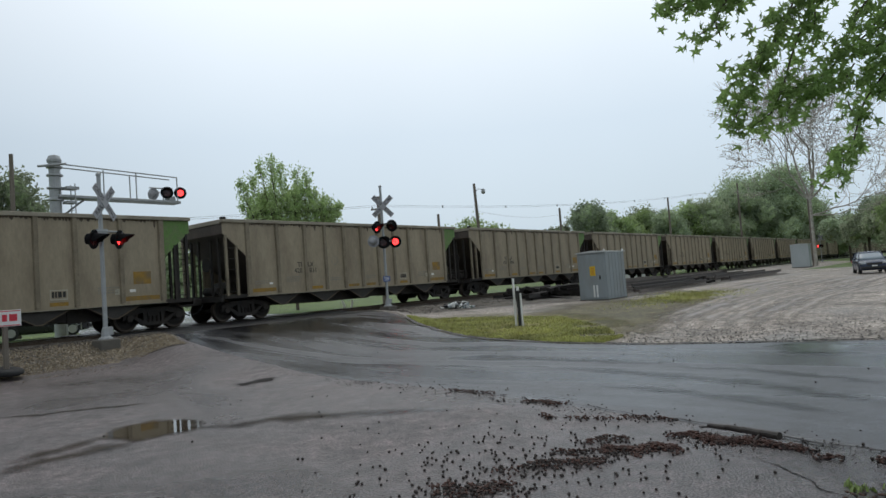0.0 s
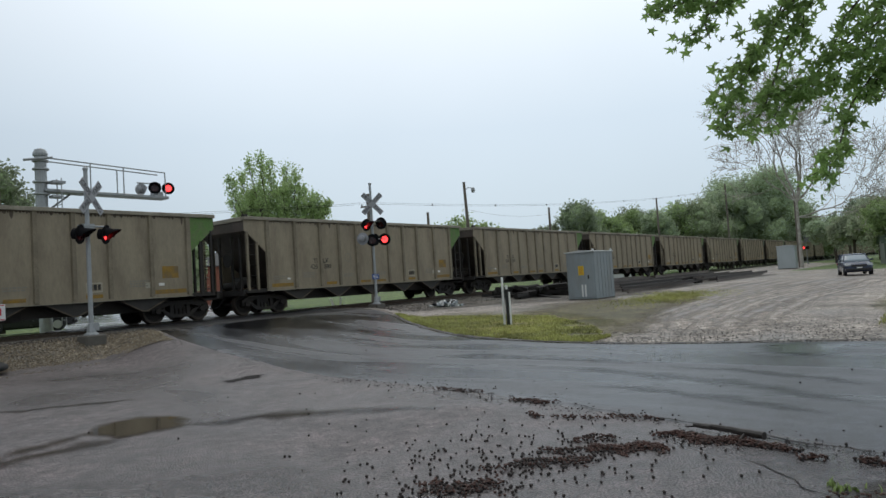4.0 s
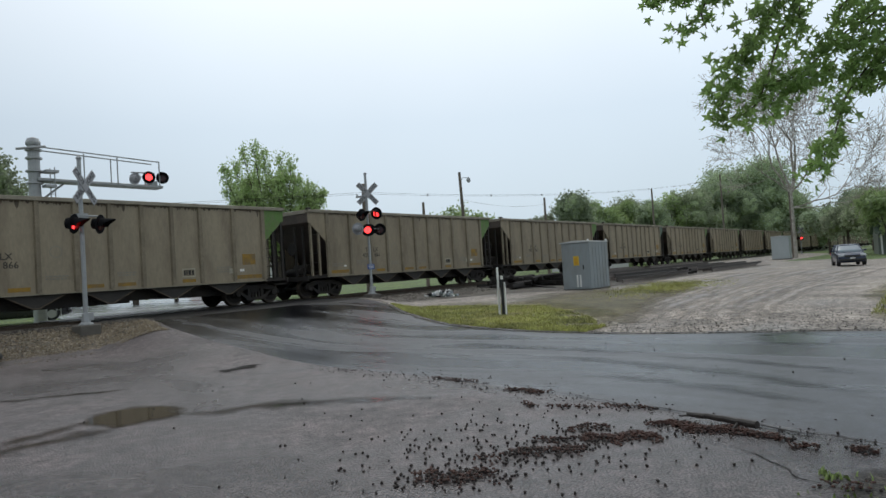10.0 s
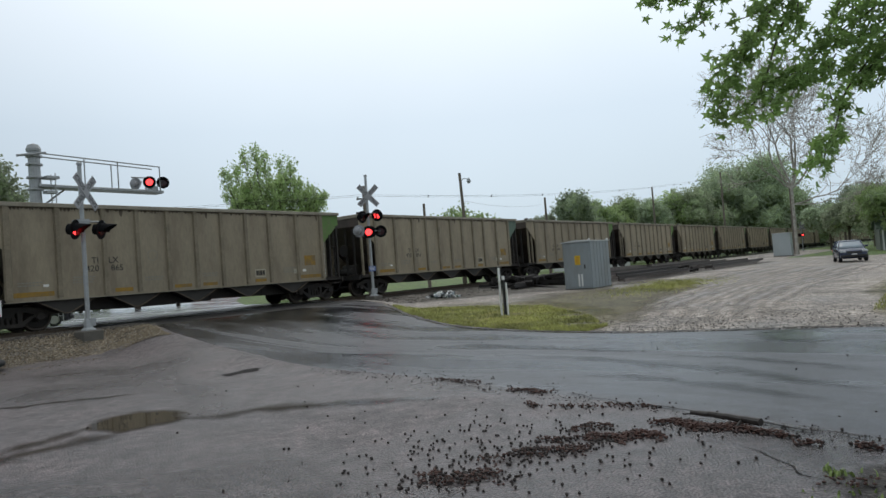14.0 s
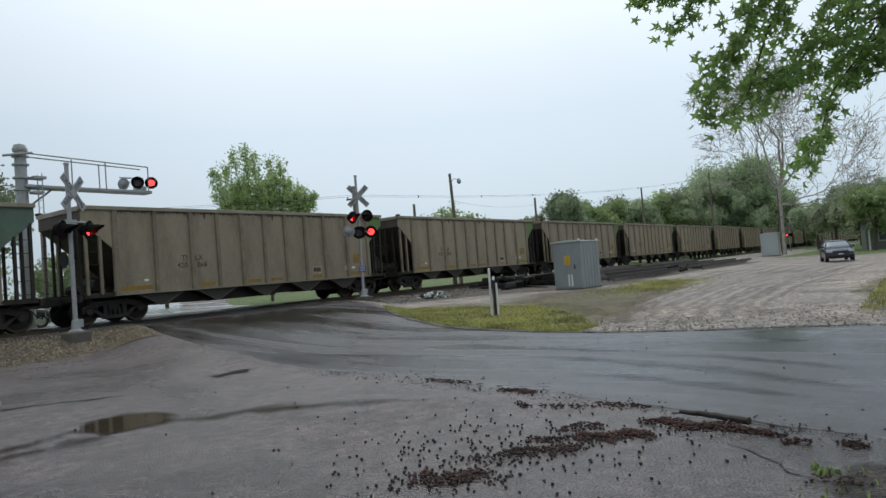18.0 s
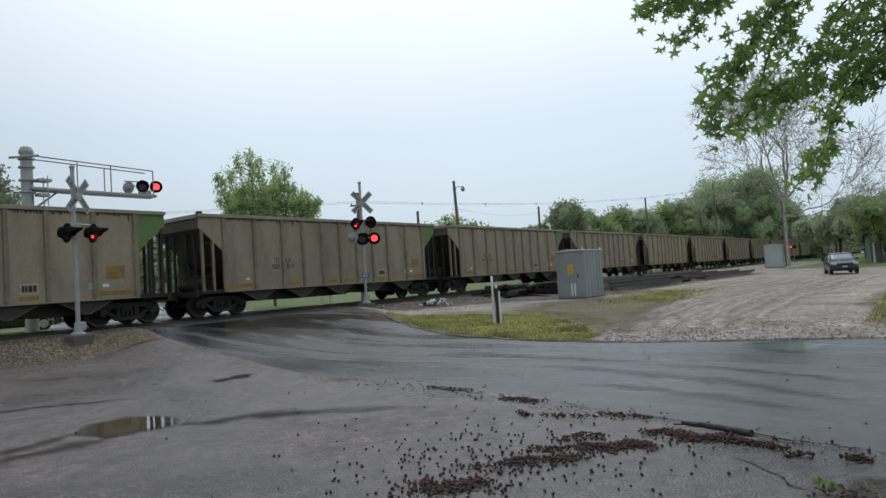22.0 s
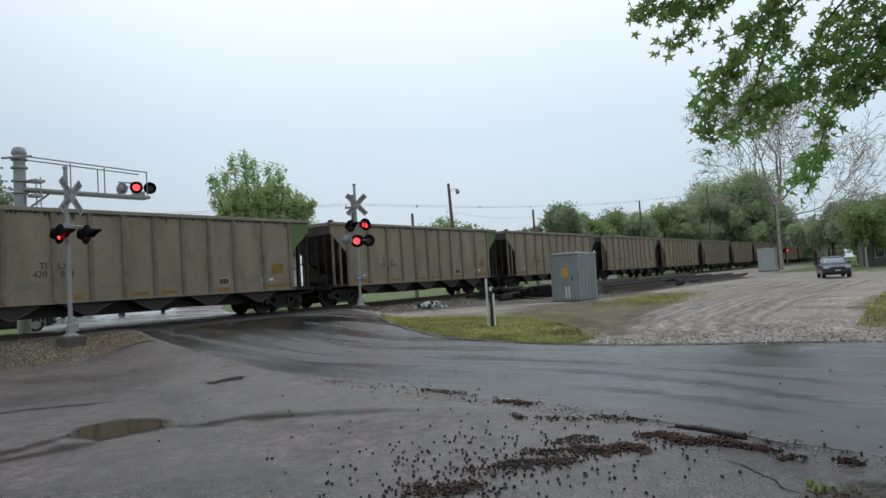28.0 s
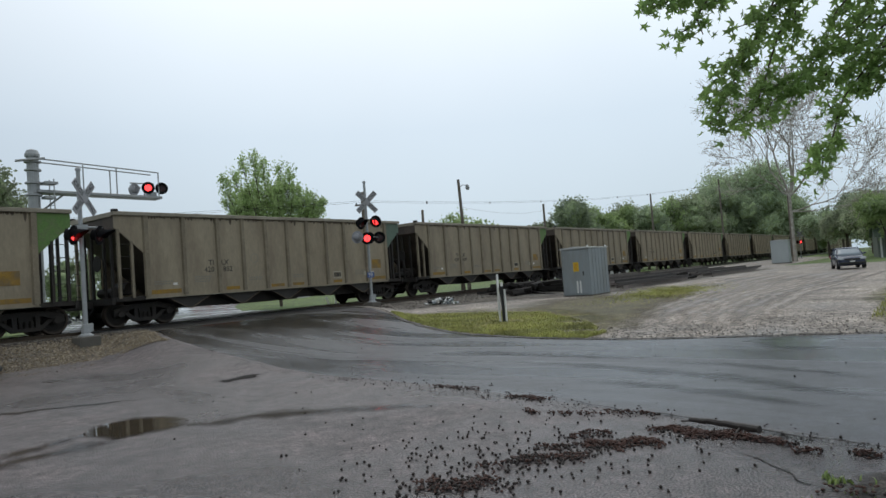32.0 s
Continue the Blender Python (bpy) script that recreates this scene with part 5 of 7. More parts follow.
# the bare sycamore by the far signal house
rng = np.random.default_rng(11)
syc = thing("sycamore_tree", pose(95.0, 14.6, -0.4), "tall pale-barked sycamore with bare spreading limbs", "tree")
bm = bmesh.new()
for z0, z1, r0, r1, x0, x1 in ((-0.2, 3.0, 0.24, 0.20, 0, 0.05), (3.0, 6.0, 0.20, 0.18, 0.05, 0.0), (6.0, 8.6, 0.18, 0.16, 0.0, 0.0)):
    tube(bm, (x0, 0, z0), (x1, 0, z1), r0, r1, 12, caps=False)
part("trunk", bm, M["sycamore"], syc)
right = Vector((14.6, -95.0, 0)).normalized()
tips = []
for u, up, ln, r in ((-0.7, 0.85, 5.6, 0.15), (-0.4, 1.0, 6.2, 0.17), (-0.1, 1.0, 6.6, 0.19), (0.3, 1.0, 6.2, 0.16), (0.75, 0.5, 5.8, 0.14), (1.0, 0.2, 5.6, 0.12), (-1.0, 0.4, 4.4, 0.11), (0.9, -0.05, 4.4, 0.09)):
    bm = bmesh.new()
    limb(bm, (0, 0, 8.4 if up > 0.3 else 6.4), right * (u * 0.85 + 0.24) + Vector((0.15 * (rng.random() - 0.5), 0, up)), ln, r * 1.0, 5, rng, 0.4, 3, tips, 6)
    part("limb", bm, M["sycamore"], syc)
leaf_cloud("bud_haze", [tuple(t) for t in tips], [0.5] * len(tips), 4500, 0.06, M["leaf_bud"], syc, rng, 4, 0.5, "small brownish spring buds")

# ---- the sweetgum that overhangs the street ----
TWIGS = []
gum = thing("sweetgum_tree", pose(0, 0, 0), "sweetgum tree with star-shaped green leaves overhanging the street", "tree")
bm = bmesh.new()
tube(bm, (7.2, -3.6, -0.9), (7.1, -3.5, 2.2), 0.30, 0.24, 14, caps=False)
tube(bm, (7.1, -3.5, 2.2), (7.2, -3.4, 5.5), 0.24, 0.18, 14, caps=False)
part("trunk", bm, M["bark"], gum)


def branch(rooted, *line):
    """A twig along a line; a rooted one runs back to the crown of the tree."""
    pts = [Vector(p) for p in line]
    bm = bmesh.new()
    if rooted:
        root = Vector((7.2, -3.4, 5.0 + 0.05 * len(pts)))
        mid = pts[0] + Vector((0.1, -0.75, 0.75))
        tube(bm, root, mid, 0.04, 0.018, 7, caps=False)
        tube(bm, mid, pts[0], 0.018, 0.012, 7, caps=False)
    r = 0.010 if rooted else 0.006
    for i, (p, q) in enumerate(zip(pts, pts[1:])):
        tube(bm, p, q, r * (1 - i / len(pts)) + 0.003, r * (1 - (i + 1) / len(pts)) + 0.003, 6, caps=False)
    part("branch", bm, M["bark"], gum)
    TWIGS.append([pts[0].lerp(mid, 0.7)] + pts if rooted else pts)


branch(True, (8.51, 1.27, 3.84), (8.44, 1.35, 3.61), (8.36, 1.47, 3.39), (8.28, 1.60, 3.18), (8.20, 1.70, 2.96), (8.11, 1.81, 2.73), (8.04, 1.90, 2.54), (7.96, 1.97, 2.43))
branch(False, (8.30, 1.60, 3.18), (8.18, 1.73, 3.13), (8.08, 1.84, 3.04), (7.98, 1.91, 2.97))
branch(False, (8.22, 1.71, 2.91), (8.13, 1.84, 2.79), (8.03, 1.95, 2.75), (7.95, 1.99, 2.66))
branch(False, (8.38, 1.45, 3.39), (8.26, 1.55, 3.29), (8.13, 1.65, 3.21))
branch(True, (8.74, 1.03, 3.83), (8.67, 1.15, 3.65), (8.59, 1.27, 3.45), (8.53, 1.36, 3.19), (8.46, 1.43, 2.94), (8.39, 1.51, 2.71), (8.32, 1.58, 2.57), (8.24, 1.69, 2.48), (8.15, 1.83, 2.44), (8.06, 1.97, 2.38))
branch(False, (8.63, 1.08, 3.68), (8.60, 1.10, 3.51), (8.56, 1.12, 3.35), (8.52, 1.15, 3.21))
branch(True, (8.52, 1.19, 3.82), (8.45, 1.33, 3.69), (8.38, 1.42, 3.64))
branch(False, (8.39, 1.36, 3.63), (8.34, 1.48, 3.59), (8.28, 1.61, 3.56), (8.23, 1.66, 3.54))
branch(True, (8.89, 0.37, 3.68), (8.82, 0.48, 3.49), (8.74, 0.62, 3.32), (8.66, 0.82, 3.16), (8.58, 0.99, 2.99), (8.49, 1.13, 2.84), (8.40, 1.27, 2.73), (8.32, 1.37, 2.61), (8.24, 1.43, 2.48), (8.19, 1.36, 2.37))
branch(False, (8.54, 0.99, 2.98), (8.50, 1.05, 2.79), (8.45, 1.16, 2.67), (8.41, 1.22, 2.57))
branch(False, (8.43, 1.12, 2.83), (8.37, 1.31, 2.81), (8.30, 1.47, 2.78), (8.25, 1.59, 2.70))
branch(False, (8.67, 0.76, 3.01), (8.61, 0.86, 2.83), (8.55, 0.96, 2.72))
branch(False, (8.66, 0.82, 3.12), (8.65, 0.92, 3.12), (8.64, 1.00, 3.08))
branch(True, (8.90, 0.24, 3.25), (8.84, 0.45, 2.92), (8.79, 0.61, 2.73), (8.74, 0.71, 2.58), (8.69, 0.77, 2.40), (8.64, 0.82, 2.21), (8.59, 0.86, 2.06), (8.54, 0.94, 1.94), (8.48, 1.05, 1.85), (8.42, 1.17, 1.79))
branch(False, (8.67, 0.77, 2.42), (8.66, 0.84, 2.51), (8.66, 0.86, 2.61))
branch(False, (8.56, 0.83, 2.11), (8.55, 0.95, 2.02), (8.54, 1.04, 1.96))
branch(False, (8.55, 0.94, 1.93), (8.55, 0.96, 1.83), (8.54, 1.02, 1.75))
branch(True, (8.08, 1.88, 3.93), (8.04, 1.98, 3.78), (8.00, 2.05, 3.64), (7.96, 2.14, 3.58), (7.91, 2.23, 3.55), (7.87, 2.30, 3.49))
branch(False, (7.95, 2.00, 3.67), (7.96, 1.98, 3.56), (7.96, 1.95, 3.48))
branch(True, (8.10, 2.24, 4.05), (7.98, 2.47, 3.97), (7.89, 2.56, 3.86))
branch(True, (8.12, 2.14, 4.03), (8.06, 2.19, 3.92), (8.00, 2.22, 3.83))
branch(True, (8.01, 2.51, 4.12), (7.94, 2.59, 3.99), (7.88, 2.62, 3.93))
branch(True, (8.22, 1.74, 3.93), (8.14, 1.86, 3.84), (8.07, 1.93, 3.83))
branch(True, (8.80, 0.01, 3.56), (8.77, 0.18, 3.51), (8.74, 0.38, 3.44), (8.71, 0.54, 3.31), (8.68, 0.64, 3.24))
branch(True, (8.80, 0.02, 3.34), (8.77, 0.25, 3.31), (8.74, 0.41, 3.22), (8.71, 0.58, 3.13), (8.67, 0.68, 3.06))
branch(True, (8.90, 0.04, 3.13), (8.85, 0.26, 3.10), (8.79, 0.41, 3.04), (8.73, 0.57, 2.96), (8.67, 0.68, 2.86))
branch(True, (8.90, 0.03, 2.94), (8.87, 0.26, 2.93), (8.84, 0.43, 2.85), (8.81, 0.53, 2.73), (8.78, 0.57, 2.63))
branch(True, (8.78, 0.58, 3.71), (8.74, 0.70, 3.57), (8.70, 0.77, 3.38), (8.66, 0.83, 3.24))
branch(False, (8.78, 0.53, 2.98), (8.74, 0.63, 2.87), (8.70, 0.73, 2.82), (8.66, 0.80, 2.71))
branch(True, (9.00, 0.04, 2.93), (8.97, 0.19, 2.88), (8.94, 0.35, 2.80), (8.92, 0.41, 2.68), (8.89, 0.44, 2.59))
branch(True, (9.00, -0.09, 3.55), (8.97, 0.11, 3.29), (8.93, 0.20, 3.05), (8.90, 0.29, 2.88))


def star_leaf(seed):
    """A five-pointed leaf with toothless lobes, a fold along its middle rib and a stalk."""
    r = random.Random(seed)
    bm = bmesh.new()
    mid = bm.verts.new((0, 0.02, 0.0))
    ring = []
    for i, (a, tip) in enumerate(((-128, 0.72), (-62, 0.95), (0, 1.1), (62, 0.95), (128, 0.72))):
        for da, q in ((-33, 0.36), (-12, 0.62), (0, 1.0), (12, 0.62)):
            ang = radians(a + da + r.uniform(-4, 4))
            rr = tip * q if q > 0.4 else 0.36
            ring.append(bm.verts.new((rr * math.sin(ang) * 0.5, rr * math.cos(ang) * 0.5, -0.10 * abs(rr * math.sin(ang)) - 0.08 * rr * rr + r.uniform(-0.015, 0.015))))
    base = bm.verts.new((0, -0.14, 0.0))
    loop = ring + [base]
    for p, q in zip(loop, loop[1:] + loop[:1]):
        bm.faces.new((mid, p, q))
    me = bpy.data.meshes.new("leaf")
    bm.to_mesh(me)
    bm.free()
    me.materials.append(M["gum_leaf"])
    return me


LEAVES = [star_leaf(s) for s in range(4)]
rl = random.Random(5)
places = []
for tw in TWIGS:
    pts = tw
    for p, q in zip(pts, pts[1:]):
        ln = (q - p).length
        for _ in range(int(ln * 74)):
            u = rl.random() * (0.9 if q == pts[-1] else 1.0)
            off = Vector((rl.gauss(0, 0.10), rl.gauss(0, 0.065), rl.gauss(-0.015, 0.07)))
            m = Matrix.Translation(p.lerp(q, u) + off) @ Euler((radians(rl.uniform(25, 100)), radians(rl.uniform(-30, 30)), radians(rl.uniform(0, 360)))).to_matrix().to_4x4()
            m = m @ pose(0, 0, 0, 180 if rl.random() < 0.6 else 0) @ Matrix.Scale(rl.uniform(0.13, 0.21), 4)
            places.append(m)
rl.shuffle(places)
for m in places[:300]:
    o = new("leaf", LEAVES[rl.randrange(4)])
    o.parent = gum
    o.matrix_basis = m
vs, fs = [], []
for m in places[300:]:
    me = LEAVES[rl.randrange(4)]
    k0 = len(vs)
    vs.extend(tuple(m @ v.co) for v in me.vertices)
    fs.extend(tuple(k0 + i for i in p.vertices) for p in me.polygons)
me = bpy.data.meshes.new("foliage")
me.from_pydata(vs, [], fs)
me.materials.append(M["gum_leaf"])
o = new("foliage", me)
o.parent = gum
o["kind"] = "stuff"


# ---- grass, puddles, pods and other small things on the ground ----
def patch(name, pts, lift, material, label, category, rough=0.08, kind="structure", scale=3.0):
    """A flat irregular piece that lies on the land; its rim wanders and thins out."""
    bm = bmesh.new()
    rim_layer = bm.verts.layers.float.new("rim")
    c = Vector((sum(p[0] for p in pts) / len(pts), sum(p[1] for p in pts) / len(pts)))
    rim = []
    n = len(pts)
    for i in range(n):
        p0, p1, p2, p3 = (Vector(pts[(i + k - 1) % n]) for k in range(4))
        for k in range(6):
            u = k / 6
            p = 0.5 * ((2 * p1) + (p2 - p0) * u + (2 * p0 - 5 * p1 + 4 * p2 - p3) * u * u + (3 * p1 - p0 - 3 * p2 + p3) * u ** 3)
            w = noise.noise(Vector((p.x * scale, p.y * scale, 1.7)))
            rim.append(p + (p - c).normalized() * w * rough)

    def put(p, f):
        v = bm.verts.new((p.x, p.y, ground_z(p.x, p.y) + lift))
        v[rim_layer] = 1 - f
        return v
    rings = (0.2, 0.4, 0.6, 0.8, 1.0)
    inner = [[put(c.lerp(p, f), f) for p in rim] for f in rings]
    mid = put(c, 0.0)
    m = len(rim)
    for i in range(m):
        j = (i + 1) % m
        bm.faces.new((mid, inner[0][i], inner[0][j]))
        for a, b in zip(inner, inner[1:]):
            bm.faces.new((a[i], b[i], b[j], a[j]))
    return tagged(new(name, mesh_of(bm, name, material, smooth=True)), label, category, "", kind)


def ribbon(name, pts, width, lift, material, label, category):
    """A narrow band along a line, of uneven width, thinning at its sides."""
    bm = bmesh.new()
    rim_layer = bm.verts.layers.float.new("rim")
    prev = None
    dense = []
    for p, q in zip(pts, pts[1:]):
        p, q = Vector(p), Vector(q)
        for k in range(8):
            dense.append(p.lerp(q, k / 8))
    dense.append(Vector(pts[-1]))
    for i, p in enumerate(dense):
        d = (dense[min(i + 1, len(dense) - 1)] - dense[max(i - 1, 0)]).normalized()
        s = Vector((-d.y, d.x))
        taper = min(1, 4 * min(i, len(dense) - 1 - i) / len(dense))
        w = width * (0.4 + 0.6 * taper) * (0.7 + 0.9 * abs(noise.noise(Vector((p.x * 2.3, p.y * 2.3, 4)))))
        o = s * 0.12 * noise.noise(Vector((p.x * 3, p.y * 3, 9)))
        row = []
        for k in (-1, 0, 1):
            v = p + o + s * w * k
            row.append(bm.verts.new((v.x, v.y, ground_z(v.x, v.y) + lift)))
            row[-1][rim_layer] = taper * 0.9 if k == 0 else 0.0
        if prev:
            bm.faces.new((prev[0], row[0], row[1], prev[1]))
            bm.faces.new((prev[1], row[1], row[2], prev[2]))
        prev = row
    return tagged(new(name, mesh_of(bm, name, material, smooth=True)), label, category, "", "structure")


def thinning(m, noise_scale, wander, lo, hi):
    """Lets a surface run out unevenly towards its rim."""
    n, l = m.node_tree.nodes, m.node_tree.links
    b, out = n["Principled BSDF"], n["Material Output"]
    at = n.new("ShaderNodeAttribute")
    at.attribute_name = "rim"
    tc = n.new("ShaderNodeTexCoord")
    nz = n.new("ShaderNodeTexNoise")
    nz.inputs["Scale"].default_value, nz.inputs["Detail"].default_value = noise_scale, 6.0
    nz.inputs["Roughness"].default_value = 0.65
    l.new(tc.outputs["Object"], nz.inputs["Vector"])
    ad = n.new("ShaderNodeMath")
    ad.operation = "MULTIPLY_ADD"
    ad.inputs[1].default_value = wander
    l.new(nz.outputs["Fac"], ad.inputs[0])
    l.new(at.outputs["Fac"], ad.inputs[2])
    mr = n.new("ShaderNodeMapRange")
    mr.inputs[1].default_value, mr.inputs[2].default_value = lo + wander * 0.5, hi + wander * 0.5
    l.new(ad.outputs[0], mr.inputs[0])
    tr = n.new("ShaderNodeBsdfTransparent")
    mx = n.new("ShaderNodeMixShader")
    l.new(mr.outputs[0], mx.inputs[0])
    l.new(tr.outputs[0], mx.inputs[1])
    l.new(b.outputs[0], mx.inputs[2])
    l.new(mx.outputs[0], out.inputs["Surface"])
    return m


def pebble(name, shades):
    """Stones of mixed colour, each of one shade."""
    m = mat(name, shades[1], 0.85, var=0.3, scale=9, fine=60, bump=0.2)
    n, l = m.node_tree.nodes, m.node_tree.links
    geo = n.new("ShaderNodeNewGeometry")
    ramp = n.new("ShaderNodeValToRGB")
    ramp.color_ramp.elements[0].position, ramp.color_ramp.elements[0].color = 0.0, (*shades[0], 1)
    ramp.color_ramp.elements[1].position, ramp.color_ramp.elements[1].color = 1.0, (*shades[3], 1)
    for at, c in ((0.35, shades[1]), (0.85, shades[2])):
        e = ramp.color_ramp.elements.new(at)
        e.color = (*c, 1)
    l.new(geo.outputs["Random Per Island"], ramp.inputs[0])
    l.new(ramp.outputs["Color"], n["Principled BSDF"].inputs["Base Color"])
    return m


M["damp"] = thinning(wet("standing_wet_asphalt", (0.030, 0.024, 0.020), (0.050, 0.041, 0.035), 0.05, 0.14, (1, 1, 1), 2.0, 80, 0.04, spec=0.42), 5.0, 1.1, 0.0, 1.4)
M["water"] = thinning(M["water"], 3.0, 0.7, 0.0, 0.34)
M["streak"] = thinning(wet("dark_wet_streak", (0.008, 0.009, 0.011), (0.016, 0.017, 0.020), 0.18, 0.32, (1.0, 0.3, 1), 1.5, 80, 0.12, spec=0.3), 1.6, 1.3, 0.0, 1.7)
M["film"] = thinning(wet("thin_water_film", (0.020, 0.022, 0.018), (0.032, 0.034, 0.030), 0.05, 0.12, (1, 1, 1), 2.0, 80, 0.05), 2.0, 0.7, 0.05, 0.6)
M["turf_edge"] = thinning(wet("thin_spring_grass", (0.17, 0.175, 0.045), (0.33, 0.28, 0.085), 0.8, 0.95, (1, 1, 1), 0.5, 30, 0.8), 1.1, 1.0, -0.1, 0.6)
M["thin_verge"] = thinning(wet("trodden_brown_grass", (0.135, 0.122, 0.062), (0.25, 0.215, 0.13), 0.8, 0.95, (1, 1, 1), 0.6, 30, 0.9), 0.9, 0.9, -0.05, 0.5)
M["soil_edge"] = thinning(wet("damp_brown_soil", (0.095, 0.083, 0.066), (0.19, 0.165, 0.13), 0.7, 0.95, (1, 1, 1), 0.7, 30, 0.9), 0.8, 0.8, -0.05, 0.35)
M["tip_gravel"] = thinning(wet("trodden_brown_ballast", (0.12, 0.096, 0.068), (0.27, 0.22, 0.155), 0.7, 0.95, (1, 1, 1), 1.2, 22, 1.0), 2.5, 0.9, -0.1, 0.3)
M["soil_lip"] = thinning(wet("dark_wet_soil", (0.030, 0.027, 0.023), (0.075, 0.066, 0.054), 0.5, 0.9, (1, 1, 1), 1.5, 40, 0.9), 4.0, 1.0, 0.0, 0.5)
M["scrape"] = thinning(wet("scraped_dark_asphalt", (0.012, 0.010, 0.009), (0.032, 0.028, 0.025), 0.6, 0.9, (1, 1, 1), 3.0, 60, 0.8, spec=0.12), 4.0, 1.2, 0.0, 0.5)
M["wet_bark"] = mat("wet_dark_bark", (0.028, 0.021, 0.017), 0.55, var=0.4, scale=14, fine=60, bump=0.5)
M["pod"] = mat("dark_brown_seed_ball", (0.030, 0.021, 0.017), 0.7, var=0.4, scale=30, fine=120, bump=0.3)
M["litter_brown"] = mat("red_brown_leaf_litter", (0.058, 0.024, 0.016), 0.75, var=0.5, scale=12, fine=60, bump=0.3)
M["grass_blade"] = mat("yellow_green_grass_blades", (0.345, 0.35, 0.10), 0.7, var=0.6, scale=0.7, fine=6, bump=0)
M["weed"] = mat("bright_green_weed", (0.20, 0.27, 0.07), 0.6, var=0.3, scale=9, bump=0)
M["bank_stone"] = pebble("brown_ballast_stone", ((0.06, 0.046, 0.032), (0.17, 0.13, 0.082), (0.25, 0.20, 0.125), (0.42, 0.38, 0.31)))
M["margin_stone"] = pebble("dark_ballast_stone", ((0.025, 0.021, 0.018), (0.065, 0.054, 0.044), (0.10, 0.085, 0.07), (0.20, 0.18, 0.15)))
M["stone"] = mat("grey_brown_stone", (0.17, 0.145, 0.12), 0.8, var=0.5, scale=9, fine=40, bump=0.2)
M["dark_grit"] = mat("dark_grit", (0.05, 0.043, 0.038), 0.8, var=0.4, scale=9)

patch("puddle", [(3.65, 8.12), (3.9, 8.6), (4.28, 8.85), (4.74, 8.6), (4.82, 8.0), (4.56, 7.42), (4.12, 7.36), (3.78, 7.7)], 0.006, M["water"], "shallow brown rain puddle on worn asphalt", "puddle", 0.12)
patch("puddle_by_road", [(11.6, 2.2), (13.0, 2.95), (13.75, 2.3), (13.2, 1.35), (11.8, 1.3)], 0.018, M["film"], "shallow rain puddle at the street's edge", "puddle", 0.15)
ribbon("wet_rut", [(4.33, 7.56), (4.62, 7.35), (5.05, 7.06), (5.4, 6.73), (5.75, 6.21), (6.04, 5.77), (6.33, 5.32), (6.62, 4.85)], 0.30, 0.005, M["damp"], "narrow rut holding rain water", "wet rut")
ribbon("wet_rut_second", [(2.2, 7.6), (2.8, 7.7), (3.4, 7.65), (3.9, 7.6)], 0.27, 0.005, M["damp"], "narrow rut holding rain water", "wet rut")
ribbon("wet_rut_third", [(2.6, 8.0), (3.2, 8.15), (3.8, 8.35)], 0.24, 0.0055, M["damp"], "damp streak on worn asphalt", "wet rut")
ribbon("wet_rut_fourth", [(3.4, 12.0), (4.2, 11.2), (5.0, 10.6), (5.6, 10.2)], 0.16, 0.005, M["damp"], "damp streak on worn asphalt", "wet rut")
ribbon("pothole", [(6.95, 10.15), (7.3, 10.3), (7.65, 10.4), (7.95, 10.35)], 0.32, 0.004, M["scrape"], "shallow scraped pothole in old asphalt", "pothole")
ribbon("crack", [(5.6, 1.45), (5.45, 1.25), (5.25, 1.09), (5.04, 0.87), (4.9, 0.6)], 0.010, 0.004, M["scrape"], "dark crack in the pavement", "crack")
# the asphalt lip's shadow, drawn as a thin dark ribbon
ribbon("street_seam", [(7.2, 3.98), (6.9, 3.15), (6.69, 2.33), (6.40, 1.64), (6.25, 1.08), (6.09, 0.48), (5.95, 0.0)], 0.022, 0.016, M["scrape"], "dark painted line for the street edge's lip and its shadow", "crack")
ribbon("wet_streak", [(9.91, 6.04), (9.68, 4.55), (9.3, 3.27), (8.89, 2.05), (8.38, 1.26), (7.99, 0.65)], 0.30, 0.0155, M["streak"], "darker wet streak along the asphalt street", "wet streak")
ribbon("wet_streak_second", [(8.4, 4.3), (8.27, 3.28), (7.97, 2.29), (7.66, 1.47), (7.33, 0.88)], 0.26, 0.0160, M["streak"], "darker wet streak along the asphalt street", "wet streak")
ribbon("wet_streak_third", [(11.09, 8.07), (10.89, 6.48), (10.61, 4.87), (10.51, 3.5)], 0.34, 0.0165, M["streak"], "darker wet streak along the asphalt street", "wet streak")
ribbon("wet_streak_fifth", [(10.22, 3.84), (10.06, 2.55), (9.6, 1.42), (9.19, 0.7)], 0.22, 0.0175, M["streak"], "darker wet streak along the asphalt street", "wet streak")
patch("damp_corner", [(4.95, 0.7), (5.3, 0.6), (5.5, 0.1), (5.2, -0.4), (4.6, 0.0), (4.6, 0.5)], 0.003, M["soil_lip"], "damp dark soil at the pavement's edge", "soil", 0.15)

patch("bank_tip", [(8.4, 17.3), (8.9, 16.7), (9.35, 16.0), (9.55, 16.5), (9.95, 17.5), (10.35, 18.4), (9.5, 18.6), (8.8, 18.0)], 0.006, M["tip_gravel"], "brown gravel spilling from the bank onto the forecourt", "gravel", 0.1)
# wheel tracks that swing from the street across the lot
WHEELS = []
for k in range(9):
    y0, y1, y2 = 3.0 + 0.55 * k, 4.2 + 0.75 * k, 2.2 + 1.0 * k
    WHEELS.append([(14.2, y0), (20, lerp(y0, y1, 0.7)), (28, y1), (38, lerp(y1, y2, 0.5)), (52, y2)])
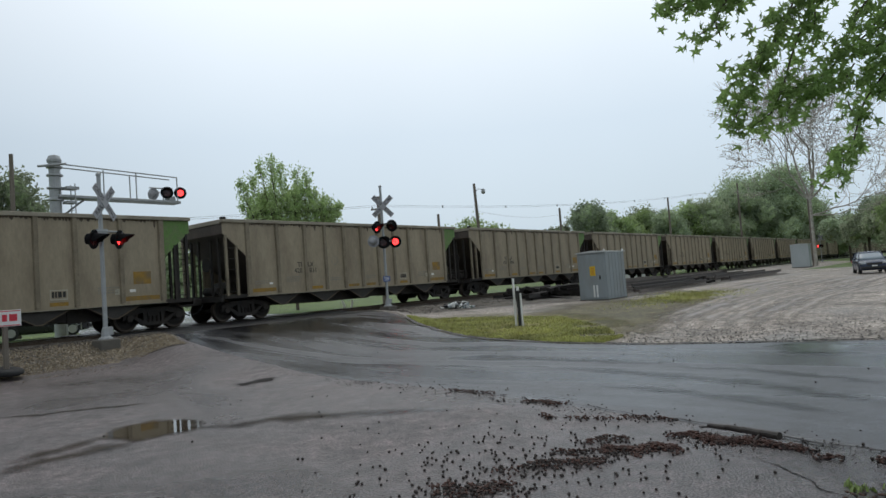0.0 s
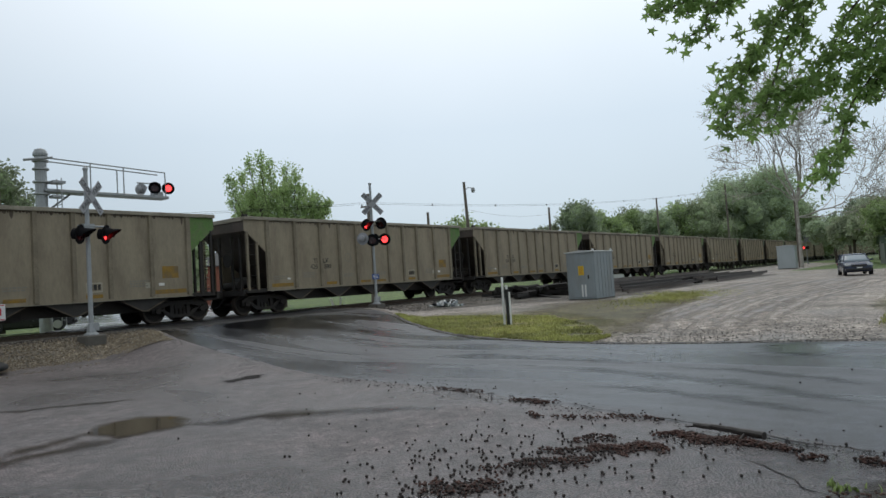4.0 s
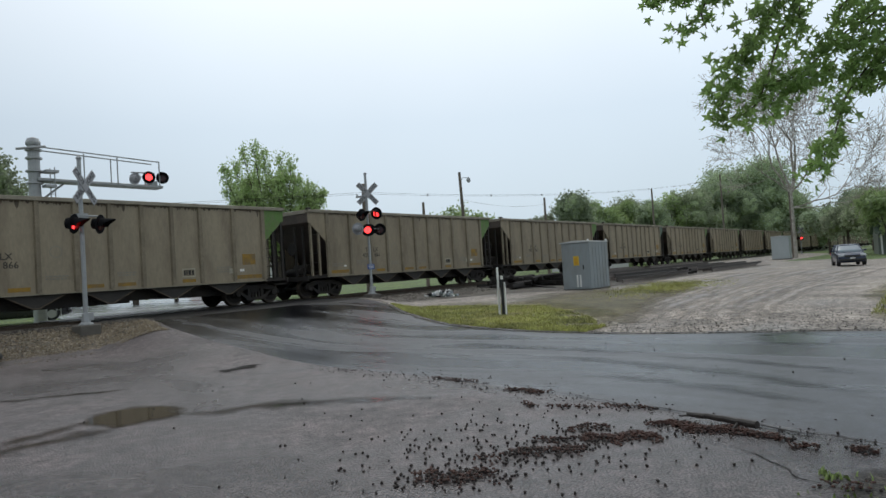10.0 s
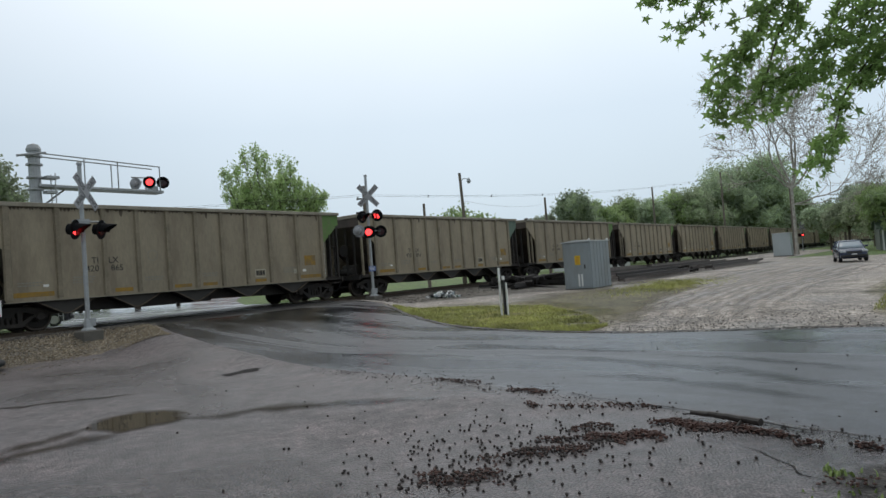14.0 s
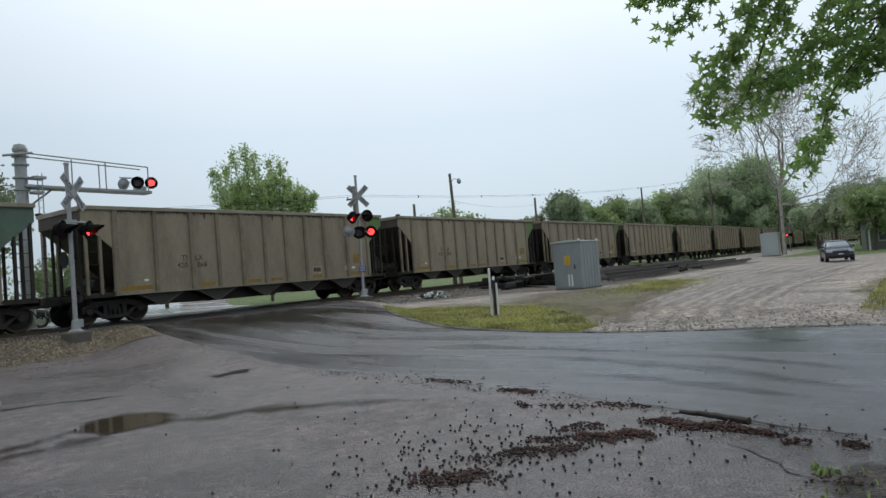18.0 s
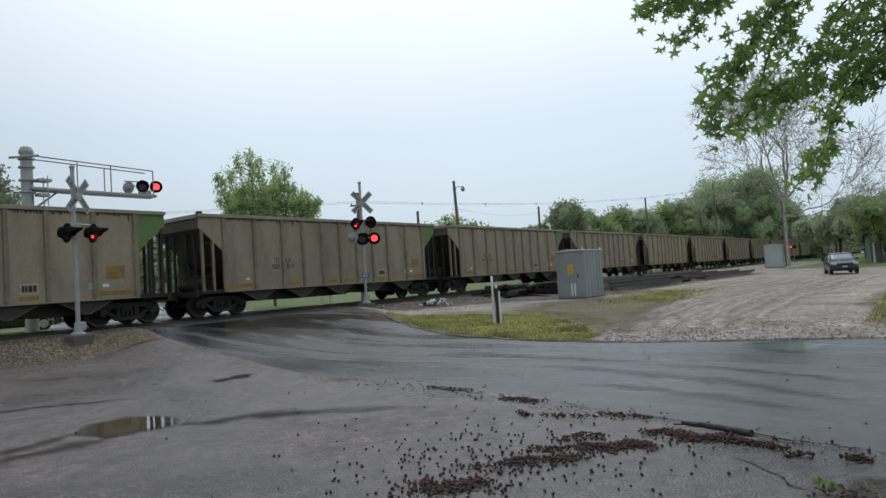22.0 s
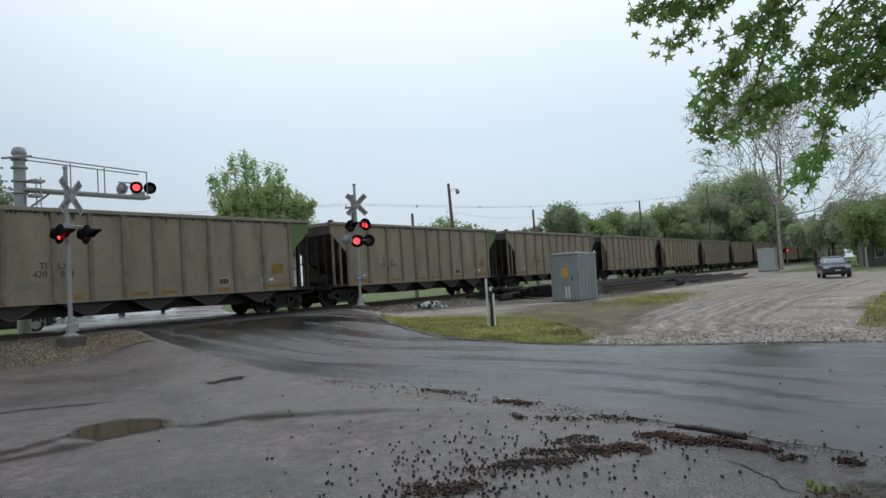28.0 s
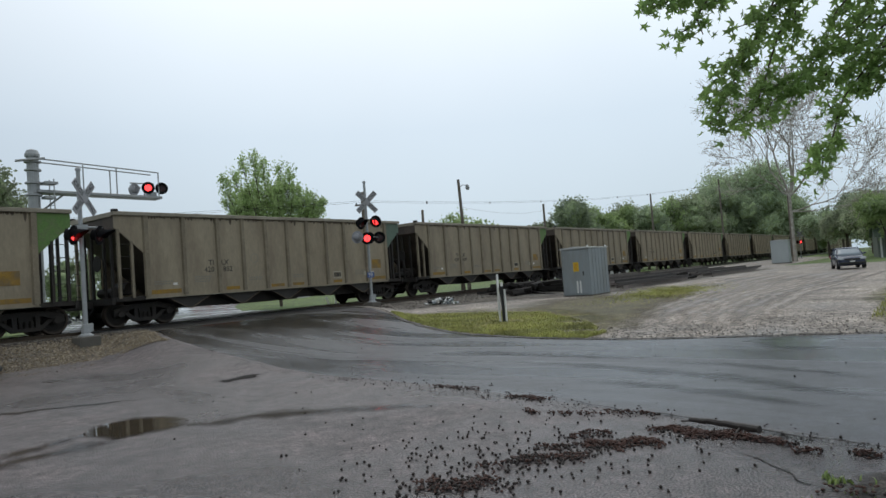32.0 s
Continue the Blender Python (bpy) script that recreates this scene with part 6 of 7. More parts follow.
# the verge between street and lot
verge = []
for i in range(9):
    y = 6.3 + i * 1.12
    verge.append((road_r(y) - 0.06, y))
back = [(19.2, 16.2), (21.6, 15.6), (22.4, 13.6), (21.6, 11.0), (20.2, 9.2), (18.2, 7.6), (15.6, 6.2)]
patch("grass_verge", verge + back, 0.018, M["turf_edge"], "yellow-green grass verge between street and lot", "grass", 0.12, scale=1.2)
patch("dirt_bank", [(20.4, 17.6), (26, 15.8), (30, 12.2), (34, 11.9), (46, 12.3), (60, 11.2), (64, 13), (62, 20.6), (30, 20.9), (21.5, 20.6)], 0.008, M["soil_edge"], "bare brown dirt below the railway bank", "dirt", 0.4, scale=0.8)
patch("verge_dirt", [(29.0, 13.6), (29.4, 11.8), (32.0, 10.1), (26.5, 8.0), (21.5, 7.2), (17.4, 6.3), (15.0, 5.9), (17.5, 8.6), (20.5, 12.0), (24, 14.4)], 0.010, M["thin_verge"], "trodden brown grass between verge and lot", "grass", 0.5, scale=0.9)
patch("grass_patch", [(25.5, 9.2), (28, 10.6), (31.5, 10.2), (33.5, 12.4), (36, 12.2), (33, 9.6), (29.5, 8.4), (26.5, 8.0)], 0.014, M["turf_edge"], "thin grass patch beside the signal house", "grass", 0.5, scale=0.9)
patch("corner_grass", [(23, 1.8), (28.5, 1.8), (34, 0.5), (32, -4), (17, -4), (15.6, 0.4), (16.6, 1.25), (19.5, 1.2)], 0.012, M["turf_edge"], "green grass patch at the edge of the lot", "grass", 0.3, scale=0.9)
ribbon("street_lip", [(road_r(y) + 0.02, y) for y in steps(-2, 18.4, 1.2)], 0.13, 0.022, M["soil_lip"], "dark soil and grit along the street's edge", "soil")
sheet("far_lawn", lambda y, u: lerp(76 + 3 * math.sin(y * 0.9), 190, u), steps(-40, 12.5, 1.5), M["lawn"], 0.03, "green lawn past the gravel lot", "lawn")
sheet("far_lane", lambda y, u: lerp(26, 150, u), steps(32.5, 36.5, 1.0), M["gravel"], 0.03, "pale gravel lane beyond the tracks", "lane")


def tufts(name, n, where, height, material, label, seed):
    r = np.random.default_rng(seed)
    vs, fs = [], []
    tries = 0
    while len(fs) < n and tries < n * 6:
        tries += 1
        x, y = where(r)
        if noise.noise(Vector((x * 0.9, y * 0.9, 3))) < -0.25 - 0.2 * r.random():
            continue
        z = ground_z(x, y)
        a = r.uniform(0, 2 * math.pi)
        hgt = height * r.uniform(0.4, 1.2)
        lean = Vector((math.cos(a), math.sin(a), 0)) * hgt * r.uniform(0.1, 0.8)
        s = Vector((-math.sin(a), math.cos(a), 0)) * r.uniform(0.006, 0.014)
        p = Vector((x, y, z))
        k = len(vs)
        vs += [tuple(p - s), tuple(p + s), tuple(p + lean * 0.4 + s * 0.7 + Vector((0, 0, hgt * 0.6))), tuple(p + lean * 0.4 - s * 0.7 + Vector((0, 0, hgt * 0.6))), tuple(p + lean + Vector((0, 0, hgt)))]
        fs += [(k, k + 1, k + 2, k + 3), (k + 3, k + 2, k + 4)]
    me = bpy.data.meshes.new(name)
    me.from_pydata(vs, [], fs)
    me.materials.append(material)
    return tagged(new(name, me), label, "grass", "", "stuff")


def on_verge(r):
    y = r.uniform(6.3, 15.7)
    wide = table([(6.3, 1.2), (8, 3.6), (11, 5.6), (14, 4.4), (15.7, 2.2)], y)
    return road_r(y) + 0.15 + wide * r.random() ** 1.15, y


tufts("verge_grass", 42000, on_verge, 0.075, M["grass_blade"], "short yellow-green grass blades on the verge", 21)
tufts("patch_grass", 9000, lambda r: (r.normal(30, 2.6), r.normal(9.9, 0.9)), 0.09, M["grass_blade"], "thin short grass beside the signal house", 22)
tufts("corner_blades", 7000, lambda r: (r.uniform(17, 31), 1.3 - abs(r.normal(0, 1.2))), 0.09, M["grass_blade"], "short green grass at the edge of the lot", 25)
tufts("weed_clump", 85, lambda r: (r.normal(5.12, 0.04), r.normal(0.68, 0.04)), 0.04, M["weed"], "bright green weeds in a pavement crack", 23)
tufts("weed_fringe", 90, lambda r: (r.normal(4.85, 0.2), r.normal(0.55, 0.12)), 0.035, M["weed"], "low weeds along the pavement's edge", 24)


def pod_mesh(seed):
    r = random.Random(seed)
    bm = bmesh.new()
    bmesh.ops.create_icosphere(bm, subdivisions=1, radius=1.0)
    for v in bm.verts:
        v.co *= r.uniform(0.78, 1.18)
    vs = [v.co.copy() for v in bm.verts]
    fs = [tuple(v.index for v in f.verts) for f in bm.faces]
    bm.free()
    return vs, fs


PODS = [pod_mesh(s) for s in range(5)]


def scatter(name, spots, radius, material, label, category, flat=1.0, seed=1):
    """Many small lumps, one object."""
    r = random.Random(seed)
    vs, fs = [], []
    for x, y, lift in spots:
        pv, pf = PODS[r.randrange(5)]
        s = radius * r.uniform(0.75, 1.2)
        e = Euler((r.uniform(0, 6), r.uniform(0, 6), r.uniform(0, 6))).to_matrix()
        k = len(vs)
        z = ground_z(x, y) + lift + s * flat * 0.8
        for v in pv:
            w = e @ v * s
            vs.append((x + w.x, y + w.y, z + w.z * flat))
        fs += [tuple(k + i for i in f) for f in pf]
    me = bpy.data.meshes.new(name)
    me.from_pydata(vs, [], fs)
    me.materials.append(material)
    return tagged(new(name, me), label, category, "", "stuff")


# drifts of litter: from, to, half width, litter, seed balls
rs = random.Random(31)
balls, flakes = [], []

def drift(p0, p1, b, n_litter, n_ball):
    p0, p1 = Vector(p0), Vector(p1)
    side = Vector((p0.y - p1.y, p1.x - p0.x)).normalized()
    for _ in range(n_litter):
        u, w = rs.betavariate(1.5, 1.5) * 1.16 - 0.08, rs.gauss(0, 0.5)
        wide = 0.75 + 1.1 * noise.noise(Vector((p0.x * 7 + u * 4.5, p0.y, 2)))
        p = p0.lerp(p1, u) + side * b * (w * wide * 1.4 + 0.4 * math.sin(u * 9 + p0.x * 5) + 0.8 * noise.noise(Vector((u * 6, p0.x * 3, 8))))
        flakes.append((p.x, p.y, rs.uniform(0, 0.035) * max(0, 1 - w * w)))
    for _ in range(n_ball):
        u, w = rs.gauss(0.5, 0.36), rs.gauss(0, 0.85)
        p = p0.lerp(p1, u) + side * b * (w + 0.4 * math.sin(u * 9 + p0.x * 5))
        balls.append((p.x, p.y, rs.uniform(0, 0.03) * max(0, 1 - w * w - 4 * (u - 0.5) ** 2)))

drift((7.55, 5.99), (7.48, 5.13), 0.035, 110, 22)
drift((7.14, 4.43), (7.11, 3.87), 0.06, 150, 30)
drift((6.54, 3.87), (6.35, 3.64), 0.04, 30, 14)
drift((6.42, 3.53), (6.54, 3), 0.03, 60, 16)
drift((6.66, 2.95), (6.71, 2.46), 0.04, 70, 16)
drift((6.12, 2.2), (6.06, 1.5), 0.1, 560, 50)
drift((6.04, 1.5), (5.98, 1.15), 0.04, 70, 14)
drift((6.05, 1.5), (6.02, 1.2), 0.05, 90, 14)
drift((5.6, 2.86), (5.86, 2.61), 0.08, 90, 30)
drift((5.39, 2.57), (5.67, 2.06), 0.1, 620, 90)
drift((5.12, 2.95), (5.35, 2.6), 0.05, 60, 30)
drift((4.5, 3.1), (5.09, 2.47), 0.11, 150, 170)
drift((3.83, 3.25), (4.17, 2.78), 0.14, 200, 170)
drift((5.98, 1.22), (5.93, 1.07), 0.03, 40, 8)
drift((5.75, 1.04), (5.8, 0.84), 0.03, 50, 8)
drift((5.84, 0.62), (5.82, 0.46), 0.04, 60, 10)
drift((4.92, 0.73), (4.94, 0.41), 0.06, 25, 8)
for _ in range(300):
    p = Vector((4.95, 3.05)) + Vector((0.604, -0.797)) * rs.gauss(0, 0.75) + Vector((0.797, 0.604)) * rs.gauss(0, 0.6)
    balls.append((p.x, p.y, 0))
for _ in range(110):
    y = rs.uniform(0.3, 8.5)
    balls.append((road_l(y) + rs.gauss(0.1, 0.25), y, 0))
for _ in range(70):
    balls.append((rs.uniform(2.5, 9.5), rs.uniform(0.4, 9), 0))
for _ in range(36):
    y = rs.uniform(1, 12)
    balls.append((rs.uniform(road_l(y), road_r(y)), y, 0.012))
scatter("seed_balls", balls, 0.0128, M["pod"], "spiky dark brown sweetgum seed balls strewn on wet asphalt", "seed balls", seed=41)
scatter("leaf_litter", flakes, 0.0135, M["litter_brown"], "red-brown wet leaf litter washed into drifts", "leaf litter", 0.55, seed=42)
rg = random.Random(51)
stones = []
for _ in range(500):
    y = rg.uniform(-1, 9.5)
    stones.append((road_r(y) + abs(rg.gauss(0, 2.5)) - 0.1, y, 0))
for _ in range(1500):
    x = rg.uniform(-2, 11)
    stones.append((x, rg.uniform(16.9, 20.3), 0))
bank = []
for _ in range(9000):
    x = rg.uniform(2.0, 11)
    y = 17.2 + 2.5 * rg.random()
    if x < road_l(y) - 0.05:
        bank.append((x, y, 0))
for _ in range(700):
    y = 17.25 - abs(rg.gauss(0, 0.22))
    bank.append((rg.uniform(2.0, road_l(y) - 0.2), y, 0))
for _ in range(1500):
    y = 16.0 + 2.0 * rg.random() ** 0.7
    bank.append((road_l(y) - 0.04 - 1.3 * rg.random() * smooth01((y - 15.7) / 1.8), y, 0))
margin = []
for _ in range(3200):
    margin.append((rg.uniform(2.0, 11.0), rg.uniform(19.3, 21.3), 0))
for _ in range(2600):
    y = rg.uniform(17.3, 21.4)
    margin.append((road_r(y) + 0.4 + rg.uniform(0, 16), y, 0))
# these stones carry the same painted-in train shade as the strip below
scatter("margin_stones", margin, 0.024, M["margin_stone"], "dark wet ballast stones beside the rails, train's shade in their colour", "stones", 0.7, seed=46)
scatter("bank_stones", bank, 0.017, M["bank_stone"], "coarse brown ballast stones on the railway bank", "stones", 0.7, seed=45)
scatter("loose_stones", stones, 0.014, M["stone"], "loose grey and brown stones along the lot's edge", "stones", 0.7, seed=43)
grit = []
for _ in range(1500):
    y = 9.5 * rg.random() ** 0.75
    grit.append((road_r(y) + abs(rg.gauss(0, 2.4)), y, 0))
for _ in range(420):
    y = rg.uniform(-1, 10)
    grit.append((road_r(y) + rg.gauss(0.02, 0.06), y, 0))
fine = []
for _ in range(900):
    y = rg.uniform(0, 17)
    fine.append((road_l(y) + rg.gauss(-0.05, 0.16), y, 0))
scatter("edge_grit", fine, 0.008, M["dark_grit"], "fine dark grit along the edge of the street", "grit", 0.7, seed=47)
scatter("dark_grit", grit, 0.0135, M["dark_grit"], "dark grit gathered along the street's edges", "grit", 0.7, seed=44)

# the fallen stick on the drift of litter
bm = bmesh.new()
pts = [(6.32, 1.98, 0.045), (6.26, 1.81, 0.056), (6.24, 1.66, 0.050), (6.19, 1.50, 0.045), (6.12, 1.34, 0.050)]
for i, (p, q) in enumerate(zip(pts, pts[1:])):
    tube(bm, (p[0], p[1], p[2] - 0.63), (q[0], q[1], q[2] - 0.636), 0.022 + 0.003 * i, 0.026 + 0.003 * i, 9)
tube(bm, (6.26, 1.81, -0.575), (6.34, 2.07, -0.61), 0.013, 0.006, 6)
tube(bm, (6.19, 1.50, -0.585), (6.11, 1.54, -0.64), 0.016, 0.010, 6)
tagged(new("fallen_stick", mesh_of(bm, "fallen_stick", M["wet_bark"])), "thick broken grey-brown branch lying on leaf litter", "branch")


# ---- parked cars ----
def car_thing(m, paint, label, seed=0):
    c = thing("parked_car", m, label, "car", "parked cars")

    def loop(bm, x, half, z0, z1, r):
        pts = []
        for sy, sz, a0 in ((1, 1, 0), (-1, 1, 90), (-1, -1, 180), (1, -1, 270)):
            for k in range(4):
                a = radians(a0 + 30 * k)
                pts.append(bm.verts.new((x, sy * (half - r) + r * math.cos(a), (z1 - r if sz > 0 else z0 + r) + r * math.sin(a))))
        return pts
    bm = bmesh.new()
    rings = [loop(bm, *q) for q in ((2.12, 0.55, 0.36, 0.62, 0.10), (2.06, 0.74, 0.28, 0.72, 0.14), (1.85, 0.83, 0.24, 0.82, 0.16), (1.45, 0.86, 0.22, 0.92, 0.17), (1.05, 0.87, 0.22, 0.99, 0.15), (0.0, 0.88, 0.22, 1.02, 0.13),
                                    (-1.2, 0.88, 0.22, 1.05, 0.14), (-1.75, 0.86, 0.25, 1.05, 0.16), (-2.0, 0.80, 0.32, 1.0, 0.18), (-2.08, 0.66, 0.42, 0.9, 0.16))]
    for a, b in zip(rings, rings[1:]):
        for i in range(16):
            bm.faces.new((a[i], a[(i + 1) % 16], b[(i + 1) % 16], b[i]))
    bm.faces.new(rings[0])
    bm.faces.new(rings[-1][::-1])
    part("body", bm, M[paint], c, smooth=True)

    def deck_loop(bm, z, xf, xb, half, r):
        pts = []
        for sx, sy, a0 in ((1, 1, 0), (-1, 1, 90), (-1, -1, 180), (1, -1, 270)):
            for k in range(4):
                a = radians(a0 + 30 * k)
                pts.append(bm.verts.new(((xf - r if sx > 0 else xb + r) + r * math.cos(a), sy * (half - r) + r * math.sin(a), z)))
        return pts

    def stacked(bm, levels):
        rings = [deck_loop(bm, *q) for q in levels]
        for a, b in zip(rings, rings[1:]):
            for i in range(16):
                bm.faces.new((a[i], a[(i + 1) % 16], b[(i + 1) % 16], b[i]))
        bm.faces.new(rings[0])
        bm.faces.new(rings[-1][::-1])
    bm = bmesh.new()
    stacked(bm, ((0.95, 1.30, -1.98, 0.81, 0.25), (1.15, 0.88, -1.93, 0.76, 0.25), (1.33, 0.52, -1.76, 0.70, 0.25), (1.45, 0.24, -1.55, 0.64, 0.25)))
    part("cabin", bm, M["windscreen"], c, "glass cabin with the sky's reflection in its pale colour", smooth=True)
    bm = bmesh.new()
    stacked(bm, ((1.44, 0.30, -1.62, 0.655, 0.25), (1.48, 0.18, -1.55, 0.63, 0.25), (1.52, -0.10, -1.40, 0.55, 0.25), (1.535, -0.4, -1.1, 0.40, 0.2)))
    part("roof", bm, M[paint], c, smooth=True)
    for s in (-1, 1):
        for (x0, z0), (x1, z1) in (((1.08, 1.0), (0.26, 1.5)), ((-0.45, 1.02), (-0.5, 1.5)), ((-1.9, 1.02), (-1.46, 1.5))):
            bm = bmesh.new()
            tube(bm, (x0, s * 0.81, z0), (x1, s * 0.64, z1), 0.04, seg=6)
            part("pillar", bm, M[paint], c)
        bm = bmesh.new()
        box(bm, 0.72, 0.9, min(s * 0.88, s * 1.05), max(s * 0.88, s * 1.05), 1.0, 1.12)
        part("mirror", bm, M[paint], c, bevel=0.02)
        bm = bmesh.new()
        box(bm, 1.86, 2.10, min(s * 0.5, s * 0.84), max(s * 0.5, s * 0.84), 0.68, 0.82)
        part("headlight", bm, M["headlight"], c, "clear headlight", bevel=0.02)
        bm = bmesh.new()
        box(bm, -2.07, -1.98, min(s * 0.6, s * 0.86), max(s * 0.6, s * 0.86), 0.72, 0.92)
        part("tail_light", bm, M["sign_red"], c, bevel=0.02)
        for x in (1.32, -1.28):
            bm = bmesh.new()
            lathe(bm, [(0.19, -0.10), (0.30, -0.11), (0.335, -0.08), (0.335, 0.08), (0.30, 0.11), (0.19, 0.10)], 22, pose(0, 0, 0, 90))
            w = part("wheel", bm, M["rubber"], c, m=pose(x, s * 0.79, 0.335))
            bm = bmesh.new()
            for k in range(5):
                box(bm, -0.025, 0.025, -0.015, 0.015, 0.02, 0.2, pose(0, s * 0.105, 0) @ pose(0, 0, 0, 0, 72 * k, 0))
            lathe(bm, [(0.185, -0.02), (0.205, -0.02), (0.205, 0.02), (0.185, 0.02)], 20, pose(0, s * 0.10, 0, 90))
            part("rim", bm, M["alloy"], w, "silver alloy rim")
    bm = bmesh.new()
    box(bm, 2.05, 2.165, -0.45, 0.45, 0.60, 0.74)
    part("grille", bm, M["black"], c)
    bm = bmesh.new()
    box(bm, 2.0, 2.19, -0.82, 0.82, 0.34, 0.50)
    part("bumper", bm, M["black"], c, bevel=0.03)
    bm = bmesh.new()
    box(bm, 2.165, 2.20, -0.16, 0.16, 0.50, 0.58)
    part("front_plate", bm, M["white"], c, "blank pale plate")
    return c


M["track"] = thinning(wet("packed_wheel_track", (0.37, 0.32, 0.275), (0.52, 0.455, 0.39), 0.5, 0.85, (1, 1, 1), 0.8, 26, 0.9), 1.3, 0.9, 0.1, 0.9)
M["mud"] = thinning(wet("damp_wheel_track", (0.26, 0.22, 0.185), (0.36, 0.31, 0.265), 0.4, 0.7, (1, 1, 1), 0.8, 26, 0.9), 1.3, 0.9, 0.1, 0.9)
M["headlight"] = mat("headlight_plastic", (0.55, 0.57, 0.58), 0.15, var=0.05, bump=0)
M["alloy"] = mat("alloy_rim", (0.5, 0.5, 0.5), 0.3, metal=0.8, var=0.08, bump=0)
M["charcoal"] = mat("black_car_paint", (0.014, 0.014, 0.016), 0.25, var=0.1, bump=0)
# the sky mirrored in the windows is put into this pale base
M["windscreen"] = mat("car_window_glass", (0.26, 0.30, 0.33), 0.05, var=0.05, bump=0, rough_var=0.02)
for k, line in enumerate(WHEELS):
    ribbon("wheel_track", line, 0.5, 0.004 + 0.0004 * k, M["mud"] if k % 3 == 1 else M["track"], "packed wheel track across the gravel lot", "wheel track")
car_thing(pose(56.3, 5.3, -0.62, 0, 0, 180 + 13), "navy", "dark blue hatchback parked at the lot's edge")
car_thing(pose(15.9, 42.1, -0.55, 0, 0, -23) @ Matrix.Scale(1.15, 4), "charcoal", "black car with alloy wheels parked beyond the tracks")


# ---- houses ----
def house(x, y, z, w, d, wall_h, ridge, rz, wall, roof, label, porch=False):
    hs = thing("house", pose(x, y, z, 0, 0, rz), label, "house", "houses")
    bm = bmesh.new()
    box(bm, -w / 2, w / 2, -d / 2, d / 2, -0.3, wall_h)
    prism(bm, [(-d / 2, wall_h), (d / 2, wall_h), (0, ridge - 0.12)], -w / 2 + 0.01, w / 2 - 0.01, "x")
    part("wall", bm, M[wall], hs)
    bm = bmesh.new()
    for s in (-1, 1):
        prism(bm, [(s * (d / 2 + 0.4), wall_h - 0.25), (s * (d / 2 + 0.4), wall_h - 0.10), (0, ridge + 0.05), (0, ridge - 0.1)], -w / 2 - 0.3, w / 2 + 0.3, "x")
    part("roof", bm, M[roof], hs)
    for sx in (-0.3, 0.3):
        for s in (-1, 1):
            bm = bmesh.new()
            xx = sx * w
            box(bm, xx - 0.5, xx + 0.5, s * d / 2 - 0.04, s * d / 2 + 0.04, 0.9, 2.1)
            win = part("window", bm, M["white"], hs)
            bm = bmesh.new()
            box(bm, xx - 0.42, xx + 0.42, s * d / 2 - 0.055, s * d / 2 + 0.055, 0.98, 2.02)
            part("pane", bm, M["glass_dark"], win, "dark window pane")
    bm = bmesh.new()
    box(bm, -0.45, 0.45, -d / 2 - 0.05, -d / 2 + 0.02, 0, 2.05)
    part("door", bm, M["shed"], hs)
    if porch:
        bm = bmesh.new()
        box(bm, -w / 2, w / 2, -d / 2 - 2.2, -d / 2 - 0.01, wall_h - 0.35, wall_h - 0.12)
        part("porch_roof", bm, M[roof], hs)
        for k in range(4):
            bm = bmesh.new()
            xx = -w / 2 + 0.2 + k * (w - 0.4) / 3
            box(bm, xx - 0.09, xx + 0.09, -d / 2 - 2.1, -d / 2 - 1.92, -0.2, wall_h - 0.35)
            part("porch_post", bm, M["white"], hs, "white square porch post")
    return hs


M["siding"] = mat("pale_house_siding", (0.55, 0.55, 0.53), 0.7, var=0.08, scale=2, stretch=(0.3, 0.3, 8), bump=0.2)
# siding darkened in its colour for the shade beneath the garden trees
M["grey_siding"] = mat("grey_green_house_siding", (0.16, 0.18, 0.155), 0.75, var=0.12, scale=2, stretch=(0.3, 0.3, 8), bump=0.2)
M["shingle"] = mat("grey_shingle_roof", (0.10, 0.098, 0.095), 0.85, var=0.25, scale=4)
M["green_roof"] = mat("grey_green_roof", (0.13, 0.17, 0.13), 0.8, var=0.2, scale=3)
M["brick"] = mat("red_brick_wall", (0.24, 0.085, 0.055), 0.85, var=0.25, scale=4)
house(70.5, 86, -0.6, 9, 8.0, 5.0, 7.2, -38, "siding", "shingle", "small white-sided house beyond the crossing")
house(61.2, 89.8, -0.6, 7, 7.5, 6.0, 8.0, -34, "brick", "shingle", "two-storey red brick house beyond the crossing")
house(103, 46.5, -0.5, 12, 8, 3.0, 5.8, -66, "siding", "shingle", "low house with a grey roof behind the train")
house(100.5, 1.8, -0.5, 9, 6.5, 2.7, 4.4, -82, "grey_siding", "green_roof", "small house with white porch posts, tree shade in its dark wall colour", True)
house(20.0, 96, -0.5, 11, 8, 3.0, 5.4, 10, "siding", "shingle", "pale house among trees beyond the crossing")

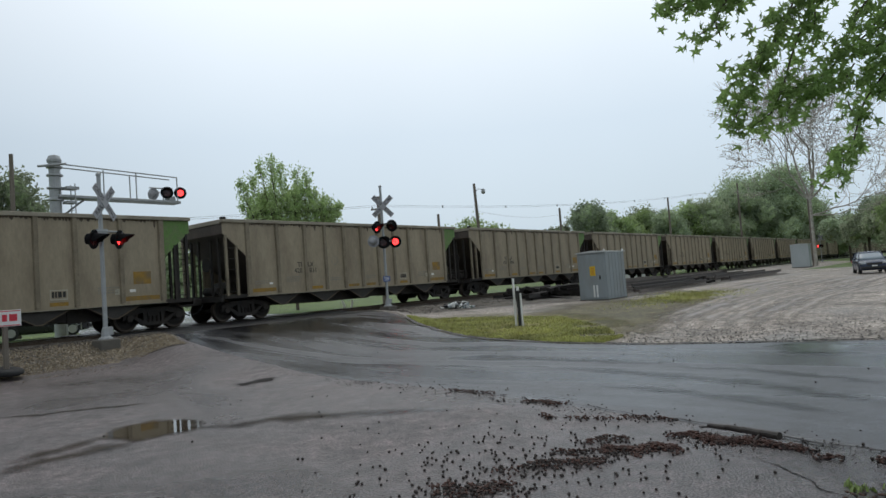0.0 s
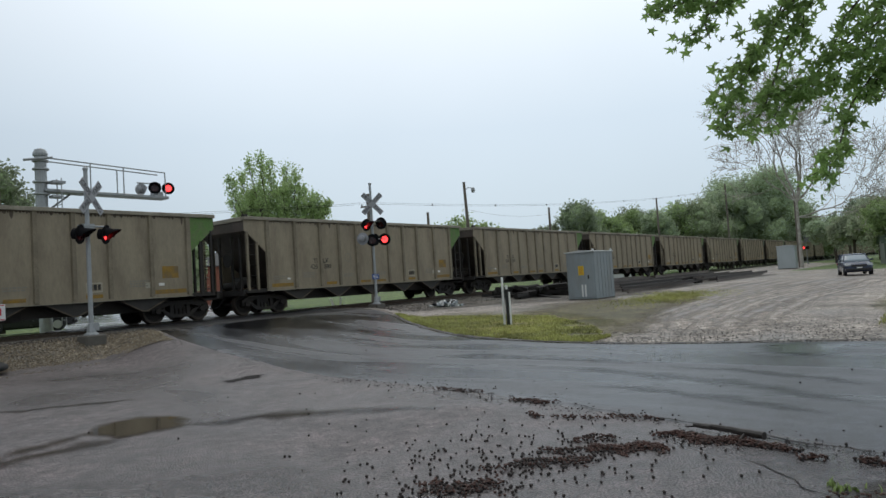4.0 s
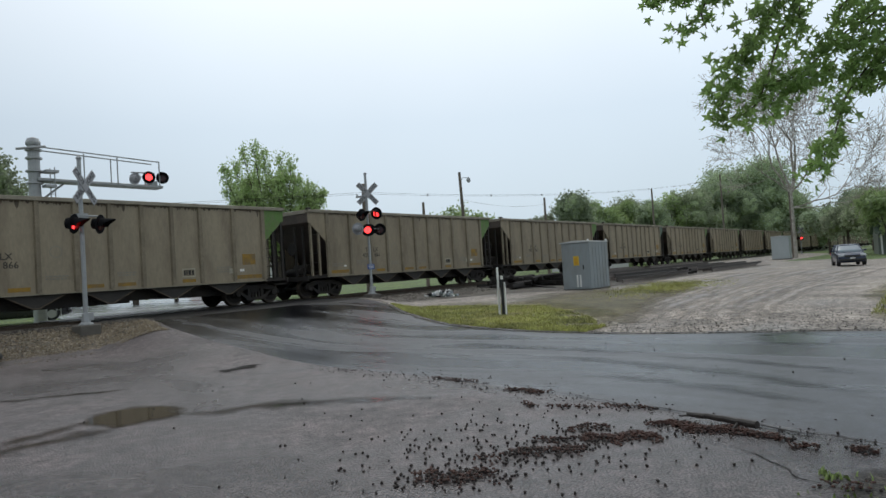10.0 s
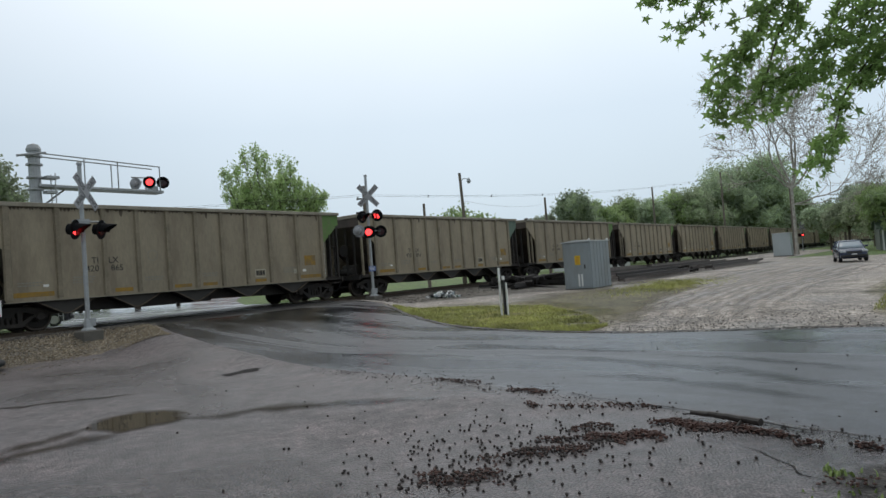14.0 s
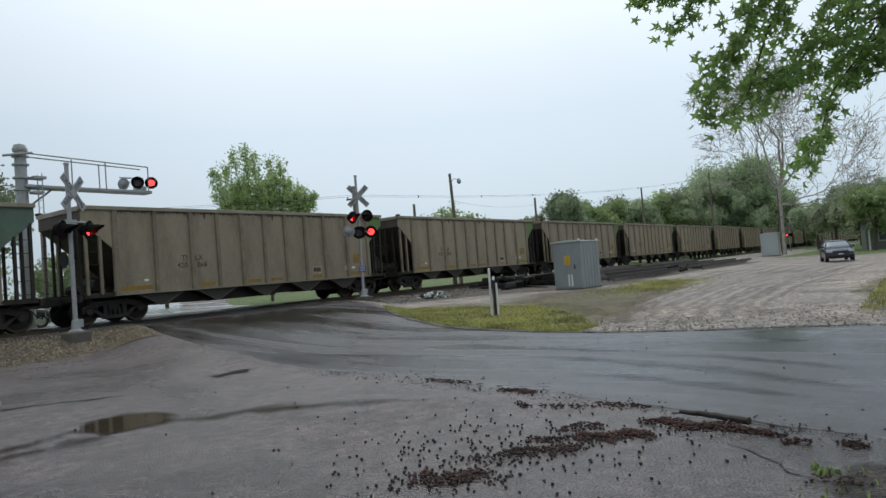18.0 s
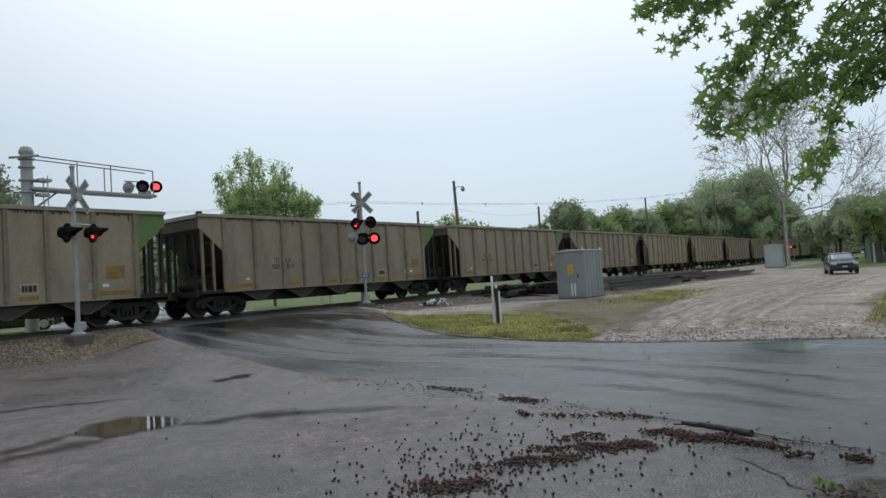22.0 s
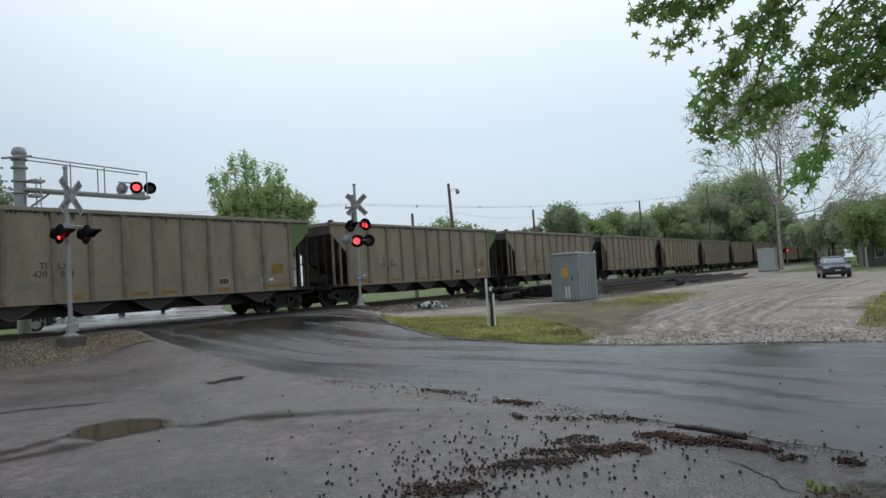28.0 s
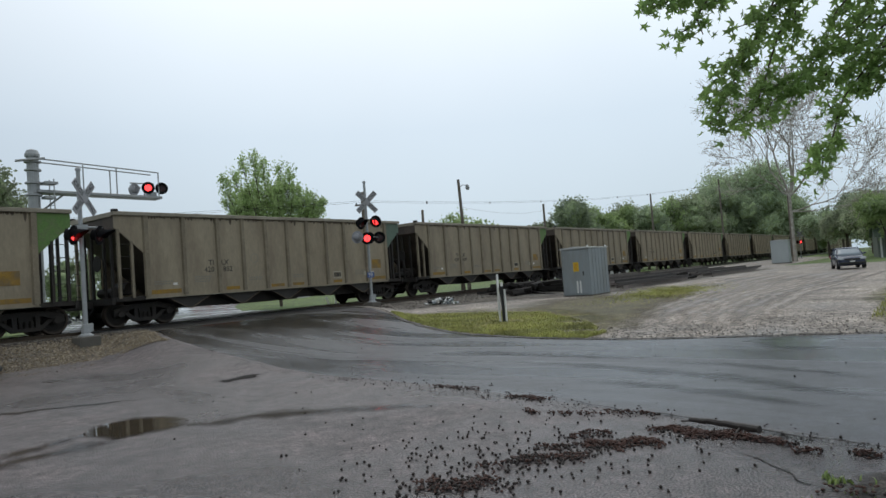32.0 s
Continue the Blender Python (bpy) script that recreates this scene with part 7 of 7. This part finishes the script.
# two short stakes past the right-hand mast, and a mail post
for dx, lean in ((0.0, -18), (0.26, 4)):
    bm = bmesh.new()
    box(bm, -0.07, 0.07, -0.02, 0.02, -0.1, 0.52)
    st = tagged(new("stake", mesh_of(bm, "stake", M["white"], bevel=0.006)), "short white leaning stake in the grass beyond the track", "stake", "stakes")
    st.matrix_basis = pose(26.62 + dx, 28.17 - dx, -0.22, 0, lean, -44)


# ---- what moves ----
def travelled(t):
    """How far the train has rolled since the start; it slows a little."""
    return 7.8133 * t - 0.02711 * t * t + 0.000399 * t ** 3 - 0.0000051 * t ** 4


FIRST = 14.816 + 7.39 - CAR   # the middle of the first car at the start


def motions():
    for i, ob in enumerate(cars):
        walk(ob, [(t, pose(FIRST + (i - 1) * CAR - travelled(t), TRACK_Y, 0)) for t in range(0, 33, 2)])
    # the lamps of each pair flash by turns
    beat = 0.649
    for blade, side in SHUTTERS:
        at = blade.matrix_basis.translation.copy()
        shut = 88 if side == 1 else 0
        rows = [(0, pose(*at, 0, 0, shut))]
        t = 0.42
        while t < 32:
            # one blade closes a moment before the other opens
            lag = -0.035 if shut else 0.003
            rows.append((t + lag - 0.018, pose(*at, 0, 0, shut)))
            shut = 88 - shut
            rows.append((t + lag + 0.018, pose(*at, 0, 0, shut)))
            t += beat
        rows.append((32.0, pose(*at, 0, 0, shut)))
        walk(blade, rows)
    # wheels roll without slipping; all the cars run on one clock
    spin = [k / 15 for k in range(481)]
    first = [w for tr in cars[0].children if tr.name.startswith("truck") for w in tr.children if w.name.startswith("wheelset")]
    for n, w in enumerate(first):
        x = w.location.x
        walk(w, [(t, pose(x, 0, 0.457, 0, -math.degrees(travelled(t) / 0.457) % 360, 0)) for t in spin])
    for ob in cars[1:]:
        mine = [w for tr in ob.children if tr.name.startswith("truck") for w in tr.children if w.name.startswith("wheelset")]
        for w in mine:
            src = first[0] if w.location.x < 0 else first[1]
            w.rotation_mode = "QUATERNION"
            data = w.animation_data_create()
            data.action = src.animation_data.action
            data.action_slot = src.animation_data.action_slot


motions()
